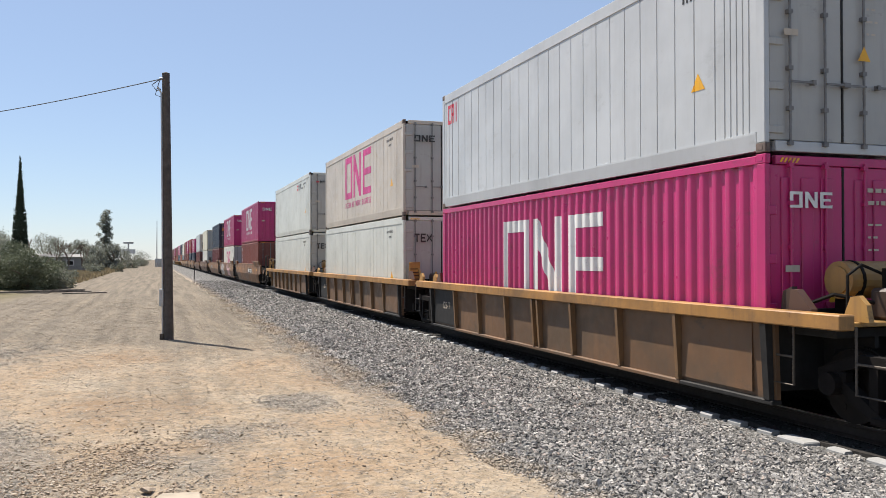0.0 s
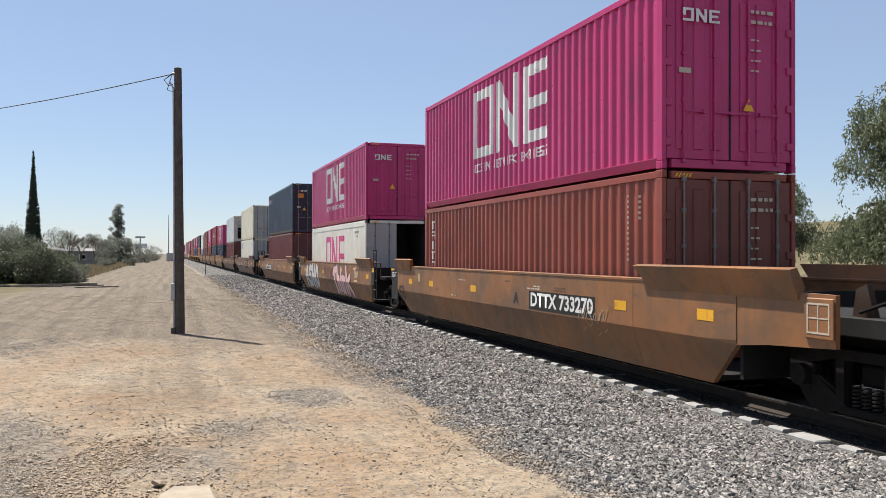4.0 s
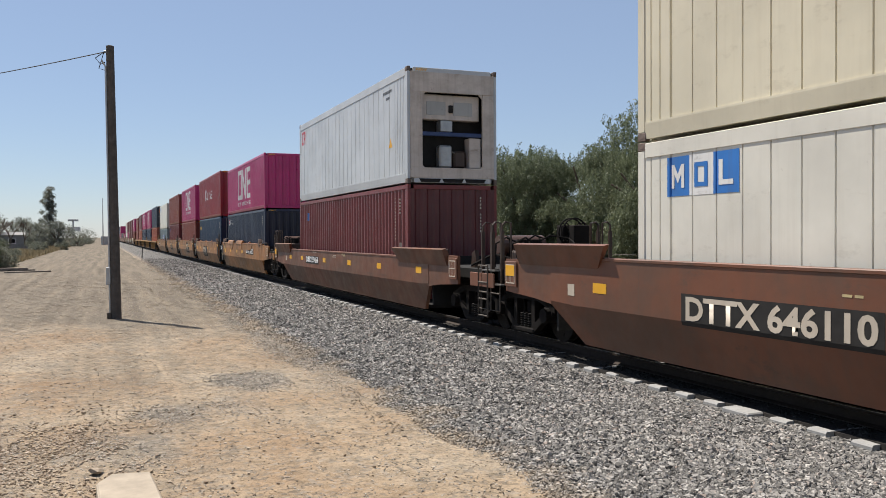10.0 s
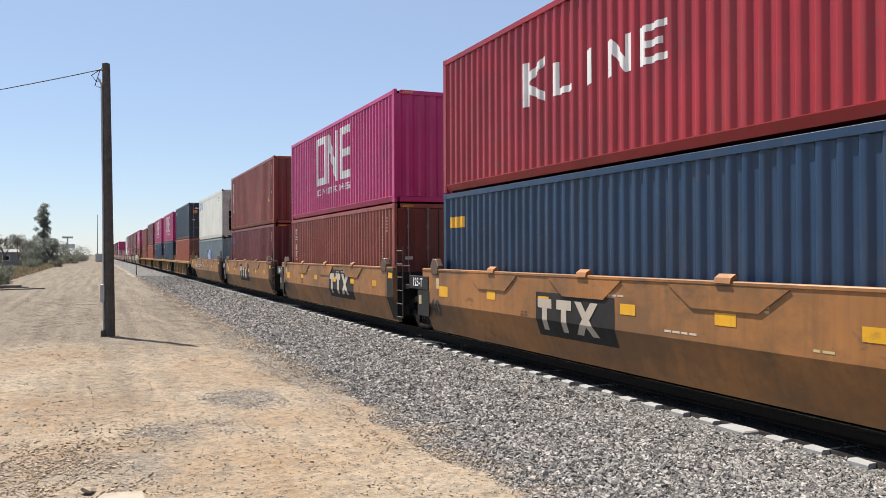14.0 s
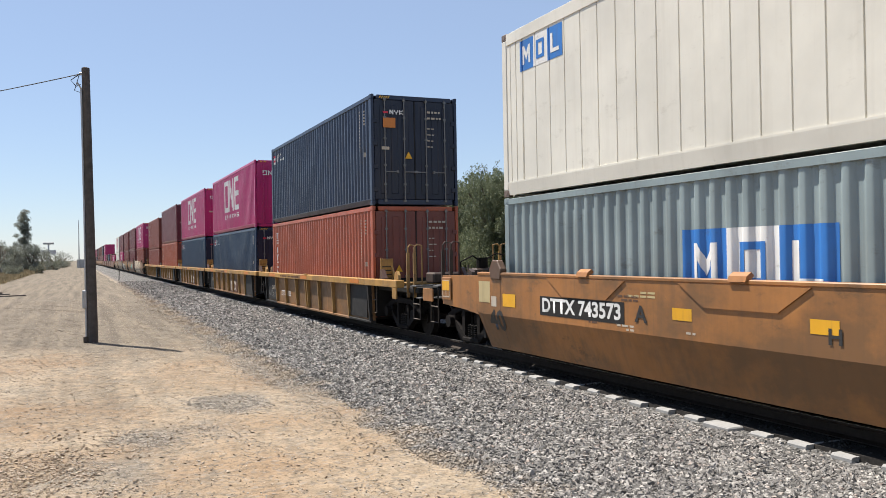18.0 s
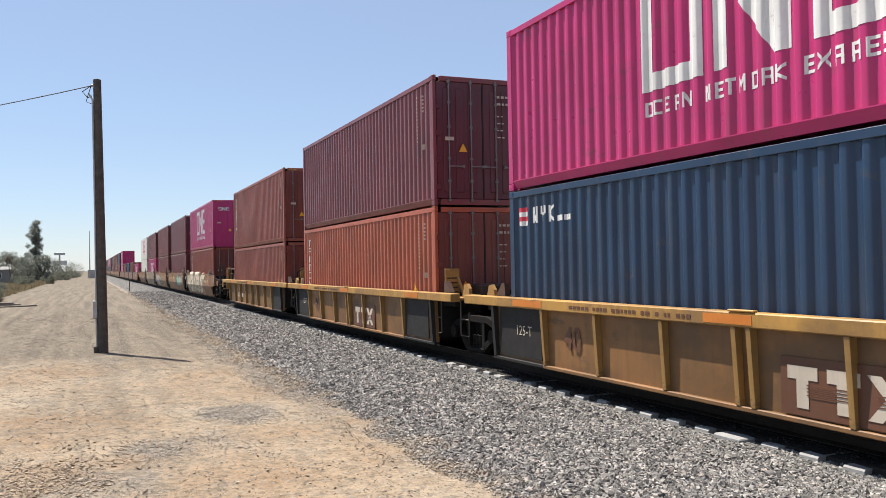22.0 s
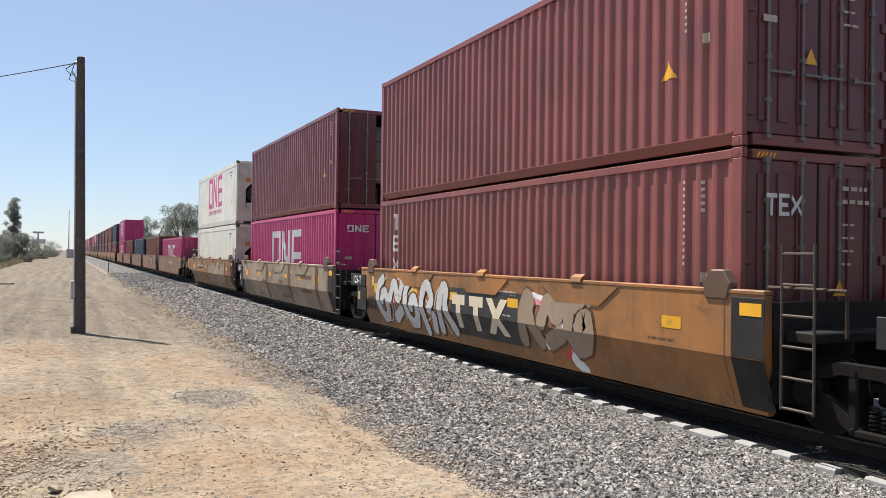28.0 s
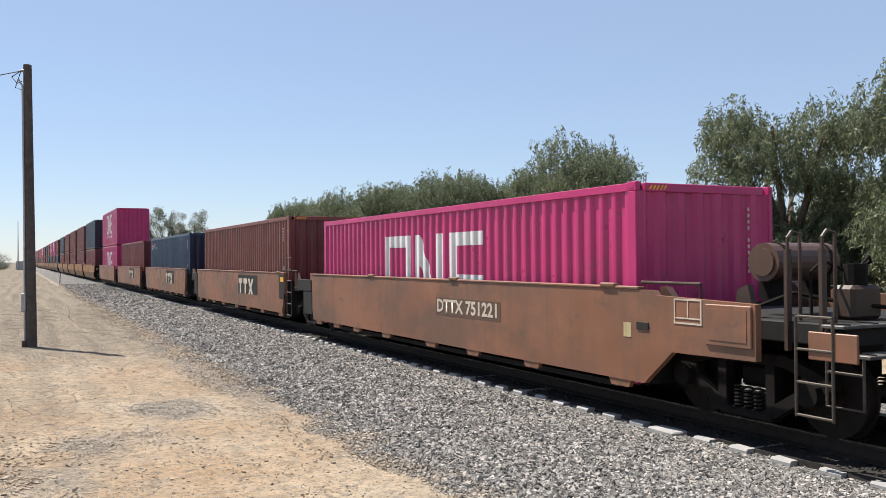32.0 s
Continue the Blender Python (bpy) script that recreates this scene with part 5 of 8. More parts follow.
def well_car(u, col, style="smooth", long=False, first=False, last=False, pitch=15.7, lite=False, flaps=False, zt=1.47, flap_paint=None, tank=True):
    """One unit. Origin: rail top, under the near end of its load. first/last: the ends of its set, with couplers."""
    car = new("well_car")
    rb = style == "ribbed"
    P = CAR_PAINT[col]
    ex = 2.05 if long else (0.62 if style == "smooth" else 0.34)
    ya, yb = -ex, LEN + ex
    ty = -(pitch - LEN) / 2
    tf = LEN - ty
    if style == "flat":
        pts = [(-2.16, 0.78), (-2.16, 1.37), (-0.66, 1.41), (-0.6, 1.47), (12.55, 1.47), (12.55, 0.95), (12.3, 0.34), (-0.42, 0.34), (-0.92, 0.76)] if first else [(-0.36, 0.95), (-0.36, 1.47), (12.55, 1.47), (12.55, 0.95), (12.3, 0.34), (-0.1, 0.34)]
        for s in (-1, 1):
            link_mesh("side_sheet", shared(("flat", s, first, col), lambda: done(prism(bmesh.new(), pts, "x", *sorted((s * SX, s * (SX - 0.08)))), "side_sheet", P)), car)
            x0, x1 = sorted((s * (SX - 0.10), s * (SX + 0.012)))
            link_mesh("top_chord", shared(("flatchord", s, col), lambda: done(box(x0, x1, -0.34, 12.54, 1.472, 1.51, bevel=0.01), "top_chord", P)), car)
            if s < 0 or not lite:
                tab = shared(("tab", s, col), lambda: done(prism(bmesh.new(), [(-0.22, 0.338), (-0.17, 0.25), (0.17, 0.25), (0.22, 0.338)], "x", *sorted((s * (SX - 0.01), s * (SX - 0.07)))), "bottom_tab", P))
                for y in (0.05, 2.1, 3.9, 5.5, 7.6, 9.3, 10.6, 11.9):
                    link_mesh("bottom_tab", tab, car, at=pose(0, y, 0))
        if first:
            fr = part("end_frame", box(-SX - 0.022, -SX - 0.002, -2.12, -1.46, 0.90, 1.35, bevel=0.01), P, car)
            part("frame_panel", box(-SX - 0.027, -SX - 0.0225, -2.06, -1.52, 0.96, 1.30), P, fr)
            bm = bmesh.new()
            for a, b, c, d in ((-1.40, -0.96, 1.37, 1.39), (-1.40, -0.96, 1.10, 1.12), (-1.40, -1.38, 1.12, 1.37), (-0.98, -0.96, 1.12, 1.37), (-1.38, -0.98, 1.16, 1.175), (-1.19, -1.175, 1.175, 1.37)):
                bx(bm, -SX - 0.006, -SX - 0.002, a, b, c, d)
            part("inspection_box", bm, M_FADED, car, "faded white painted inspection box")
            part("data_plate", box(-SX - 0.012, -SX - 0.002, -0.52, -0.30, 0.99, 1.08, bevel=0.003), M_DARKPLATE, car)
            decal(car, "faded_patch", -0.20, -0.05, 0.88, 1.06, M_CREAM)
        for y in (0.1, 4.4, 8.2):
            part("guide_tab", box(-SX - 0.03, -SX + 0.05, y, y + 0.3, 1.49, 1.545, bevel=0.015), P, car)
    elif style == "smooth":
        for s in (-1, 1):
            link_mesh("side_sheet", shared(("loft", s, long, col, zt), lambda: raw("side_sheet", *loft_side(s, ya, yb, zt, 0.75 if long else 0.14), P)), car)
            x0, x1 = sorted((s * (SX - 0.115), s * (SX + 0.012)))
            link_mesh("top_chord", shared(("chord", s, long, col, zt), lambda: done(box(x0, x1, ya, yb, zt, zt + 0.055, bevel=0.012), "top_chord", P)), car)
        if long and not lite:
            for s in (-1, 1):
                for a, b, k in ((ya - (1.1 if first else 0.02), ya + 2.28, 0), (yb - 1.75, yb + (1.1 if last else 0.02), 1)):
                    # a plate that flares outwards, its lower inner corner cut off
                    low = ((a, b - 0.34), (a + 0.34, b))[k]
                    vs = [(s * x, y, zt + z) for (y0, y1), ring4 in ((low, ((SX + 0.004, -0.11), (SX - 0.10, 0.03))), ((a, b), ((SX + 0.12, 0.235), (SX + 0.02, 0.26)))) for y in (y0, y1) for x, z in ring4]
                    fs = [(0, 2, 6, 4), (1, 5, 7, 3), (4, 6, 7, 5), (0, 1, 3, 2), (0, 4, 5, 1), (2, 3, 7, 6)]
                    link_mesh("raised_end", raw("raised_end", vs, fs, P), car)
        if flaps and not lite:
            for y in (1.98, 5.08, 8.24):
                bm = bmesh.new()
                prism(bm, [(y, 1.46), (y + 0.45, 1.18), (y + 1.6, 1.18), (y + 2.05, 1.46)], "x", -SX - 0.018, -SX - 0.002)
                f = part("guide_plate", bm, flap_paint or P, car)
                up = flaps == "up" and y > 2
                y0, y1, k = (y + 0.06, y + 2.0, 0.04) if up else (y + 0.88, y + 1.16, 0.0)
                bm = bmesh.new()
                prism(bm, [(-SX - 0.045, 1.50 - k), (-SX - 0.02, 1.565 + k), (-SX + 0.05, 1.61 + k), (-SX + 0.09, 1.57 + k), (-SX + 0.01, 1.49 - k)], "y", y0, y1)
                part("guide_tab", bm, flap_paint or P, f)
    else:
        for s in (-1, 1):
            x0, x1 = sorted((s * 1.29, s * 1.50))
            part("top_sill", box(x0, x1, -2.42 if first else -1.45, LEN + (2.42 if last else 1.45), 1.10, 1.27, bevel=0.014), CAR_PAINT["sill_yellow" if u > 100 else "sill"], car)
            vs = [(s * 1.385, ya, 1.098), (s * 1.385, yb, 1.098), (s * 1.36, ya, 0.2), (s * 1.36, yb, 0.2), (s * 1.33, ya, 1.098), (s * 1.33, yb, 1.098), (s * 1.30, ya, 0.2), (s * 1.30, yb, 0.2)]
            fs = [(0, 1, 3, 2), (4, 6, 7, 5), (0, 2, 6, 4), (1, 5, 7, 3), (2, 3, 7, 6)]
            link_mesh("side_sheet", raw("side_sheet", vs, fs, CAR_PAINT["sheet" if u < 100 else "sheet_yellow"]), car)
            for a, b, m in ((ya, 1.5, M_DARKPLATE), (1.504, 10.72, CAR_PAINT["sheet" if u < 100 else "sheet_yellow"]), (10.724, yb, M_DARKPLATE)):
                part("bottom_flange", box(*sorted((s * 1.28, s * 1.43)), a, b, 0.14, 0.198, bevel=0.01), m, car)
            if s < 0 or not lite:
                rib = shared(("rib", s, u < 100), lambda: done(prism(bmesh.new(), [(s * 1.387, 1.096), (s * 1.49, 1.096), (s * 1.435, 0.2), (s * 1.363, 0.2)], "y", -0.035, 0.035), "rib", CAR_PAINT["rib" if u < 100 else "yellow"]))
                for y in (-0.25, 1.55, 3.1, 4.65, 5.98, 6.22, 7.55, 9.1, 10.65, 12.44):
                    end = y < 0 or (y > 12 and not last)
                    link_mesh("rib", shared(("rib_dark", s), lambda: done(prism(bmesh.new(), [(s * 1.387, 1.096), (s * 1.49, 1.096), (s * 1.435, 0.2), (s * 1.363, 0.2)], "y", -0.05, 0.05), "rib", M_DARKPLATE)) if end else rib, car, at=pose(0, y, 0))
        part("dark_end_panel", box(-1.395, -1.372, 0.05, 1.50, 0.25, 1.08), M_DARKPLATE if u > 100 else CAR_PAINT["sheet"], car)
        if not last:
            part("dark_end_panel", box(-1.395, -1.372, 10.80, 12.30, 0.25, 1.08), M_DARKPLATE, car)
        for on, y in ((first, -2.42), (last, LEN + 2.14)):
            if on:
                part("sill_end_plate", box(-1.505, -1.47, y, y + 0.28, 0.84, 1.098, bevel=0.006), CAR_PAINT["sill_yellow"], car)
        for a, b in ((-1.28, -0.02), (LEN + 0.02, LEN + 1.28)):
            bm = box(-1.28, 1.28, a, b, 1.12, 1.17, bevel=0.008)
            part("platform", bm, P, car)
    if style == "smooth":
        for s in (-1, 1):
            for on, y0, y1 in ((first, ya - 1.65, ya - 0.004), (last, yb + 0.004, yb + 1.65)):
                if on:
                    bm = bmesh.new()
                    k0, k1 = (y0, y1) if y0 < 0 else (y1, y0)
                    prism(bm, [(k1, 0.74), (k1, 1.46), (k0, 1.44), (k0, 0.86), (k1 + (k0 - k1) * 0.35, 0.80)], "x", *sorted((s * (SX - 0.01), s * (SX - 0.07))))
                    part("end_side_panel", bm, P, car)
                    part("end_frame", box(*sorted((s * (SX - 0.002), s * (SX + 0.02))), *sorted((k0, k0 - math.copysign(0.45, k0 - k1))), 0.95, 1.40, bevel=0.01), P, car)
                    if s < 0:
                        yc = k0 - math.copysign(0.225, k0 - k1)
                        bm = bmesh.new()
                        for a, b, c, d in ((-0.17, 0.17, 1.325, 1.345), (-0.17, 0.17, 1.005, 1.025), (-0.17, -0.15, 1.025, 1.325), (0.15, 0.17, 1.025, 1.325), (-0.15, 0.15, 1.17, 1.185), (-0.008, 0.008, 1.025, 1.168), (-0.008, 0.008, 1.187, 1.325)):
                            bx(bm, -SX - 0.024, -SX - 0.0205, yc + a, yc + b, c, d)
                        part("inspection_box", bm, M_FADED, car, "faded white painted inspection box")
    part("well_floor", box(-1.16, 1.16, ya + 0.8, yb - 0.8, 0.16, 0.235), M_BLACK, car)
    end_a, end_b = ty - (1.35 if first else -0.75), tf + (1.35 if last else -0.75)
    end_platform(car, ya if not rb else -0.32, end_a, P, -1, style != "smooth", 1.20 if first and not rb else 1.10)
    end_platform(car, yb if not rb else LEN + 0.32, end_b, P, 1, style != "smooth", 1.20 if last and not rb else 1.10)
    truck_parts(car, ty)
    if last:
        truck_parts(car, tf)
        coupler(car, end_b, 1)
    if first:
        coupler(car, end_a, -1)
    if not lite:
        if first or rb:
            hand_rails(car, end_a + 0.25 if first else -1.35, -1, P, 1.20 if not rb else 1.172, True, first, tank)
        if last:
            hand_rails(car, end_b - 0.25, 1, P, 1.20 if not rb else 1.0, not rb, True, False)
        if rb:
            for y in (-1.2, LEN + 1.2):
                for x in (-1.05, 0.95):
                    bm = bmesh.new()
                    prism(bm, [(y - 0.20, 1.172), (y - 0.16, 1.36), (y - 0.05, 1.46), (y + 0.06, 1.44), (y + 0.18, 1.172)], "x", x, x + 0.07)
                    part("stacking_bracket", bm, P, car)
            bm = bmesh.new()
            tube(bm, [(-1.36, -0.62, 1.1), (-1.36, -0.62, 0.42), (-1.36, -0.28, 0.42), (-1.36, -0.28, 1.1)], 0.016)
            rod(bm, (-1.36, -0.62, 0.74), (-1.36, -0.28, 0.74), 0.014, 6)
            part("step", bm, M_LADDER, car, "thin steel step")
        else:
            ladder(car, ya - 0.62 if not first else end_a - 0.05, 0.30, 2.02 if not first else 1.3)
            bm = bmesh.new()
            tube(bm, [(-1.38, ya + 0.05, 1.56), (-1.38, ya - 0.95, 1.56), (-1.38, ya - 0.95, 1.1)], 0.02, 8)
            part("hand_rail", bm, M_DARKBROWN, car)
            if not first:
                # the dark end of the side above the truck, with an orange reflector
                y0, y1 = (ya - 0.44, ya - 0.004) if long else (ya + 0.004, ya + 0.50)
                part("dark_end_sheet", box(-SX - 0.006, -SX + 0.04, y0, y1, 0.80 if long else 0.78, 1.44, bevel=0.004), M_DARKPLATE, car)
                part("reflector", box(-SX - 0.011, -SX - 0.007, y0 + 0.04, y0 + 0.36, 1.24, 1.38), M_YELLOW, car)
                if not long:
                    decal(car, "dark_lower_sheet", y0, y1, 0.2, 0.77, M_DARKPLATE, "", 0.006)
            if not last and not long:
                part("end_plate", box(-SX - 0.02, -SX + 0.03, LEN + 0.26, LEN + 1.44, 1.05, 1.35, bevel=0.008), M_DARKPLATE, car, "dark weight plate")
                part("shroud_panel", box(-SX - 0.012, -SX + 0.02, LEN + 0.22, LEN + 0.92, 0.46, 1.046, bevel=0.008), M_DARKPLATE, car)
            elif not last:
                part("shroud_panel", box(-SX + 0.012, -SX + 0.05, yb + 0.02, yb + 0.74, 0.46, 1.085, bevel=0.008), M_DARKPLATE, car)
                part("end_plate", box(-SX + 0.01, -SX + 0.05, yb + 0.02, yb + 0.86, 1.09, 1.42, bevel=0.01), M_DARKPLATE, car, "dark weight plate")
                part("plate_tab", box(-SX + 0.004, -SX + 0.009, yb + 0.42, yb + 0.80, 1.36, 1.42), M_YELLOW, car)
    kind = {"rust": "red-brown smooth-sided", "clay": "clay-brown flat-sided", "beige": "beige smooth-sided", "tan": "tan smooth-sided", "ochre": "ochre smooth-sided", "yellow": "faded yellow rib-sided"}[col]
    tagged(car, f"{kind} intermodal well car, weathered, on the rails", "rail car", "well cars of the train")
    THINGS.append((car, XC, u, 0.0))
    return car


def weight_mark(car, style, yb, long):
    if style == "smooth" and not long:
        link_mesh("lettering", text_mesh("125-T", 0.26, M_WHITE, 0.006), car, at=side_pose(-SX - 0.023, LEN + 0.90, 1.20))
        part("yellow_patch", box(-SX - 0.018, -SX - 0.013, LEN + 0.66, LEN + 0.82, 0.72, 0.92), M_CREAM, car, "pale yellow painted patch")
    elif style == "smooth":
        link_mesh("lettering", text_mesh("125-T", 0.21, M_WHITE, 0.004), car, at=side_pose(-SX + 0.004, yb + 0.44, 1.23))
    else:
        link_mesh("lettering", text_mesh("125-T", 0.24, M_FADED), car, at=side_pose(-1.40, 11.4, 0.70))


def stencils(car, seed):
    """Small painted lines on the side that cannot be read."""
    q = random.Random(seed * 13 + 1)
    for _ in range(6):
        bm = bmesh.new()
        y0, z0 = q.uniform(0.6, 10.8), q.choice((0.84, 1.24, 1.30))
        for r in range(q.choice((1, 2))):
            y = y0
            for _ in range(q.choice((2, 3, 4))):
                w = q.uniform(0.05, 0.16)
                bm.faces.new([bm.verts.new((-SX - 0.003, yy, zz)) for yy, zz in ((y + w, z0 - 0.05 * r), (y, z0 - 0.05 * r), (y, z0 - 0.05 * r + 0.028), (y + w, z0 - 0.05 * r + 0.028))])
                y += w + 0.03
        part("stencil", bm, q.choice((M_CREAM, M_FADED, M_GUIDE)), car)["kind"] = "stuff"


M_CREAM = paint("pale_yellow_paint", (0.52, 0.42, 0.22), 0.2, 0.6)


def reflectors(car, ys, z=1.05):
    for y in ys:
        decal(car, "reflector", y, y + 0.36, z, z + 0.15, M_YELLOW)


# load tables: kind, paint, height, near end, mark, open leaf, ink
D, R = "dry", "reefer"
UNITS = [
    # place, car paint, style, long, first, last, pitch, lower load, upper load
    (8.44, "yellow", "ribbed", 0, 0, 0, 15.85, (D, "pink", 2.9, "door", "one_low", 0, "white"), (R, "grey", 2.9, "door", "small_red", 0, "black")),
    (24.28, "yellow", "ribbed", 0, 0, 0, 15.85, (R, "offwhite", 2.9, "door", "", 0, "black"), (R, "beige", 2.9, "door", "one", 0, "pink")),
    (40.46, "yellow", "ribbed", 0, 0, 1, 15.85, (R, "offwhite", 2.9, "door", "", 0, "black"), (R, "offwhite", 2.9, "door", "flag_mid", 0, "black")),
    (62.19, "tan", "smooth", 1, 1, 0, 19.6, (D, "triton", 2.9, "door", "column", 0, "white"), (D, "pink", 2.9, "door", "one", 0, "white")),
    (81.99, "tan", "smooth", 1, 0, 0, 19.6, (R, "white", 2.9, "door", "one_low", 1, "pink"), (D, "pink", 2.9, "door", "one", 0, "white")),
    (101.33, "tan", "smooth", 1, 0, 1, 19.6, (D, "darkred", 2.9, "door", "", 0, "white"), (D, "navy", 2.9, "door", "flag", 0, "white")),
    (125.1, "rust", "smooth", 1, 1, 1, 19.6, (R, "white", 2.9, "door", "squares", 1, "black"), (R, "cream", 2.9, "door", "small_red", 0, "black")),
    (146.93, "rust", "smooth", 1, 1, 1, 19.6, (D, "darkred", 2.9, "front", "small_blue", 0, "white"), (R, "grey", 2.9, "unit", "small_red", 0, "black")),
    (166.67, "ochre", "smooth", 0, 1, 0, 15.7, (D, "navy", 2.9, "front", "flag", 0, "white"), (D, "pink", 2.59, "front", "one", 0, "white")),
    (182.29, "ochre", "smooth", 0, 0, 0, 15.7, (D, "blue", 2.9, "door", "small_yellow", 0, "white"), (D, "red", 2.9, "front", "wide", 0, "white")),
    (197.75, "ochre", "smooth", 0, 0, 0, 15.7, (D, "triton", 2.9, "door", "column", 0, "white"), (D, "pink", 2.9, "front", "one", 0, "white")),
    (213.45, "ochre", "smooth", 0, 0, 0, 15.7, (D, "darkred", 2.9, "front", "small_label", 0, "white"), (D, "triton", 2.9, "front", "column", 0, "white")),
    (229.37, "ochre", "smooth", 0, 0, 1, 15.7, (D, "greyblue", 2.59, "front", "squares_low", 0, "black"), (R, "white", 2.9, "unit", "squares", 0, "black")),
    (248.9, "yellow", "ribbed", 0, 1, 0, 15.7, (D, "orange", 2.9, "door", "column", 0, "white"), (D, "navy", 2.9, "door", "flag", 0, "white")),
    (264.57, "yellow", "ribbed", 0, 0, 0, 15.7, (D, "blue", 2.9, "door", "flag", 0, "white"), (D, "pink", 2.9, "door", "one", 0, "white")),
    (280.22, "yellow", "ribbed", 0, 0, 0, 15.7, (D, "blue", 2.9, "door", "flag", 0, "white"), (D, "pink", 2.9, "door", "one", 0, "white")),
    (295.97, "yellow", "ribbed", 0, 0, 0, 15.7, (D, "orange", 2.9, "door", "column", 0, "white"), (D, "maroon", 2.9, "door", "", 0, "white")),
    (311.41, "yellow", "ribbed", 0, 0, 1, 15.7, (D, "salmon", 2.59, "door", "", 0, "white"), (D, "salmon", 2.9, "door", "column", 0, "white")),
    (331.64, "tan", "smooth", 0, 1, 0, 15.7, (D, "triton", 2.9, "door", "column", 0, "white"), (D, "pink", 2.9, "door", "one", 0, "white")),
    (347.4, "tan", "smooth", 0, 0, 0, 15.7, (D, "maroon", 2.9, "door", "", 0, "white"), (D, "maroon", 2.9, "door", "", 0, "white")),
    (363.01, "ochre", "smooth", 0, 0, 0, 15.7, (D, "rosered", 2.9, "door", "column_low", 0, "white"), (D, "rosered", 2.9, "door", "", 0, "white")),
    (378.95, "beige", "smooth", 0, 0, 0, 15.7, (D, "pink", 2.9, "door", "one_low", 0, "white"), (D, "maroon", 2.9, "door", "", "wide", "white")),
    (394.59, "tan", "smooth", 0, 0, 1, 15.7, (R, "white", 2.9, "unit_dark", "column", 0, "black"), (R, "white", 2.9, "unit_dark", "one", 0, "pink")),
    (414.61, "clay", "flat", 0, 1, 0, 15.5, (D, "pink", 2.59, "front", "one_low", 0, "white"), None),
    (429.9, "clay", "flat", 0, 0, 0, 15.5, (D, "brown", 2.9, "front", "", 0, "white"), None),
    (445.6, "clay", "flat", 0, 0, 0, 15.5, (D, "blue", 2.9, "front", "flag", 0, "white"), None),
    (461.1, "clay", "flat", 0, 0, 0, 15.5, (D, "darkred", 2.9, "front", "", 0, "white"), None),
    (476.6, "clay", "flat", 0, 0, 1, 15.5, (D, "pink", 2.9, "front", "one_low", 0, "white"), (D, "pink", 2.9, "front", "one", 0, "white")),
]
M_CREAMSPRAY = paint("cream_spray", (0.74, 0.63, 0.46), 0.1, 0.6)
FLAPS = {8, 9, 10, 11, 12, 18, 19, 20, 21, 22}
CARS = []
for i, (u, col, style, long, first, last, pitch, low, high) in enumerate(UNITS):
    car = well_car(u, col, style, bool(long), bool(first), bool(last), pitch, lite=i > 24, flaps="up" if i in (8, 18) else i in FLAPS, zt=1.33 if i == 7 else 1.47, flap_paint=M_CREAMSPRAY if i == 18 else None, tank=style != "ribbed" or i in (0, 2, 17))
    CARS.append(car)
    z = BASE
    for k, load in enumerate((low, high)):
        if load:
            kind, paint_name, h, near, logo, opened, ink = load
            container(u, z, kind, paint_name, h, near, logo, opened, i > 25, ink, 2 * i + k)
            z += h + 0.018
    if i < 25:
        if not last and style != "flat":
            weight_mark(car, style, LEN + (2.05 if long else 0.62), long)
    if style == "smooth" and i < 25:
        spots = {3: (-1.6, 0.6, 7.3, 10.6, 12.6), 5: (-1.6, 1.4, 4.3, 11.9), 8: (5.0, 6.8, 9.2), 12: (0.72, 2.8, 4.75, 6.9), 22: (0.72, 3.0, 5.2, 7.2), 6: (-1.6, 1.4, 5.2, 12.6)}
        reflectors(car, spots.get(i, (-1.6, 1.4, 4.3, 7.3, 10.6, 12.6) if long else (0.72, 2.8, 4.75, 7.12, 9.1)), 1.0)
        if not long:
            decal(car, "reflector", 11.36, 11.82, 0.94, 1.16, M_YELLOW)
        if last:
            e = LEN + (2.05 if long else 0.62)
            part("reflector", box(-SX - 0.026, -SX - 0.0215, e + 1.26, e + 1.60, 1.14, 1.33), M_YELLOW, car)
            decal(car, "faded_patch", e - 0.75, e - 0.55, 0.92, 1.10, M_FADED)
            if not long and i != 22:
                decal(car, "caution_panel", e - 0.5, e - 0.05, 0.98, 1.36, M_CREAM)
        else:
            decal(car, "faded_patch", LEN - 0.35, LEN - 0.20, 1.10, 1.32, M_CREAM)
        stencils(car, i)
        for y in (-0.02, 11.9) if not long else (0.4, 6.1, 11.8):
            decal(car, "seam", y, y + 0.014, 0.2, 1.45, M_GUIDE, "", 0.002)

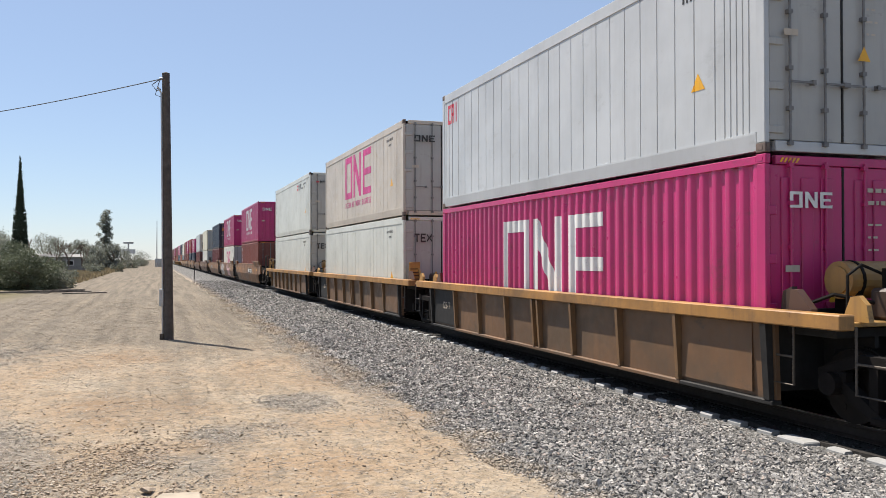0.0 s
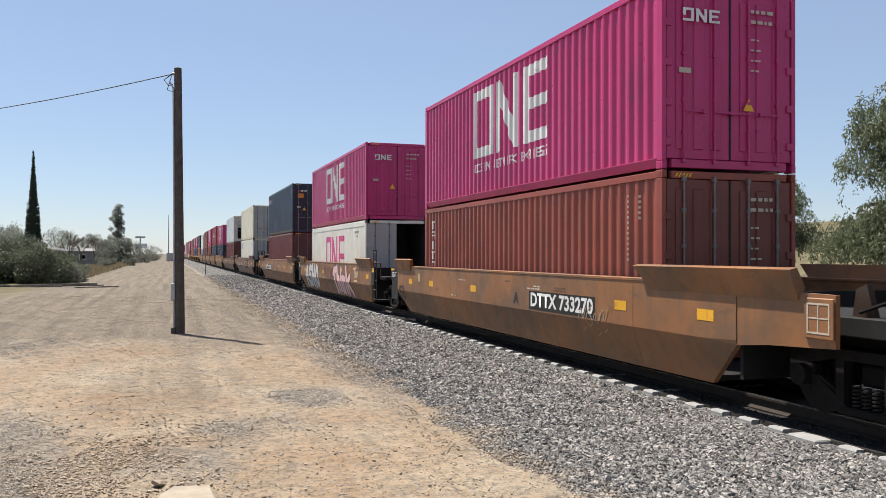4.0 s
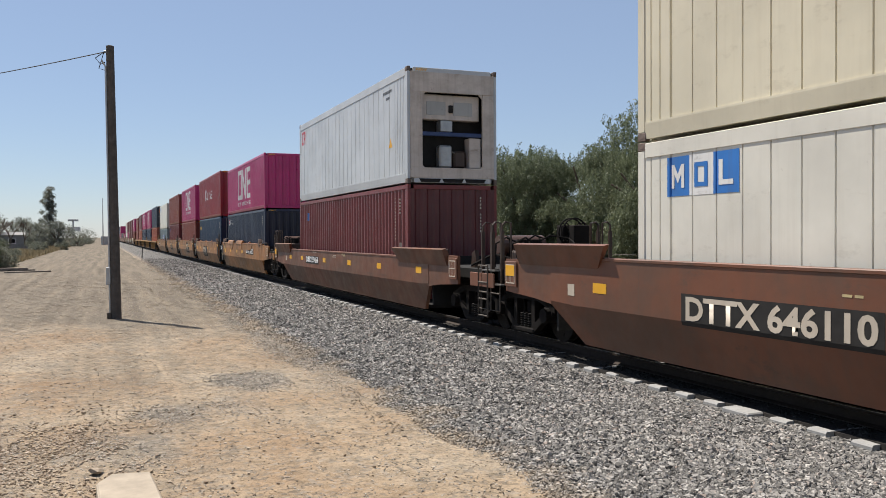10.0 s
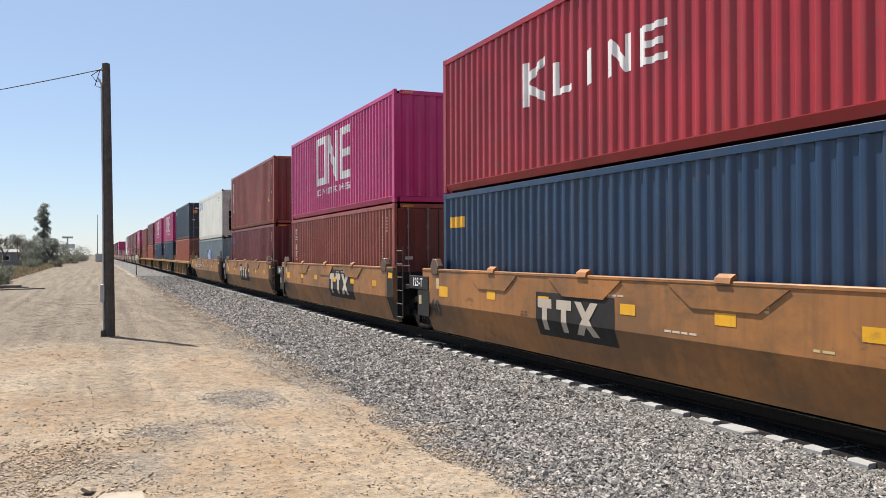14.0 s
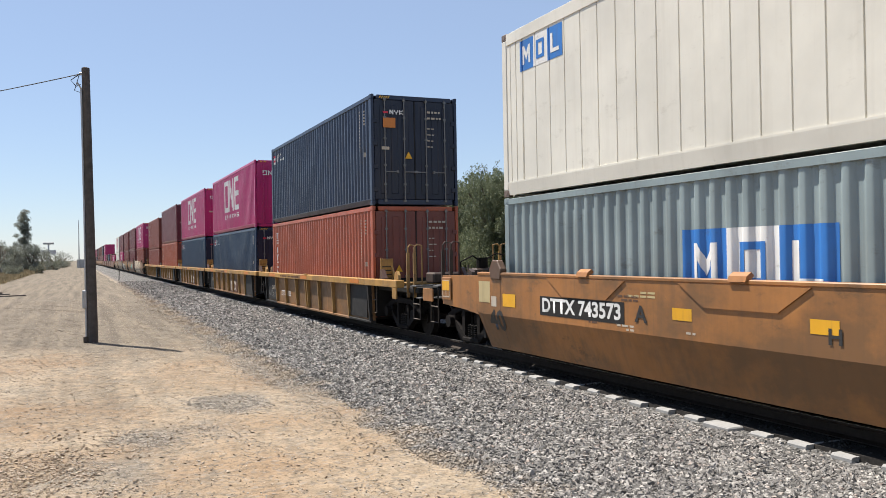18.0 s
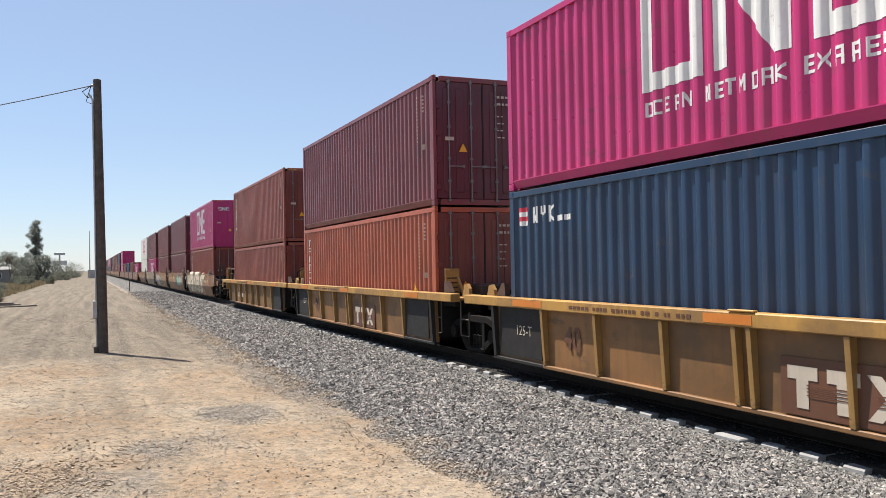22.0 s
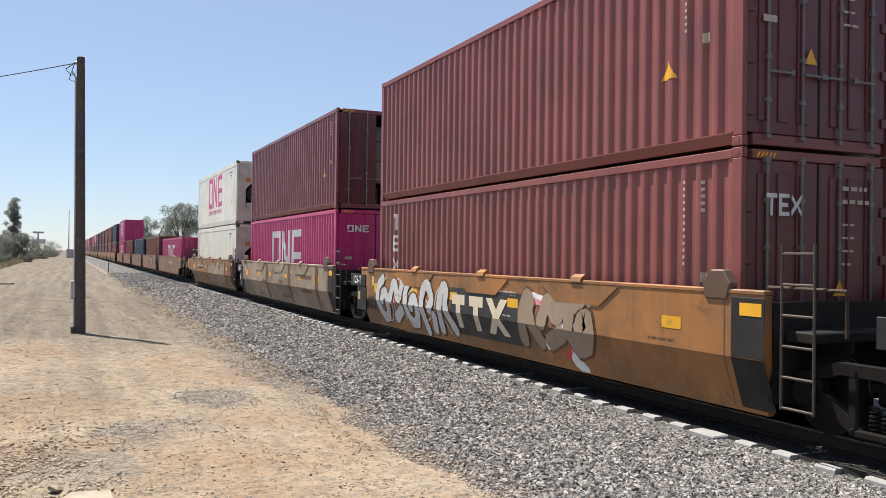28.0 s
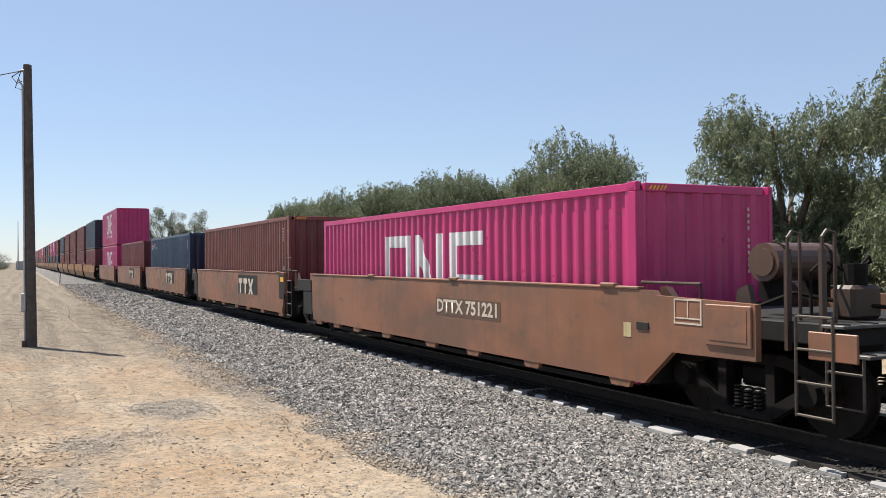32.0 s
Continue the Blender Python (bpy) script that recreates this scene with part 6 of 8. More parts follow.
# painted numbers, signs and graffiti on the cars
M_SILVER = paint("silver_spray", (0.58, 0.58, 0.57), 0.05, 0.4)
M_PINKSPRAY = paint("pale_pink_spray", (0.74, 0.47, 0.47), 0.05, 0.6)
M_TEALSPRAY = paint("teal_spray", (0.16, 0.42, 0.36), 0.1, 0.6)
M_DULLSPRAY = paint("dull_cream_spray", (0.30, 0.225, 0.155), 0.1, 0.6)
M_BROWNMARK = paint("dark_brown_marking", (0.13, 0.055, 0.03), 0.05, 0.6)
for i, words, y, z, size, back in ((3, "DTTX 733270", 2.95, 0.98, 0.43, M_DARKPLATE), (5, "DTTX 733270", 9.75, 0.95, 0.50, M_DARKPLATE), (6, "DTTX 646110", 9.4, 0.92, 0.48, M_DARKPLATE), (7, "DTTX 59454", 9.2, 1.04, 0.32, M_DARKPLATE), (8, "DTTX 743573", 2.75, 1.12, 0.34, M_DARKPLATE), (12, "DTTX 743573", 9.4, 1.02, 0.36, M_DARKPLATE), (22, "DTTX 744026", 9.3, 1.10, 0.33, M_DARKPLATE), (23, "DTTX 751221", 4.1, 1.02, 0.37, M_GUIDE), (18, "DTTX 744026", 2.4, 1.05, 0.3, None)):
    plate_text(CARS[i], words, y, z, size, M_FADED if i in (6, 18, 22, 23) else M_WHITE, back, 0.08)
for i, words, y, z, size in ((3, "A", 4.95, 0.98, 0.36), (5, "B", 7.5, 0.95, 0.4), (3, "53", 13.75, 0.70, 0.66), (5, "53", 13.75, 0.70, 0.66), (8, "B", 4.5, 0.98, 0.36), (8, "40", 12.08, 0.66, 0.58), (9, "40", 12.08, 0.66, 0.58), (10, "40", 12.08, 0.66, 0.58), (11, "40", 12.08, 0.66, 0.58), (12, "40", 12.08, 0.66, 0.58), (20, "40", 12.08, 0.66, 0.58), (11, "E", 9.28, 0.89, 0.3), (10, "D", 9.28, 0.89, 0.3), (12, "A", 7.9, 1.02, 0.36), (12, "H", 4.8, 0.98, 0.26), (22, "A", 7.9, 1.05, 0.32)):
    plate_text(CARS[i], words, y, z, size, M_BLACKMARK)
for i, y, z, s, mat, back in ((4, 6.0, 0.98, 1.0, M_BROWNMARK, None), (6, 3.0, 0.98, 0.88, M_DULLSPRAY, M_DARKPLATE), (9, 6.4, 0.86, 0.85, M_FADED, M_DARKPLATE), (10, 4.2, 0.95, 1.0, M_FADED, M_DARKPLATE), (11, 6.2, 0.95, 0.95, M_FADED, M_DARKPLATE), (19, 6.6, 0.98, 0.9, M_FADED, None), (20, 6.0, 0.80, 1.05, M_CREAMSPRAY, M_BLACKMARK), (24, 3.9, 0.98, 0.95, M_FADED, M_DARKPLATE), (25, 3.9, 0.98, 0.95, M_FADED, M_DARKPLATE), (26, 3.9, 0.98, 0.95, M_FADED, M_DARKPLATE)):
    ttx_mark(CARS[i], y, z, s, mat, back)
fat_word(CARS[4], THINK, 4.05, 1.42, 5.0, 0.18, 1.46, M_PINKSPRAY, M_BLACKMARK, 0.15)
fat_word(CARS[4], ASHO, 4.2, 8.75, 12.4, 0.18, 1.45, M_SILVER, M_BLACKMARK, 0.17, 0.04)
scrawl(CARS[4], 7.5, 8.6, 1.0, 1.4, M_BROWNMARK, 4, 41)
sprayed_lines(CARS[4], [[(0.9, 1.30), (0.45, 1.34)], [(0.7, 1.32), (0.66, 0.95)], [(0.5, 1.2), (0.3, 1.1), (0.42, 0.96), (0.58, 1.06), (0.5, 1.2)], [(0.2, 1.22), (0.1, 1.0)], [(0.75, 0.86), (0.3, 0.84)]], 0.035, M_CREAMSPRAY)
decal(CARS[18], "sprayed_ground", 2.9, 12.3, 0.2, 1.465, M_DULLSPRAY, "pale sprayed ground", 0.005)
fat_word(CARS[18], WISKOUSLO, 8.75, 3.7, 11.5, 0.19, 1.455, M_CREAMSPRAY, M_BLACKMARK, 0.155, 0.05)
decal(CARS[19], "sprayed_patch", 2.2, 4.6, 0.55, 1.45, M_TEALSPRAY, "teal sprayed patch", 0.006)
blobs(CARS[19], 0.6, 2.4, 0.5, 1.4, M_FADED, M_BROWNMARK, 2, 8)
blobs(CARS[20], 7.3, 11.7, 0.20, 1.44, M_SILVER, M_GUIDE, 5, 12, 0.13)
scrawl(CARS[20], 7.6, 11.4, 0.3, 1.35, M_WHITE, 5, 44)
sprayed_lines(CARS[20], [[(4.3, 1.2), (3.4, 1.1), (2.9, 0.7), (3.3, 0.35), (3.0, 0.2)], [(3.9, 0.5), (3.2, 0.85), (2.6, 1.3)]], 0.10, M_WHITE)
sprayed_lines(CARS[20], [[(4.2, 1.15), (3.4, 1.05), (3.0, 0.7), (3.4, 0.35)], [(3.8, 0.5), (3.2, 0.8), (2.7, 1.25)]], 0.05, M_REDMARK)
blobs(CARS[20], 2.6, 4.8, 0.35, 1.40, M_DULLSPRAY, M_BROWNMARK, 3, 15)
blobs(CARS[22], 1.5, 6.3, 0.18, 1.45, M_DULLSPRAY, M_BROWNMARK, 4, 23, 0.25)
sprayed_lines(CARS[22], [[(1.6, 1.3), (1.2, 0.5), (0.9, 0.4), (0.7, 0.8), (0.5, 1.3)], [(0.4, 1.2), (0.2, 0.5), (0.0, 0.4)], [(0.3, 1.0), (-0.3, 0.95)]], 0.03, M_BROWNMARK)
scrawl(CARS[6], 0.2, 1.6, 0.62, 1.40, M_FADED, 5, 25)
scrawl(CARS[6], -0.6, 0.0, 0.8, 1.3, M_DULLSPRAY, 2, 26)
scrawl(CARS[3], 1.2, 2.2, 0.5, 1.0, M_DULLSPRAY, 4, 27)
scrawl(CARS[18], 0.2, 1.8, 0.5, 1.35, M_FADED, 4, 28)
for y in (0.9, 4.27, 7.72):
    decal(CARS[21], "dark_band", y, y + 0.34, 0.2, 1.46, M_BROWNMARK, "", 0.005)
for y0, y1, z in ((5.43, 5.93, 0.82), (4.64, 5.75, 0.33), (1.7, 2.93, 0.62), (1.7, 3.06, 1.06), (8.08, 8.66, 0.74), (9.2, 9.5, 0.25)):
    decal(CARS[21], "dark_band", y0, y1, z, z + 0.11, M_BROWNMARK, "", 0.006)
for i in (13, 17):
    link_mesh("lettering", text_mesh("DTTX 41188", 0.27, M_WHITE), CARS[i], at=side_pose(-1.398, 9.25, 0.55))
for i in (14, 15, 16):
    for a, b, z0, z1 in ((5.1, 5.5, 0.60, 0.74), (5.22, 5.38, 0.30, 0.60), (4.58, 4.98, 0.60, 0.74), (4.70, 4.86, 0.30, 0.60)):
        part("sign_block", box(-1.400, -1.397, a, b, z0, z1), M_FADED, CARS[i])
    part("sign_block", prism(bmesh.new(), [(4.50, 0.30), (4.34, 0.30), (3.94, 0.74), (4.10, 0.74)], "x", -1.400, -1.397), M_FADED, CARS[i])
    part("sign_block", prism(bmesh.new(), [(4.10, 0.30), (3.94, 0.30), (4.34, 0.74), (4.50, 0.74)], "x", -1.402, -1.3985), M_FADED, CARS[i])
    bm = bmesh.new()
    for k in range(4):
        for a, b in ((4.06, 4.40), (4.62, 5.24)):
            bx(bm, -1.4048, -1.4028, a, b, 0.44 + 0.035 * k, 0.452 + 0.035 * k)
    part("sign_stripes", bm, M_BROWNMARK, CARS[i])["kind"] = "stuff"
    part("sign_panel", box(-1.394, -1.38, 3.82, 5.6, 0.22, 0.83), M_BROWNMARK, CARS[i])
bm = bmesh.new()
for k, pts in enumerate(([(12.2, 0.62), (12.1, 0.36), (12.0, 0.56), (11.9, 0.36), (11.8, 0.62)], [(11.7, 0.34), (11.68, 0.62), (11.5, 0.56), (11.66, 0.46), (11.5, 0.32)], [(11.42, 0.32), (11.32, 0.6), (11.2, 0.32)], [(11.1, 0.34), (11.08, 0.62), (10.92, 0.34), (10.88, 0.66)])):
    stroke_faces(bm, pts, 0.006, -1.4 - 0.0006 * k)
part("graffiti", bm, M_REEFERDOOR, CARS[13], "thin white scrawl")["kind"] = "stuff"
for i in (14, 15, 16):
    link_mesh("lettering", text_mesh("40", 0.5, M_BROWNMARK, 0.01), CARS[i], at=side_pose(-1.3885, 9.85, 0.66))
for i in (13, 14, 15, 16, 17):
    bm = bmesh.new()
    q = random.Random(i)
    y = 9.75
    while y > 7.0:
        w = q.uniform(0.04, 0.09)
        bx(bm, -1.505, -1.502, y - w, y, 1.155, 1.205)
        y -= w + (0.03 if q.random() < 0.8 else 0.12)
    part("sill_lettering", bm, M_BROWNMARK, CARS[i])["kind"] = "stuff"
    for y0, y1 in ((10.6, 11.6), (5.9, 6.7), (0.4, 1.2)):
        part("reflector", box(-1.505, -1.5015, y0, y1, 1.13, 1.24), M_ORANGE, CARS[i], "orange reflector strip")
    part("sill_joint", box(-1.51, -1.44, 5.86, 6.28, 1.275, 1.30, bevel=0.008), CAR_PAINT["sill_yellow"], CARS[i])

# the far rest of the train: stacks that stay small
FAR = [("navy", "maroon"), ("brown", "maroon"), ("brown", "maroon"), ("brown", "brown"), ("navy", "maroon"), ("darkred", "navy"), ("pink", "darkred"), ("pink", "navy"), ("brown", "teal"), ("navy", "darkred"), ("darkred", "maroon"), ("pink", "maroon"), ("red", "maroon"), ("pink", "darkred"), ("brown", "blue"), ("red", "darkred"), ("darkred", "navy"), ("pink", "maroon")]
u = 497.3
for i, (top, low) in enumerate(FAR):
    well_car(u, "ochre" if i % 10 < 5 else "tan", "smooth", False, i % 5 == 0, i % 5 == 4, 15.7, lite=True)
    container(u, BASE, D, low, 2.9, "front", "", 0, True, "white", 900 + i)
    container(u, BASE + 2.918, D, top, 2.9, "front", "one" if top == "pink" else "", 0, True, "white", 950 + i)
    u += 20.4 if i % 5 == 4 else 15.7

# ---- ground, road, ballast, track ----
GZ = -0.18


def lines(dense, lo, hi):
    """Grid lines: dense stretches given as (from, to, step), growing steps outside."""
    out = []
    for a, b, s in dense:
        out += list(np.arange(a, b, s))
    out.append(dense[-1][1])
    s, v = dense[-1][2], dense[-1][1]
    while v < hi:
        s *= 1.25
        v += s
        out.append(v)
    s, v = dense[0][2], dense[0][0]
    while v > lo:
        s *= 1.25
        v -= s
        out.append(v)
    return np.array(sorted(out))


def ground_z(x, y):
    """Level ground that dips under the track."""
    k = np.clip((x - 4.2) / 0.9, 0, 1) * np.clip((15.5 - x) / 1.2, 0, 1)
    return GZ - 0.22 * k


def wave(x, y, seed=0.0):
    return np.sin(x * 1.7 + seed) * np.cos(y * 1.3 + seed * 2) + 0.5 * np.sin(x * 3.9 + y * 2.3 + seed) + 0.35 * np.sin(x * 7.1 - y * 5.7 + seed * 3)


gx, gy = lines([(-12.0, -3.0, 0.4), (-3.0, 4.4, 0.14), (4.4, 16.0, 0.8)], -1800, 1800), lines([(2.0, 26.0, 0.16), (26.0, 60.0, 0.6)], -300, 3400)
X, Y = np.meshgrid(gx, gy)
Z = ground_z(X, Y) + np.where((X < 4) & (Y < 60) & (Y > 0), 0.012 * wave(X, Y), 0)
# a low rise beyond the trees on the far side of the track, with a road on top
Z = Z + 5.2 * np.clip((X - 46) / 10, 0, 1) * np.clip((300 - X) / 40, 0, 1)


def ell(cx, cy, rx, ry, turn=0.0):
    a = math.radians(turn)
    p, q = (X - cx) * math.cos(a) + (Y - cy) * math.sin(a), -(X - cx) * math.sin(a) + (Y - cy) * math.cos(a)
    return np.exp(-((p / rx) ** 2 + (q / ry) ** 2) ** 1.5)


# red: loose grey gravel; green: packed grey road surface; blue: dry grass
loose = np.maximum.reduce([np.minimum(1.0, 1.7 * ell(-2.45, 9.0, 1.35, 3.0, 8)), ell(-4.0, 20.5, 2.2, 3.2) * 0.55, ell(1.95, 12.1, 0.58, 0.85) * 1.0, ell(0.75, 10.1, 0.5, 0.7) * 0.62, ell(1.5, 10.4, 0.45, 0.8) * 0.42, ell(0.25, 8.7, 0.7, 1.1) * 0.42, ell(-3.5, 13.0, 1.0, 1.2) * 0.7, np.clip(1 - np.abs(X - 3.1) / 0.7, 0, 1) * 0.8 * np.clip((Y - 7) / 8, 0.1, 1)])
road = np.clip((Y - 14 - 0.9 * np.abs(X - 0.6)) / 9, 0, 1) * np.clip((X + 9.5 + 0.012 * Y) / 2.0, 0, 1) * np.clip((4.9 - X) / 1.0, 0, 1)
road = np.maximum(road * 0.85, np.clip((Y - 17) / 8, 0, 1) * np.exp(-((X - 1.6) / 1.3) ** 2) * 0.9)
road = np.maximum(road, 0.35 * np.exp(-((X - 0.3) / 1.6) ** 2 - ((Y - 14) / 4) ** 2)) * (1 - 0.75 * ell(-0.9, 18.9, 1.1, 2.4))
dry = np.clip((-X - 6.4 - 0.02 * np.maximum(Y - 60, 0)) / 1.5, 0, 1) * np.clip((Y - 30) / 20, 0, 1)
dry = np.maximum(dry, np.clip((X - 15) / 3, 0, 1))
nx, ny = len(gx), len(gy)
verts = np.stack([X.ravel(), Y.ravel(), Z.ravel()], -1)
idx = np.arange(nx * ny).reshape(ny, nx)
faces = np.stack([idx[:-1, :-1].ravel(), idx[:-1, 1:].ravel(), idx[1:, 1:].ravel(), idx[1:, :-1].ravel()], -1)
gme = raw("ground", verts.tolist(), faces.tolist(), M_GROUND)
attr = gme.attributes.new("cover", "FLOAT_COLOR", "POINT")
attr.data.foreach_set("color", np.stack([loose.ravel(), road.ravel(), dry.ravel(), np.ones(nx * ny)], -1).astype(np.float32).ravel())
gme.shade_smooth()
ground = tagged(link_mesh("ground", gme), "dry tan dirt ground with patches of loose grey gravel", "ground", kind="structure")


def ballast_edge(y):
    return 3.0 - 0.18 * np.clip((y - 11) / 8, 0, 1) + 0.05 * np.sin(y * 0.6 + 0.4) + 0.05 * np.sin(y * 1.3) + 0.04 * np.sin(y * 2.9 + 1) + 0.03 * np.sin(y * 6.1)


def ballast_top(x, y):
    e = ballast_edge(y)
    rise = np.clip((x - e) / 0.5, 0, 1)
    return GZ - 0.03 + 0.055 * rise - 0.075 * np.clip((x - 5.2) / 1.5, 0, 1) + 0.012 * wave(x * 1.6, y * 1.6, 2.0) * rise


bxs = np.concatenate([np.arange(0, 1.0, 0.1), np.arange(1.0, 4.0, 0.16), [4.4, 5.2, 6.0, 7.0, 9.0, 10.6]])
bys = np.concatenate([np.arange(-20, 2, 1.0), np.arange(2, 30, 0.16), np.arange(30, 80, 0.8), np.geomspace(80, 1600, 50)])
BY, BX = np.meshgrid(bys, bxs, indexing="ij")
BX = BX + ballast_edge(BY)
BZ = ballast_top(BX, BY)
BZ[:, -1] = -0.42
BZ[:, 0] = GZ - 0.06
idx = np.arange(BX.size).reshape(BX.shape)
bf = np.stack([idx[:-1, :-1].ravel(), idx[:-1, 1:].ravel(), idx[1:, 1:].ravel(), idx[1:, :-1].ravel()], -1)
ballast = tagged(link_mesh("ballast_bed", raw("ballast_bed", np.stack([BX.ravel(), BY.ravel(), BZ.ravel()], -1).tolist(), bf.tolist(), M_BALLAST)), "grey crushed-rock ballast bed along the track", "ballast", kind="structure")


def rocks(name, pts, sizes, mat, flat=0.7, seed=1, coarse=False):
    """Many small broken stones in one mesh."""
    rng = np.random.default_rng(seed)
    if coarse:
        base = np.array([(1, 0, 0), (-1, 0, 0), (0, 1, 0), (0, -1, 0), (0, 0, 1), (0, 0, -1)], float)
        tri = np.array([(0, 2, 4), (2, 1, 4), (1, 3, 4), (3, 0, 4), (2, 0, 5), (1, 2, 5), (3, 1, 5), (0, 3, 5)])
    else:
        bm = bmesh.new()
        bmesh.ops.create_icosphere(bm, subdivisions=1, radius=1.0)
        base = np.array([v.co[:] for v in bm.verts])
        tri = np.array([[v.index for v in f.verts] for f in bm.faces])
        bm.free()
    nb = len(base)
    shapes = [base * rng.uniform(0.62, 1.25, (nb, 1)) for _ in range(12)]
    n = len(pts)
    pick = rng.integers(0, 12, n)
    q = rng.normal(size=(n, 4))
    q /= np.linalg.norm(q, axis=1, keepdims=True)
    w, x, y, z = q.T
    rot = np.stack([1 - 2 * (y * y + z * z), 2 * (x * y - z * w), 2 * (x * z + y * w), 2 * (x * y + z * w), 1 - 2 * (x * x + z * z), 2 * (y * z - x * w), 2 * (x * z - y * w), 2 * (y * z + x * w), 1 - 2 * (x * x + y * y)], -1).reshape(n, 3, 3)
    v = np.array(shapes)[pick] * rng.uniform(0.5, 1.35, (n, 1, 3))
    v = np.einsum("nij,nkj->nki", rot, v) * sizes[:, None, None]
    v[:, :, 2] *= flat
    v = (v + pts[:, None, :]).reshape(-1, 3)
    f = (tri[None] + nb * np.arange(n)[:, None, None]).reshape(-1, 3)
    me = bpy.data.meshes.new(name)
    me.vertices.add(len(v))
    me.vertices.foreach_set("co", v.astype(np.float32).ravel())
    me.loops.add(f.size)
    me.loops.foreach_set("vertex_index", f.astype(np.int32).ravel())
    me.polygons.add(len(f))
    me.polygons.foreach_set("loop_start", np.arange(0, f.size, 3, dtype=np.int32))
    me.update()
    me.validate()
    me.shade_flat()
    me.materials.append(mat)
    return link_mesh(name, me)


rng = np.random.default_rng(4)


def scatter(n, x0, x1, y0, y1):
    return rng.uniform(x0, x1, n), rng.uniform(y0, y1, n)


xs = rng.uniform(1.9, 7.05, 140000)
ys = (4.5 ** -0.2 + rng.uniform(0, 1, 140000) * (85 ** -0.2 - 4.5 ** -0.2)) ** -5
keep = (xs > ballast_edge(ys) + np.where(rng.uniform(0, 1, len(xs)) < 0.012, -np.abs(rng.normal(0, 0.4, len(xs))), rng.normal(0, 0.14, len(xs)) + np.clip((ys - 10) / 10, 0, 1) * rng.exponential(0.16, len(xs))))
keep &= rng.uniform(0, 1, len(xs)) < np.clip((85 - ys) / 55, 0, 1)
keep &= ~((xs > 6.82) & (np.abs(((ys - 2.19) / 0.559) % 1 - 0.5) > 0.22))
xs, ys = xs[keep], ys[keep]
sz = rng.uniform(0.013, 0.032, len(xs)) * (0.95 + 1.1 * np.clip((ys - 9) / 30, 0, 1)) * np.clip(0.5 + 0.6 * (xs - ballast_edge(ys)), 0.45, 1.0)
pts = np.stack([xs, ys, np.where(xs > ballast_edge(ys), ballast_top(xs, ys), GZ) + sz * 0.35 - 0.018 * np.clip((xs - 6.5) / 0.3, 0, 1)], -1)
near = ys < 13
tagged(rocks("distant_ballast_stones", pts[~near], sz[~near] * 1.15, M_ROCK, 0.8, 2, True), "grey ballast stones farther along the track", "ballast stones", kind="stuff")
tagged(rocks("ballast_stones", pts[near], sz[near] * 1.2, M_ROCK, 0.8, 1, True), "loose angular grey ballast stones heaped beside the ties", "ballast stones", kind="stuff")

# stones between the rails, their colour darkened as shade under the train
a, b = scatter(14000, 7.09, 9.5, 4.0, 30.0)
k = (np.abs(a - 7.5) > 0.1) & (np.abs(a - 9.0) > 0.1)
tagged(rocks("shaded_ballast_stones", np.stack([a[k], b[k], np.full(k.sum(), -0.18)], -1), rng.uniform(0.015, 0.034, k.sum()), M_SHADESTONE, 0.8, 6, True), "ballast stones between the rails, darkened to look shaded", "ballast stones", kind="stuff")

# pebbles on the dirt, thicker on the gravel patches
xs, ys = (lambda k: (rng.uniform(-6.5, 3.6, k), 5.0 + 50.0 * rng.uniform(0, 1, k) ** 2.4))(480000)
iy, ix = np.clip(np.searchsorted(gy, ys), 0, ny - 1), np.clip(np.searchsorted(gx, xs), 0, nx - 1)
patch = np.clip(0.5 + 0.6 * wave(xs * 0.5, ys * 0.5, 5.0), 0, 1)
dens = (0.04 + 0.10 * patch ** 2) + 0.25 * np.clip(loose[iy, ix] * (0.6 + 0.8 * patch), 0, 1) ** 1.6 + 0.12 * road[iy, ix]
keep = rng.uniform(0, 1, len(xs)) < dens * np.clip((52 - ys) / 22, 0, 1)
xs, ys = xs[keep], ys[keep]
sz = rng.uniform(0.004, 0.0105, len(xs)) * (1 + np.clip((ys - 10) / 22, 0, 1.6)) * np.where(rng.uniform(0, 1, len(xs)) < 0.03, 1.7, 1.0)
tagged(rocks("pebbles", np.stack([xs, ys, np.full(len(xs), GZ) + sz * 0.3 + 0.012 * wave(xs, ys)], -1), sz, M_PEBBLE, 0.5, seed=3, coarse=True), "small grey and tan pebbles strewn over dirt", "pebbles", kind="stuff")

# small grey gravel that has strayed onto the dirt in patches
xs, ys = (lambda k: (rng.uniform(-5.5, 3.3, k), 5.5 + 26.0 * rng.uniform(0, 1, k) ** 1.8))(420000)
iy, ix = np.clip(np.searchsorted(gy, ys), 0, ny - 1), np.clip(np.searchsorted(gx, xs), 0, nx - 1)
ragged = np.clip(0.75 + 0.45 * wave(xs * 1.9, ys * 1.1, 3.0), 0, 1.3)
keep = rng.uniform(0, 1, len(xs)) < np.clip(np.maximum(loose[iy, ix] * ragged - 0.12, 0.015 + 0.05 * (ragged > 1.0)), 0, 1) * np.clip((32 - ys) / 14, 0, 1) * 0.9
xs, ys = xs[keep], ys[keep]
sz = rng.uniform(0.006, 0.014, len(xs)) * (1 + 0.6 * np.clip((ys - 10) / 15, 0, 1))
tagged(rocks("stray_gravel", np.stack([xs, ys, np.full(len(xs), GZ) + sz * 0.35 + 0.012 * wave(xs, ys)], -1), sz, M_ROCKGREY, 0.55, 13, True), "small grey gravel strewn in patches over dirt", "gravel", kind="stuff")

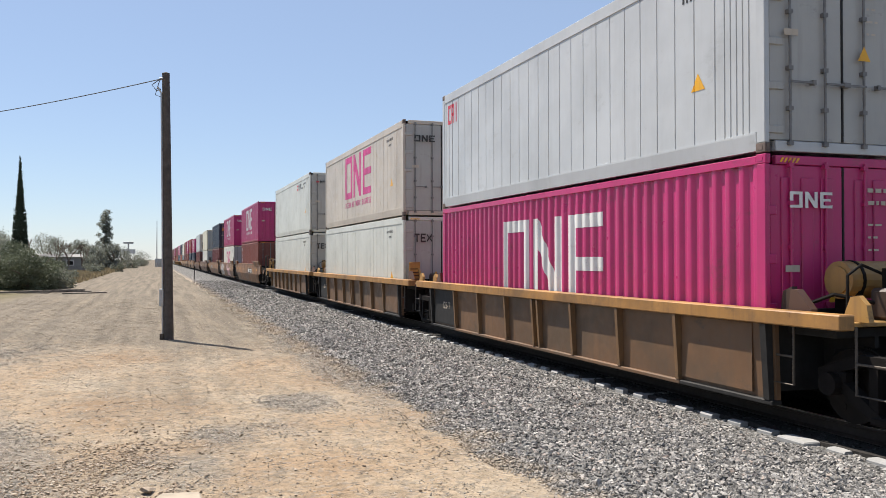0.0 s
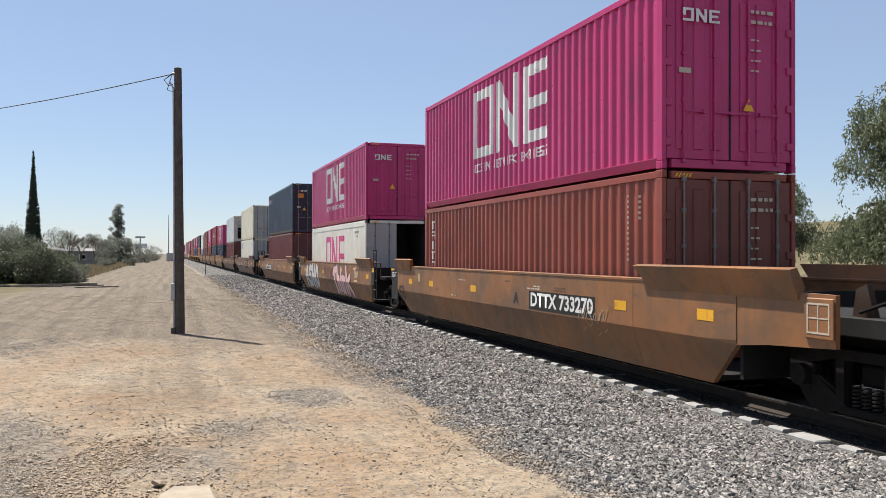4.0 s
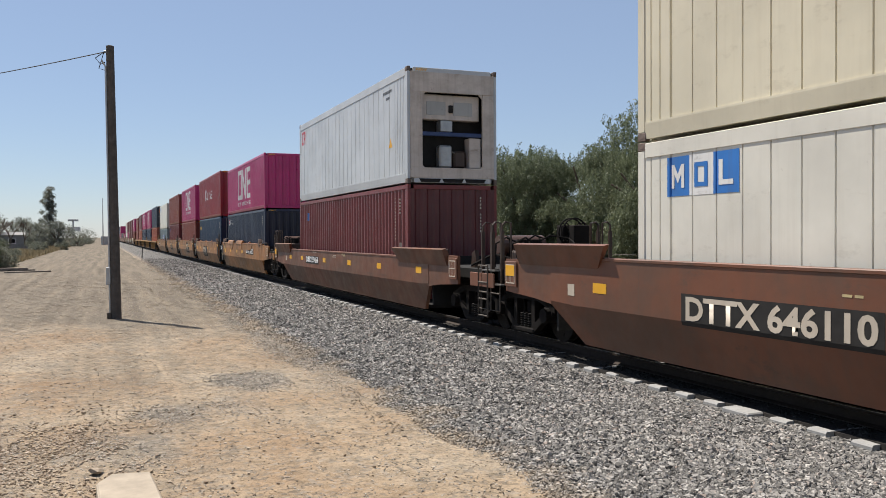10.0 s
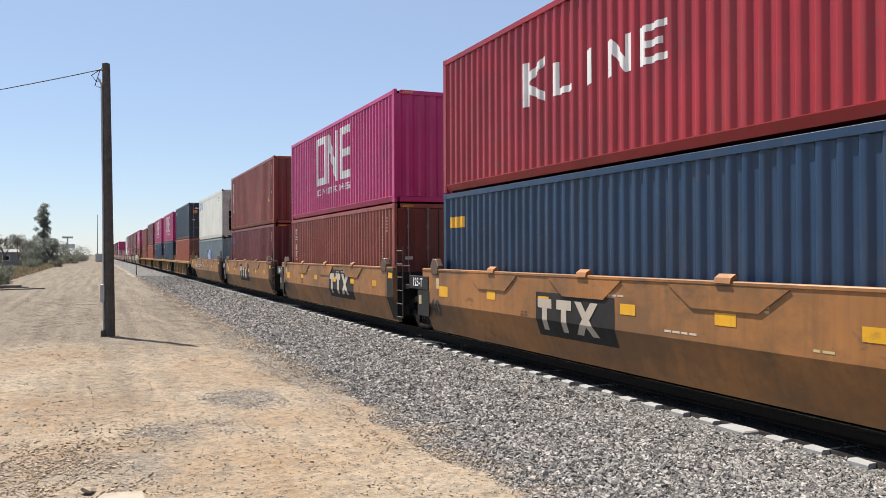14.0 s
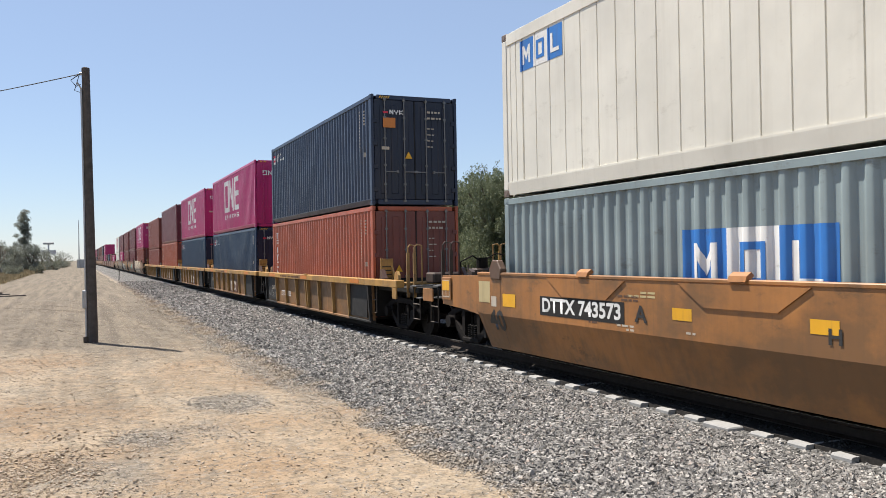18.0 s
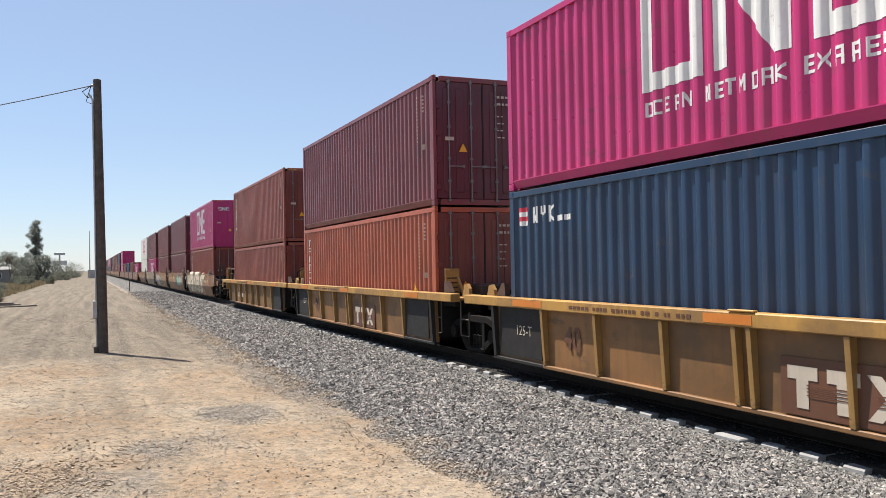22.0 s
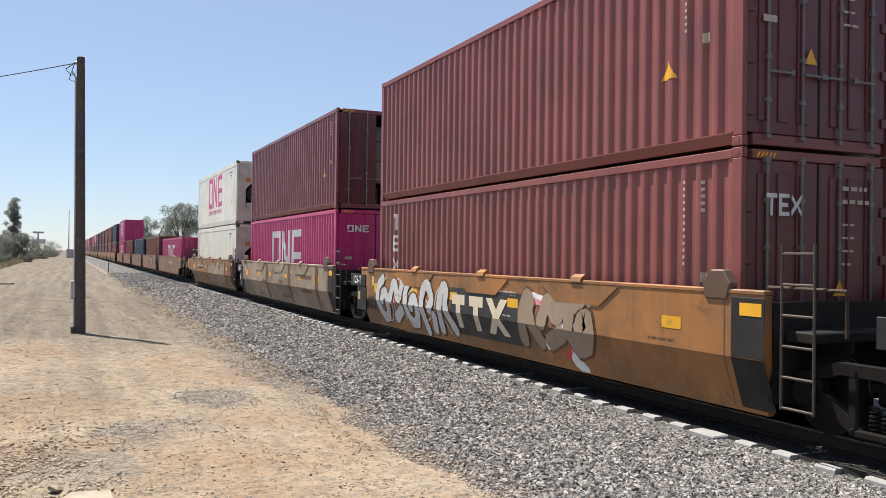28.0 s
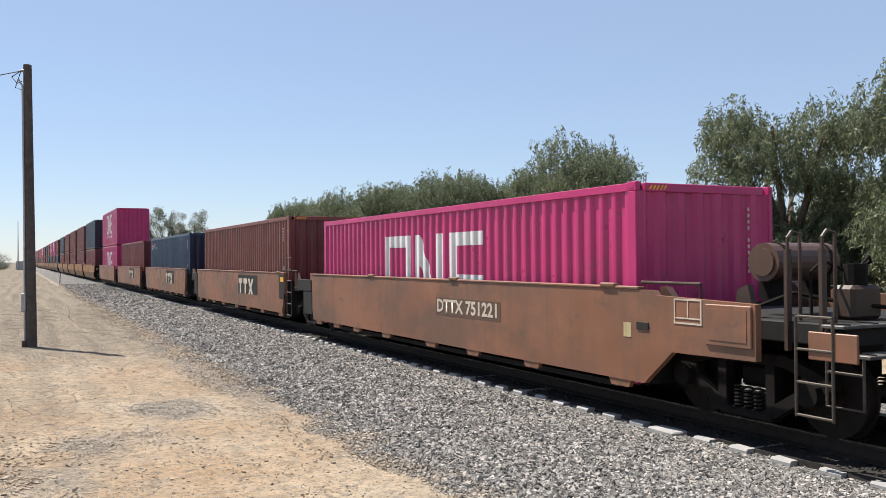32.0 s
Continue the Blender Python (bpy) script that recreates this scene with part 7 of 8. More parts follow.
# dry clods and coarse stones, thick in one rough patch of the dirt
q = np.random.default_rng(31)
xs = np.concatenate([-0.55 + 0.55 * q.standard_normal(5200), q.uniform(-4.5, 3.0, 2600)])
ys = np.concatenate([8.7 + 1.0 * q.standard_normal(5200), 6.5 + 13 * q.uniform(0, 1, 2600) ** 1.5])
keep = (ys > 6.2) & (xs < 2.8) & (wave(xs * 1.3, ys * 1.3, 7.0) > -0.45)
xs, ys = xs[keep], ys[keep]
sz = 0.008 + 0.020 * q.uniform(0, 1, len(xs)) ** 2.2
tagged(rocks("dirt_clods", np.stack([xs, ys, np.full(len(xs), GZ) + sz * 0.35 + 0.012 * wave(xs, ys)], -1), sz, M_CLOD, 0.5, 17, True), "dry brown clods and stones on rough dirt", "clods", kind="stuff")

# rails and concrete ties
track = tagged(new("railway_track"), "steel rails on pale concrete ties in ballast", "railway track", kind="structure")
for s in (-1, 1):
    x = XC + s * 0.755
    rail = part("rail", prism(bmesh.new(), [(x - 0.07, -0.172), (x + 0.07, -0.172), (x + 0.07, -0.16), (x + 0.012, -0.135), (x + 0.012, -0.045), (x + 0.036, -0.035), (x + 0.036, -0.004), (x - 0.036, -0.004), (x - 0.036, -0.035), (x - 0.012, -0.045), (x - 0.012, -0.135), (x - 0.07, -0.16)], "y", -60, 1500), M_RAIL, track)
    part("rail_head", box(x - 0.03, x + 0.03, -60, 1500, -0.004, 0.0), M_RAILTOP, rail, "shiny worn rail head")


def tie_mesh():
    bm = bmesh.new()
    prism(bm, [(-1.345, -0.40), (1.345, -0.40), (1.345, -0.205), (1.325, -0.185), (-1.325, -0.185), (-1.345, -0.205)], "y", -0.125, 0.125)
    return done(bm, "tie", M_CONCRETE)


TIE = tie_mesh()
for i in range(110):
    wob = random.Random(i).uniform(-0.035, 0.035)
    link_mesh("tie", TIE, track, at=pose(XC + wob, 2.19 + 0.559 * i, random.Random(i + 7).uniform(-0.006, 0.006)))
vs, fs = [], []
for i in range(600):
    y = 2.19 + 0.559 * (110 + i)
    k = len(vs)
    vs += [(XC + sx * 1.35, y + sy * 0.125, z) for z in (-0.4, -0.185) for sx, sy in ((-1, -1), (1, -1), (1, 1), (-1, 1))]
    fs += [(k + 4, k + 5, k + 6, k + 7), (k, k + 4, k + 7, k + 3), (k, k + 1, k + 5, k + 4)]
tagged(link_mesh("far_ties", raw("far_ties", vs, fs, M_CONCRETE), track), kind="stuff")
part("tie_slab", box(6.80, 7.6, 7.55, 8.0, -0.40, -0.178, bevel=0.015), M_CONCRETE, track, "wide concrete slab between ties")

# a black sheet over the ties, painted as the shade under the train
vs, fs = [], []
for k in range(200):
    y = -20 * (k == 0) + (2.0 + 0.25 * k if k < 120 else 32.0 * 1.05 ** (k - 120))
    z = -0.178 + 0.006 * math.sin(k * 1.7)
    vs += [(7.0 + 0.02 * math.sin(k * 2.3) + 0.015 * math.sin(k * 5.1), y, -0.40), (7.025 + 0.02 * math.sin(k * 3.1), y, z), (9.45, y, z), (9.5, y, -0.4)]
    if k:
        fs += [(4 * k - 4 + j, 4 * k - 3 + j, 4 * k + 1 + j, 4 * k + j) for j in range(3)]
tagged(link_mesh("shade_bed", raw("shade_bed", vs, fs, M_SHADEBED)), "black sheet between the rails, painted as the train's shade", "ballast", kind="structure")

# ---- the pole with its cable ----
PX, PY = 0.33, 22.7
pole = new("utility_pole")
pole.matrix_world = pose(PX, PY, GZ)
bm = bmesh.new()
lean = 0.08
H = 6.82
rod(bm, (0, 0, -0.4), (-lean, 0, H), 0.130, 20, 0.094)
rod(bm, (-lean - 0.002, 0, H), (-lean - 0.002, 0, H + 0.02), 0.08, 16, 0.05)
part("pole_shaft", bm, M_WOOD, pole)
bm = bmesh.new()
tube(bm, [(-0.15, -0.05, 0.0), (-0.16, -0.05, 3.2), (-0.19, -0.05, 6.3), (-0.28, -0.05, 6.45)], 0.022, 8)
part("conduit", bm, M_GALV, pole, "thin grey conduit")
part("meter_box", box(-0.235, -0.125, -0.09, 0.04, 0.85, 1.30, bevel=0.015), M_GALV, pole, "grey metal meter box")
part("ground_box", box(-0.22, -0.12, -0.08, 0.03, 0.0, 0.16, bevel=0.01), M_LADDER, pole)
bm = bmesh.new()
rod(bm, (-0.08, 0, 6.70), (-0.22, -0.02, 6.66), 0.035, 8)
part("insulator", bm, M_GALV, pole)
bm = bmesh.new()
tube(bm, [(-0.22, -0.02, 6.66), (-0.42, 0.0, 6.5), (-0.30, -0.03, 6.35), (-0.2, -0.05, 6.4)], 0.012)
tube(bm, [(-0.22, -0.02, 6.66), (-0.34, 0.0, 6.25), (-0.2, -0.05, 6.2)], 0.010)
part("drip_loop", bm, M_CABLE, pole)
tagged(pole, "weathered dark wooden utility pole with a grey meter box", "utility pole")
A, B = Vector((PX - 0.22, PY, GZ + 6.66)), Vector((-19.0, 45.0, 7.45))
bm = tube(bmesh.new(), [A.lerp(B, k / 24) - Vector((0, 0, 0.6 * 4 * (k / 24) * (1 - k / 24))) for k in range(25)], 0.012, 6)
tagged(part("overhead_cable", bm, M_CABLE, None), "thin black overhead service cable strung from a pole", "cable")
far_pole = new("utility_pole")
far_pole.matrix_world = pose(-19.0, 45.0, GZ)
bm = bmesh.new()
rod(bm, (0, 0, -0.3), (0, 0, 7.8), 0.13, 12, 0.1)
part("pole_shaft", bm, M_WOOD, far_pole)
tagged(far_pole, "weathered wooden pole that carries the cable", "utility pole")

# the low concrete slab and the stone by the camera
bm = bmesh.new()
prism(bm, [(-0.02, 6.2), (0.42, 6.35), (0.36, 7.38), (0.05, 7.44), (-0.06, 7.2)], "z", GZ - 0.05, GZ + 0.10)
bmesh.ops.bevel(bm, geom=bm.edges[:], offset=0.015, segments=1, affect="EDGES")
tagged(part("concrete_slab", bm, plain("tan_concrete", (0.35, 0.295, 0.225), 0.9, 0, 0.2, 5), None), "low tan concrete slab half sunk in dirt", "slab")
tagged(rocks("stone", np.array([[-0.06, 7.87, GZ + 0.02]]), np.array([0.085]), M_PEBBLE, 0.7, 9), "brown stone lying on the dirt", "stone")

# a thin stake in the ballast, signal mast and cabinet by the track far off
bm = bmesh.new()
rod(bm, (0, 0, -0.2), (0.05, 0, 1.0), 0.035, 6)
stake = part("marker_stake", bm, M_STEEL, None, at=pose(3.6, 86, GZ))
tagged(stake, "thin dark marker stake beside the ballast", "stake")
mast = new("signal_mast")
mast.matrix_world = pose(3.2, 250, GZ)
bm = bmesh.new()
rod(bm, (0, 0, 0), (0, 0, 6.5), 0.09, 8)
part("mast", bm, M_GALV, mast)
part("signal_head", box(-0.3, 0.3, -0.15, 0.15, 5.6, 7.0, bevel=0.05), M_BLACK, mast)
tagged(mast, "grey railway signal mast with a black head", "signal")
tagged(part("equipment_cabinet", box(-1.0, 1.0, -0.9, 0.9, 0, 2.3, bevel=0.06), M_GALV, None, at=pose(0.9, 246, GZ)), "grey metal trackside equipment cabinet", "cabinet")
thin = new("radio_mast")
thin.matrix_world = pose(0.4, 230, GZ)
bm = bmesh.new()
rod(bm, (0, 0, 0), (0, 0, 12.0), 0.16, 8, 0.06)
part("mast", bm, M_GALV, thin)
tagged(thin, "thin tall mast beside the road", "mast")

# ---- plants ----


def leaves_mesh(name, centres, radii, n, size, mat, droop=0.0, seed=1, shell=0.55):
    """Small leaf blades gathered in clumps round the given centres."""
    r = np.random.default_rng(seed)
    c = np.array(centres, float)
    rad = np.array(radii, float)
    pick = r.choice(len(c), n, p=rad.prod(1) ** 0.66 / (rad.prod(1) ** 0.66).sum())
    d = r.normal(size=(n, 3))
    d /= np.linalg.norm(d, axis=1, keepdims=True)
    k = (shell + (1 - shell) * r.uniform(0, 1, n) ** 0.5)[:, None]
    p = c[pick] + d * rad[pick] * k
    # clumping: pull every leaf towards a near twig end
    tw = c[pick] + (lambda q: q / np.linalg.norm(q, axis=1, keepdims=True))(d + 0.0) * rad[pick] * 0.9
    p = p + 0.15 * (np.round(tw * 1.6) / 1.6 - p)
    return blades(name, p, r, size, mat, droop)


def blades(name, p, r, size, mat, droop):
    """One leaf blade at each point."""
    n = len(p)
    a = r.normal(size=(n, 3))
    a[:, 2] -= droop
    a /= np.linalg.norm(a, axis=1, keepdims=True)
    b = np.cross(a, r.normal(size=(n, 3)))
    b /= np.linalg.norm(b, axis=1, keepdims=True)
    L = (size * r.uniform(0.6, 1.5, n))[:, None]
    W = L * (0.32 if droop else 0.5)
    c = 3 if droop > 1.5 else 4
    v = [p - b * W * 0.5, p + a * L, p + a * L * 0.4 + b * W * 0.7] if c == 3 else [p - b * W * 0.5, p + a * L * 0.5 - b * W * 0.2, p + a * L, p + a * L * 0.45 + b * W * 0.6]
    v = np.stack(v, 1).reshape(-1, 3)
    f = np.arange(c * n, dtype=np.int32)
    me = bpy.data.meshes.new(name)
    me.vertices.add(c * n)
    me.vertices.foreach_set("co", v.astype(np.float32).ravel())
    me.loops.add(c * n)
    me.loops.foreach_set("vertex_index", f)
    me.polygons.add(n)
    me.polygons.foreach_set("loop_start", np.arange(0, c * n, c, dtype=np.int32))
    me.update()
    me.materials.append(mat)
    return me


def strand_mesh(name, centres, radii, n, size, mat, seed=1, per=24):
    """Hanging strands of leaves that start on the upper faces of the clumps."""
    r = np.random.default_rng(seed)
    c, rad = np.array(centres, float), np.array(radii, float)
    m = n // per
    pick = r.choice(len(c), m, p=rad[:, 0] ** 2 / (rad[:, 0] ** 2).sum())
    d = r.normal(size=(m, 3))
    d[:, 2] = np.abs(d[:, 2]) * 0.9 - 0.25
    d /= np.linalg.norm(d, axis=1, keepdims=True)
    top = c[pick] + d * rad[pick] * np.where(r.uniform(0, 1, (m, 1)) < 0.25, r.uniform(0.2, 0.6, (m, 1)), r.uniform(0.6, 1.08, (m, 1)))
    length = r.uniform(0.15, 0.95, m) * np.clip(top[:, 2] / 3.0, 0.3, 1.1)
    u = r.uniform(0, 1, (m, per)) ** 0.9
    out = d.copy()
    out[:, 2] = 0
    p = top[:, None, :] + out[:, None, :] * (0.30 * np.sin(u * 2.2))[:, :, None] + r.normal(0, 0.055, (m, per, 3))
    p[:, :, 2] -= u * length[:, None]
    p = p.reshape(-1, 3)
    return blades(name, p[p[:, 2] > 0.25], r, size, mat, 1.6)


def limbs(bm, h, spread, n, rng, r0):
    rod(bm, (0, 0, -0.2), (0.1, 0.05, h * 0.28), r0, 10, r0 * 0.8)
    ends = []
    for i in range(n):
        a = 2 * math.pi * i / n + rng.uniform(-0.4, 0.4)
        e = (math.cos(a) * spread * rng.uniform(0.5, 0.9), math.sin(a) * spread * rng.uniform(0.5, 0.9), h * rng.uniform(0.55, 0.85))
        mid = (e[0] * 0.45, e[1] * 0.45, h * 0.45)
        rod(bm, (0.1, 0.05, h * 0.24), mid, r0 * 0.55, 7, r0 * 0.4)
        rod(bm, mid, e, r0 * 0.4, 6, r0 * 0.12)
        ends.append(e)
    return ends


def broad_tree(name, h, w, mat, seed, n=16000, size=0.2, droop=1.4, low=0.18, lobes=18, label="", trunk=0.28, shell=0.5, lobe=(0.10, 0.20)):
    rng = random.Random(seed)
    t = new(name)
    bm = bmesh.new()
    limbs(bm, h, w * 0.42, 6, rng, trunk)
    part("trunk", bm, M_BARK, t)
    cs, rs = [], []
    for i in range(lobes):
        a, q = rng.uniform(0, 2 * math.pi), rng.uniform(0.15, 0.95)
        z = h * (low + (0.86 - low) * rng.random())
        room = math.sqrt(max(0.05, 1 - ((z / h - 0.5) / 0.56) ** 2))
        rr = w * rng.uniform(*lobe)
        cs.append((math.cos(a) * w * 0.42 * q ** 0.5 * room, math.sin(a) * w * 0.42 * q ** 0.5 * room, z))
        rs.append((rr, rr, rr * rng.uniform(0.8, 1.3)))
    if droop > 1.5:
        link_mesh("crown", strand_mesh("crown", cs, rs, n, size, mat, seed), t)
    else:
        link_mesh("crown", leaves_mesh("crown", cs, rs, n, size, mat, droop, seed, shell), t)
    if label:
        tagged(t, label, "tree")
    return t


def place(t, x, y, s=1.0, turn=0.0, z=GZ):
    t.matrix_world = pose(x, y, z, 0, 0, turn) @ Matrix.Scale(s, 4)
    return t


# pepper trees in a row behind the train
peppers = [broad_tree("pepper_tree", 8.6, 8.4, M_PEPPER, 11 + k, 135000, 0.15, 2.0, 0.04, 40, "broad drooping green pepper tree behind the railway", 0.37, 0.5, (0.11, 0.20)) for k in range(3)]
for p in peppers:
    p["group"] = "pepper trees behind the train"
SPOTS = [(27.6, 37.0, 0.97, 0), (27.4, 23.6, 0.98, 1), (28.0, 15.6, 1.03, 2), (29.5, 46.5, 0.93, 1), (27.5, 52.0, 0.95, 2), (28.5, 57.5, 0.97, 0), (27.0, 62.5, 0.98, 1), (28.5, 68.0, 0.92, 2), (27.0, 73.5, 0.93, 0), (28.5, 79.5, 0.95, 1), (27.0, 86.0, 0.97, 2), (28.5, 92.0, 0.98, 0)]
used = set()
for j, (x, y, s, k) in enumerate(SPOTS):
    if k in used:
        copy_thing(peppers[k], Matrix()).matrix_world = pose(x, y, GZ, 0, 0, 53 * j) @ Matrix.Scale(s, 4)
    else:
        used.add(k)
        place(peppers[k], x, y, s, 40 * j)

# eucalyptus far behind the train
for j, (x, y, h, w, low) in enumerate(((22.5, 190.0, 14.6, 9, 0.3), (29.0, 192.0, 15.2, 9, 0.35), (33.5, 186.0, 14.0, 8, 0.35), (19.0, 215.0, 12.0, 10, 0.2), (24.0, 212.0, 11.0, 9, 0.2), (33.0, 128.0, 8.0, 6, 0.15), (37.5, 131.0, 8.2, 6, 0.15))):
    place(broad_tree("eucalyptus_tree", h, w, M_EUCA, 60 + j, 9000, 0.34, 0.8, low, 42, "tall thin grey-green eucalyptus far behind the train", 0.3, 0.0, (0.08, 0.15)), x, y)

# cypress, tall pine-like tree, scrub and small trees on the road's far side
cy = new("cypress_tree")
bm = bmesh.new()
rod(bm, (0, 0, -0.2), (0, 0, 7.5), 0.14, 8, 0.03)
part("trunk", bm, M_BARK, cy)
cs = [(0, 0, 0.5 + 0.20 * k) for k in range(43)]
rs = [(max(0.07, 0.58 * (1 - (k / 43.5) ** 1.7)),) * 2 + (0.5,) for k in range(43)]
link_mesh("crown", leaves_mesh("crown", cs, rs, 44000, 0.13, M_CYPRESS, -2.5, 5, 0.3), cy)
place(tagged(cy, "slender dark green columnar cypress behind scrub", "tree"), -9.6, 70.0, 1.04)
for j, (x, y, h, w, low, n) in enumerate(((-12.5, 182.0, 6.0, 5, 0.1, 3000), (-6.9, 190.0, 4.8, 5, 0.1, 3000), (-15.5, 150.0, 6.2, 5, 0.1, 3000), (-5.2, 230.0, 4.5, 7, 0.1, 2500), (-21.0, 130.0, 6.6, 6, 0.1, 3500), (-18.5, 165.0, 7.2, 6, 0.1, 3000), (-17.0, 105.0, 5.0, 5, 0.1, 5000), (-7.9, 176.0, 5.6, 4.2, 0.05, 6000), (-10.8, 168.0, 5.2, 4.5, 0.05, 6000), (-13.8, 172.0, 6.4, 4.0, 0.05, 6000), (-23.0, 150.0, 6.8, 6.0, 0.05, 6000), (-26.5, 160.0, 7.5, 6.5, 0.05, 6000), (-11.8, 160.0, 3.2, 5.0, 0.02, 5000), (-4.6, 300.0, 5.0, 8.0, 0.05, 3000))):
    place(broad_tree("tree", h, w, M_HAZELEAF, 80 + j, n, 0.26, 0.6, low, 64, "hazy grey-green tree beside the gravel road", 0.2, 0.0, (0.09, 0.17)), x, y)


tall = new("tall_tree")
part("trunk", rod(bmesh.new(), (0, 0, -0.2), (0.1, 0, 11.2), 0.22, 8, 0.04), M_BARK, tall)
q = random.Random(31)
cs, rs = [], []
for k in range(58):
    z = 0.8 + 10.9 * k / 57
    reach = 2.5 * (1.0 - 0.60 * z / 12) * q.uniform(0.1, 1.0)
    rr = q.uniform(0.5, 0.95) * (1.15 - 0.4 * z / 12)
    cs.append((reach * math.cos(2.4 * k), reach * math.sin(2.4 * k), z + q.uniform(-0.2, 0.2)))
    rs.append((rr, rr, rr * 0.8))
link_mesh("crown", leaves_mesh("crown", cs, rs, 15000, 0.27, M_HAZELEAF, 0.5, 8, 0.0), tall)
place(tagged(tall, "tall ragged grey-green tree beside the gravel road", "tree"), -9.3, 180.0)


def bare_tree(x, y, h, seed):
    rng = random.Random(seed)
    t = new("bare_tree")
    bm = bmesh.new()

    def grow(a, way, length, r, depth):
        b = a + way * length
        rod(bm, a, b, r, 5, r * 0.6)
        if depth:
            for _ in range(3):
                w = (way + Vector((rng.uniform(-0.8, 0.8), rng.uniform(-0.8, 0.8), rng.uniform(-0.1, 0.5)))).normalized()
                grow(b, w, length * 0.68, r * 0.6, depth - 1)

    grow(Vector((0, 0, -0.1)), Vector((0, 0, 1)), h * 0.33, 0.16, 4)
    part("trunk", bm, M_BARK, t)
    place(tagged(t, "leafless grey tree with forked branches", "tree"), x, y)


for j, (x, y, h) in enumerate(((-14.2, 140, 6.0), (-12.3, 138, 5.6), (-11.0, 145, 5.4), (-16.5, 128, 5.8))):
    bare_tree(x, y, h, j)

scrub = [broad_tree("scrub_bush", 3.0, 5.5, M_SCRUB, 120 + k, 15000, 0.16, 0.0, 0.08, 22, "dense dusty green scrub bush beside the road", 0.12, 0.45) for k in range(2)]
first = True
for j, (x, y, s) in enumerate(((-9.6, 66.0, 1.02), (-8.2, 63.0, 0.86), (-12.5, 64.0, 1.15), (-7.6, 68.5, 0.72), (-14.5, 70.0, 1.2), (-11.0, 72.0, 0.95))):
    k = j % 2
    if j < 2:
        place(scrub[k], x, y, s, 35 * j)
    else:
        copy_thing(scrub[k], Matrix()).matrix_world = pose(x, y, GZ, 0, 0, 71 * j) @ Matrix.Scale(s, 4)
low = [broad_tree("low_bush", 1.3, 2.4, M_EUCA, 140 + k, 4000, 0.11, 0.0, 0.1, 12, "low dusty bush at the road's edge", 0.05, 0.4) for k in range(2)]
for j, (x, y, s) in enumerate(((-6.9, 64.5, 1.15), (-6.2, 66.0, 0.8), (-7.4, 82.0, 0.8), (-8.6, 95.0, 0.9), (-7.2, 120.0, 1.0), (-6.0, 150.0, 1.1), (-8.5, 132.0, 1.2), (-5.0, 205.0, 1.5), (-3.9, 260.0, 1.6))):
    if j < 2:
        place(low[j], x, y, s)
    else:
        copy_thing(low[j % 2], Matrix()).matrix_world = pose(x, y, GZ, 0, 0, 49 * j) @ Matrix.Scale(s, 4)

# dry weeds along the road's edge and on the far bank
n = 42000
xs = np.concatenate([-6.3 - rng.gamma(1.5, 1.5, n) - 0.0 * rng.uniform(0, 1, n), rng.uniform(17, 48, 9000)])
ys = np.concatenate([rng.uniform(66, 230, n), rng.uniform(15, 120, 9000)])
hh = rng.uniform(0.15, 0.6, len(xs)) * np.where(xs > 0, 1.2, 1.0)
ang = rng.uniform(0, math.pi, len(xs))
wd = rng.uniform(0.06, 0.16, len(xs))
lean_x, lean_y = rng.normal(0, 0.12, len(xs)), rng.normal(0, 0.12, len(xs))
zb = np.full(len(xs), GZ)
v = np.stack([np.stack([xs - np.cos(ang) * wd, ys - np.sin(ang) * wd, zb], -1), np.stack([xs + np.cos(ang) * wd, ys + np.sin(ang) * wd, zb], -1), np.stack([xs + lean_x, ys + lean_y, zb + hh], -1)], 1).reshape(-1, 3)
me = bpy.data.meshes.new("dry_weeds")
me.from_pydata(v.tolist(), [], np.arange(len(v)).reshape(-1, 3).tolist())
me.materials.append(M_DRYGRASS)
tagged(link_mesh("dry_weeds", me), "straw-coloured dry weeds along the road and bank", "weeds", kind="stuff")

# ---- far buildings, billboard, fence, the bank ----
house = new("mobile_home")
W = plain("grey_siding", (0.24, 0.24, 0.235), 0.7, 0, 0.08, 1.5)
part("wall", box(-6.5, 6.5, -2, 2, 0.3, 2.7, bevel=0.03), W, house)
bm = bmesh.new()
prism(bm, [(-2.3, 2.72), (2.3, 2.72), (0, 3.25)], "x", -6.8, 6.8)
part("roof", bm, plain("grey_roofing", (0.26, 0.25, 0.24), 0.9), house)
part("skirting", box(-6.4, 6.4, -1.9, 1.9, 0.0, 0.3), M_CONCRETE, house)
for x in (-4.6, -1.4, 1.8, 4.6):
    w = part("window", box(x - 0.6, x + 0.6, -2.03, -2.005, 1.2, 2.1), M_WHITE, house)
    part("pane", box(x - 0.5, x + 0.5, -2.036, -2.031, 1.28, 2.02), M_BLACK, w)
place(tagged(house, "low pale grey mobile home with a grey roof", "house"), -17.5, 150.0, 0.9, 12)
M_FENCE = plain("grey_fence_boards", (0.21, 0.205, 0.20), 0.85, 0, 0.25, 3)
fence = new("board_fence")
for k in range(26):
    part("board", box(k * 0.36 - 0.16, k * 0.36 + 0.16, 0, 0.03, 0, 1.0 + 0.05 * (k % 3)), M_FENCE, fence)
place(tagged(fence, "pale board fence before a low house", "fence"), -19.0, 136.0, 1.0, 4)
bill = new("billboard")
bm = bmesh.new()
rod(bm, (0, 0, 0), (0, 0, 7.0), 0.22, 10)
part("post", bm, M_GALV, bill)
part("sign_board", box(-1.9, 1.9, -0.1, 0.1, 3.7, 5.0), plain("sign_back", (0.62, 0.63, 0.63), 0.6), bill)
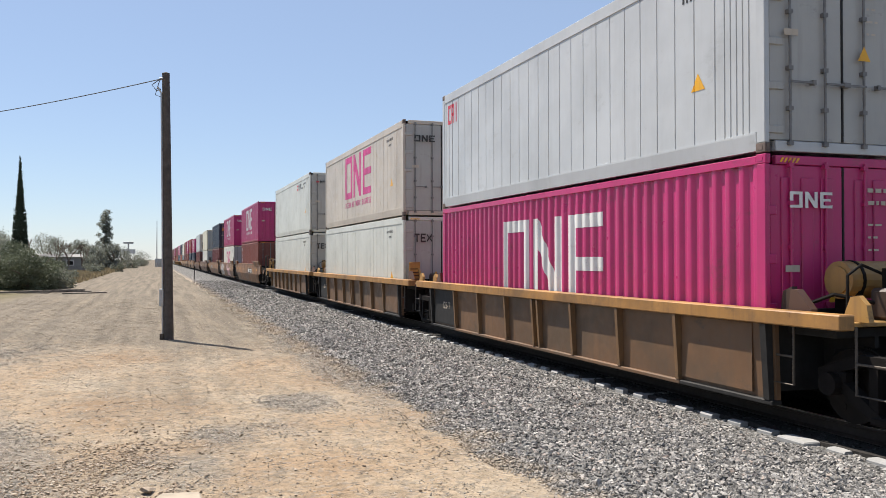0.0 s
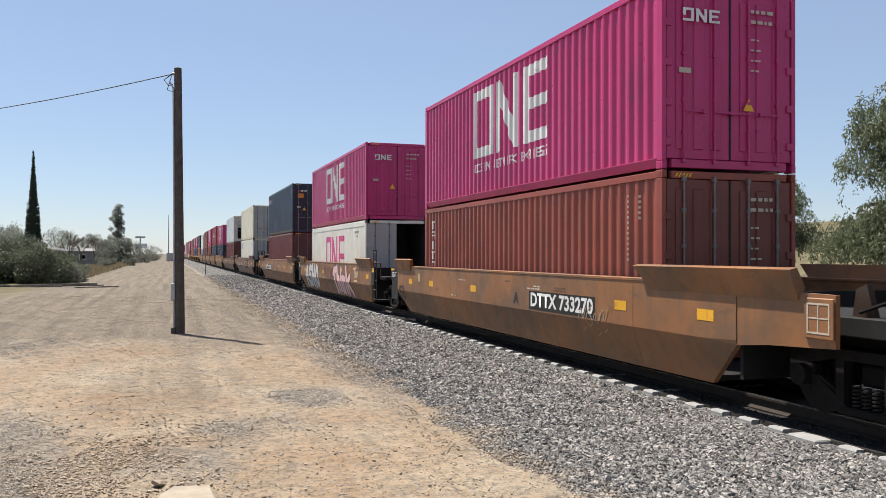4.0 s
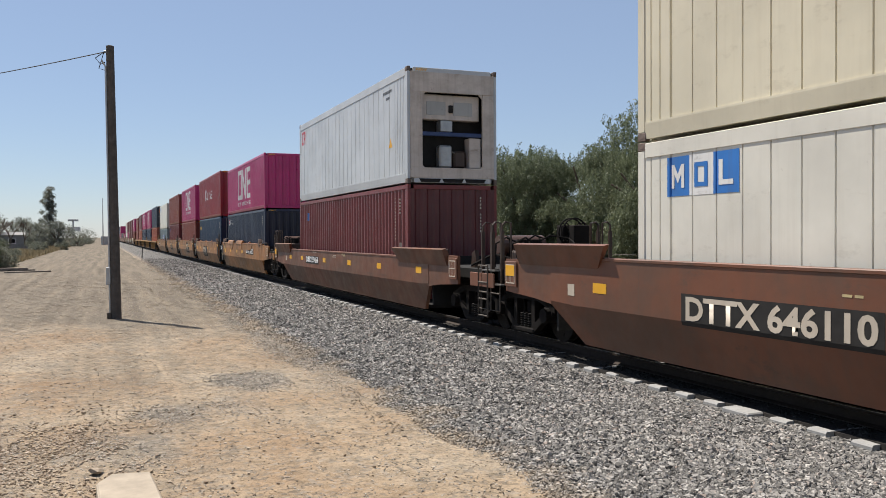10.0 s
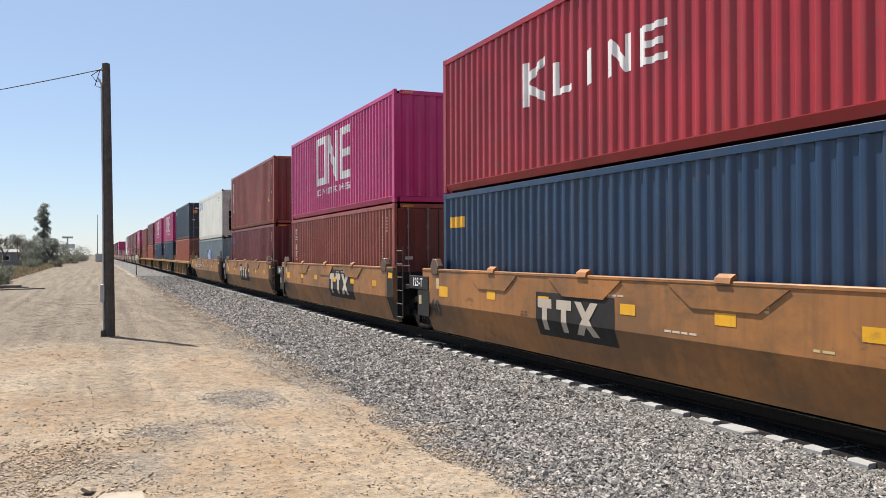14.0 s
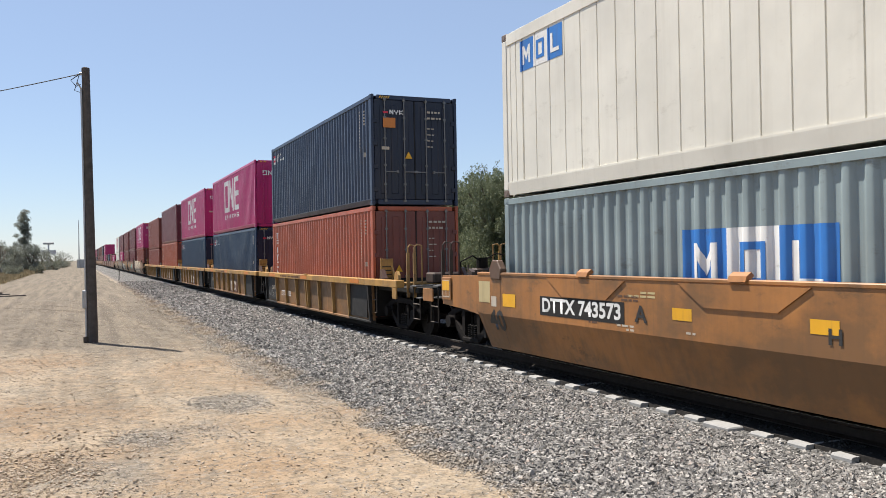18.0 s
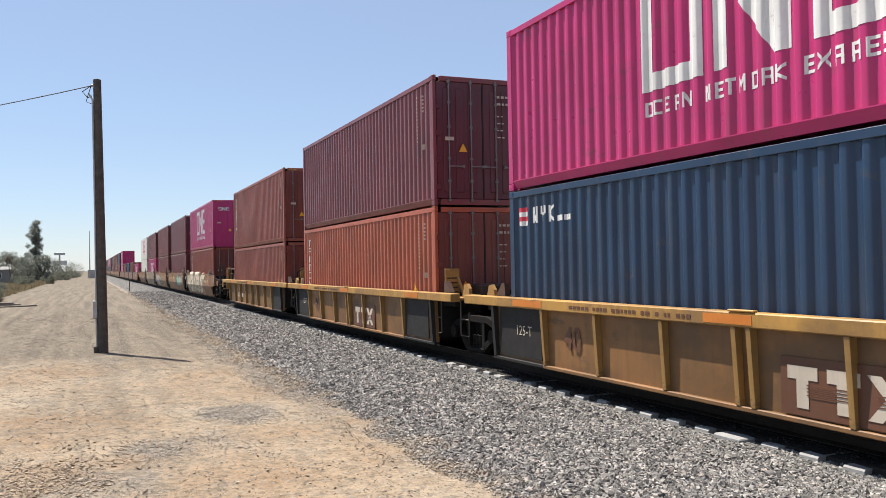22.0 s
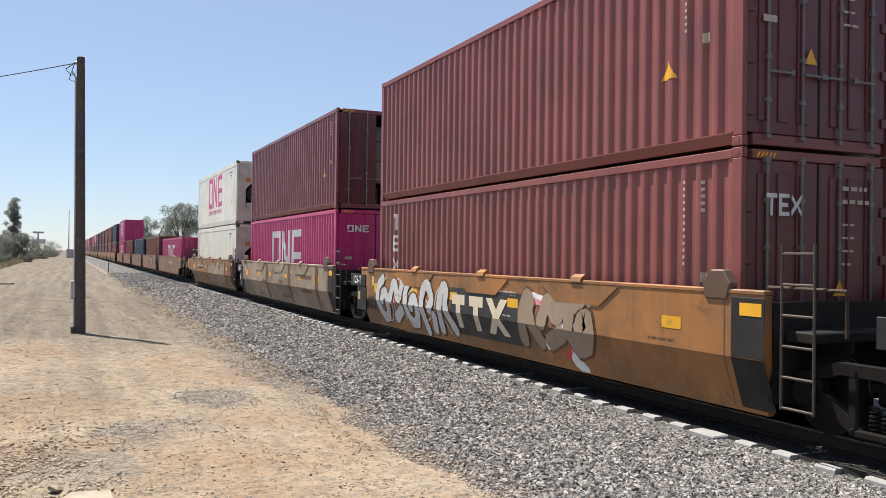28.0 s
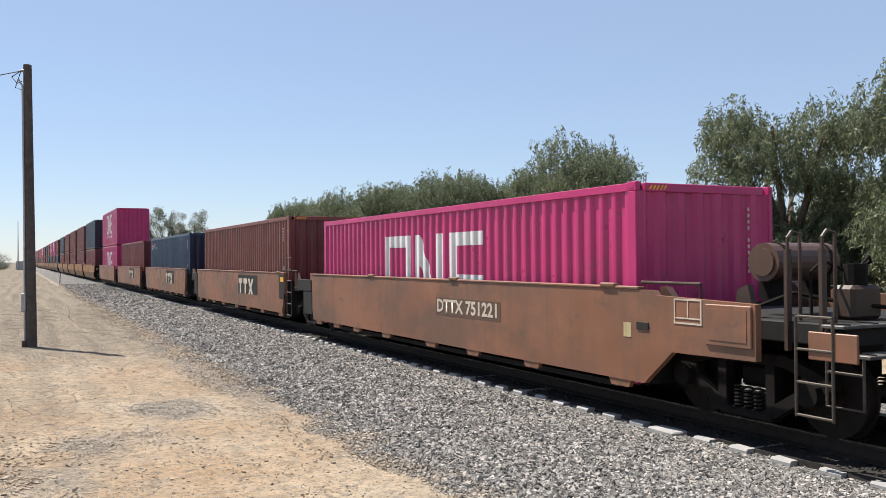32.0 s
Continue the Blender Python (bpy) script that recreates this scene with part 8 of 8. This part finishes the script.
part("top_arm", box(-1.4, 1.4, -0.1, 0.1, 6.6, 7.2, bevel=0.05), M_GALV, bill)
place(tagged(bill, "grey pole sign far along the road", "sign"), -7.4, 262.0)
logs = new("timber_pile")
M_GREYWOOD = plain("weathered_grey_timber", (0.20, 0.17, 0.14), 0.9, 0, 0.35, 4)
for k in range(16):
    q = random.Random(k)
    bm = bmesh.new()
    w = q.uniform(0.6, 1.3)
    bx(bm, -w, w, -0.09, 0.09, 0.0, 0.11, pose(0.5 * k - 3.6, q.uniform(-2.2, 2.2), -0.04 + 0.10 * (k % 3 == 1), 0, 0, q.uniform(-28, 42)))
    part("timber", bm, M_GREYWOOD if k % 4 else M_WOOD, logs)
place(tagged(logs, "scattered old grey and dark railway timbers", "timber"), -7.9, 57.0)
bank_fence = new("wire_fence")
for k in range(40):
    bm = bmesh.new()
    rod(bm, (0, 0, -0.2), (0, 0, 1.35), 0.06, 6)
    part("fence_post", bm, M_WOOD, bank_fence, at=pose(0, k * 2.6, 0))
for z in (0.45, 0.8, 1.15):
    bm = bmesh.new()
    rod(bm, (0, 0, z), (0, 101.4, z), 0.012, 4)
    part("fence_wire", bm, M_WOOD, bank_fence)
place(tagged(bank_fence, "old wooden post fence before dry grass", "fence"), 21.5, 12.0)
van = new("parked_car")
M_CAR = plain("white_car_paint", (0.75, 0.75, 0.74), 0.3, 0, 0.03, 1)
bm = bmesh.new()
prism(bm, [(-2.2, 0.35), (-2.2, 0.85), (-1.5, 0.98), (-0.9, 1.45), (0.9, 1.48), (1.6, 1.0), (2.2, 0.9), (2.2, 0.35)], "x", -0.85, 0.85)
bmesh.ops.bevel(bm, geom=bm.edges[:], offset=0.05, segments=2, affect="EDGES")
part("body", bm, M_CAR, van)
part("window_band", box(-0.87, 0.87, -1.1, 1.2, 1.02, 1.36, bevel=0.03), M_BLACK, van)
for yy in (-1.4, 1.4):
    for s in (-1, 1):
        bm = bmesh.new()
        rod(bm, (s * 0.68, yy, 0.33), (s * 0.88, yy, 0.33), 0.33, 16)
        part("wheel", bm, M_RUBBER, van)
place(tagged(van, "small white car on the far road bank", "car"), 58.0, 56.0, 1.0, 0, GZ + 5.2)

# ---- what moves ----
SPEED = [(0, 0.0), (1, 12.64), (2, 25.62), (3, 38.61), (4, 51.24), (5, 63.76), (6, 76.4), (7, 89.15), (8, 101.98), (9, 114.74), (10, 127.27), (11, 139.71), (12, 152.17), (13, 164.73), (14, 177.44), (15, 190.2), (16, 202.88), (17, 215.52), (18, 228.14), (19, 240.78), (20, 253.46), (21, 266.15), (22, 278.84), (23, 291.49), (24, 304.09), (25, 316.82), (26, 329.88), (27, 342.93), (28, 355.61), (29, 368.22), (30, 381.07), (31, 393.82), (32, 406.16)]


def motions():
    """The whole train rolls towards -y."""
    for thing, x, u, z in THINGS:
        walk(thing, [(t, pose(x, u - s, z)) for t, s in SPEED])
    # the wheelsets roll: one turn for every 2.64 m
    ts, ss = zip(*SPEED)
    rows = [(0.05 * k, math.degrees(float(np.interp(0.05 * k, ts, ss)) / 0.42)) for k in range(641)]
    lead = {}
    for wheel, y, side in WHEELS:
        if side in lead:
            keys = wheel.animation_data_create()
            wheel.rotation_mode = "QUATERNION"
            keys.action = lead[side].animation_data.action
            keys.action_slot = lead[side].animation_data.action_slot
        else:
            lead[side] = wheel
            walk(wheel, [(t, pose(0, y, 0.42, a)) for t, a in rows])


motions()
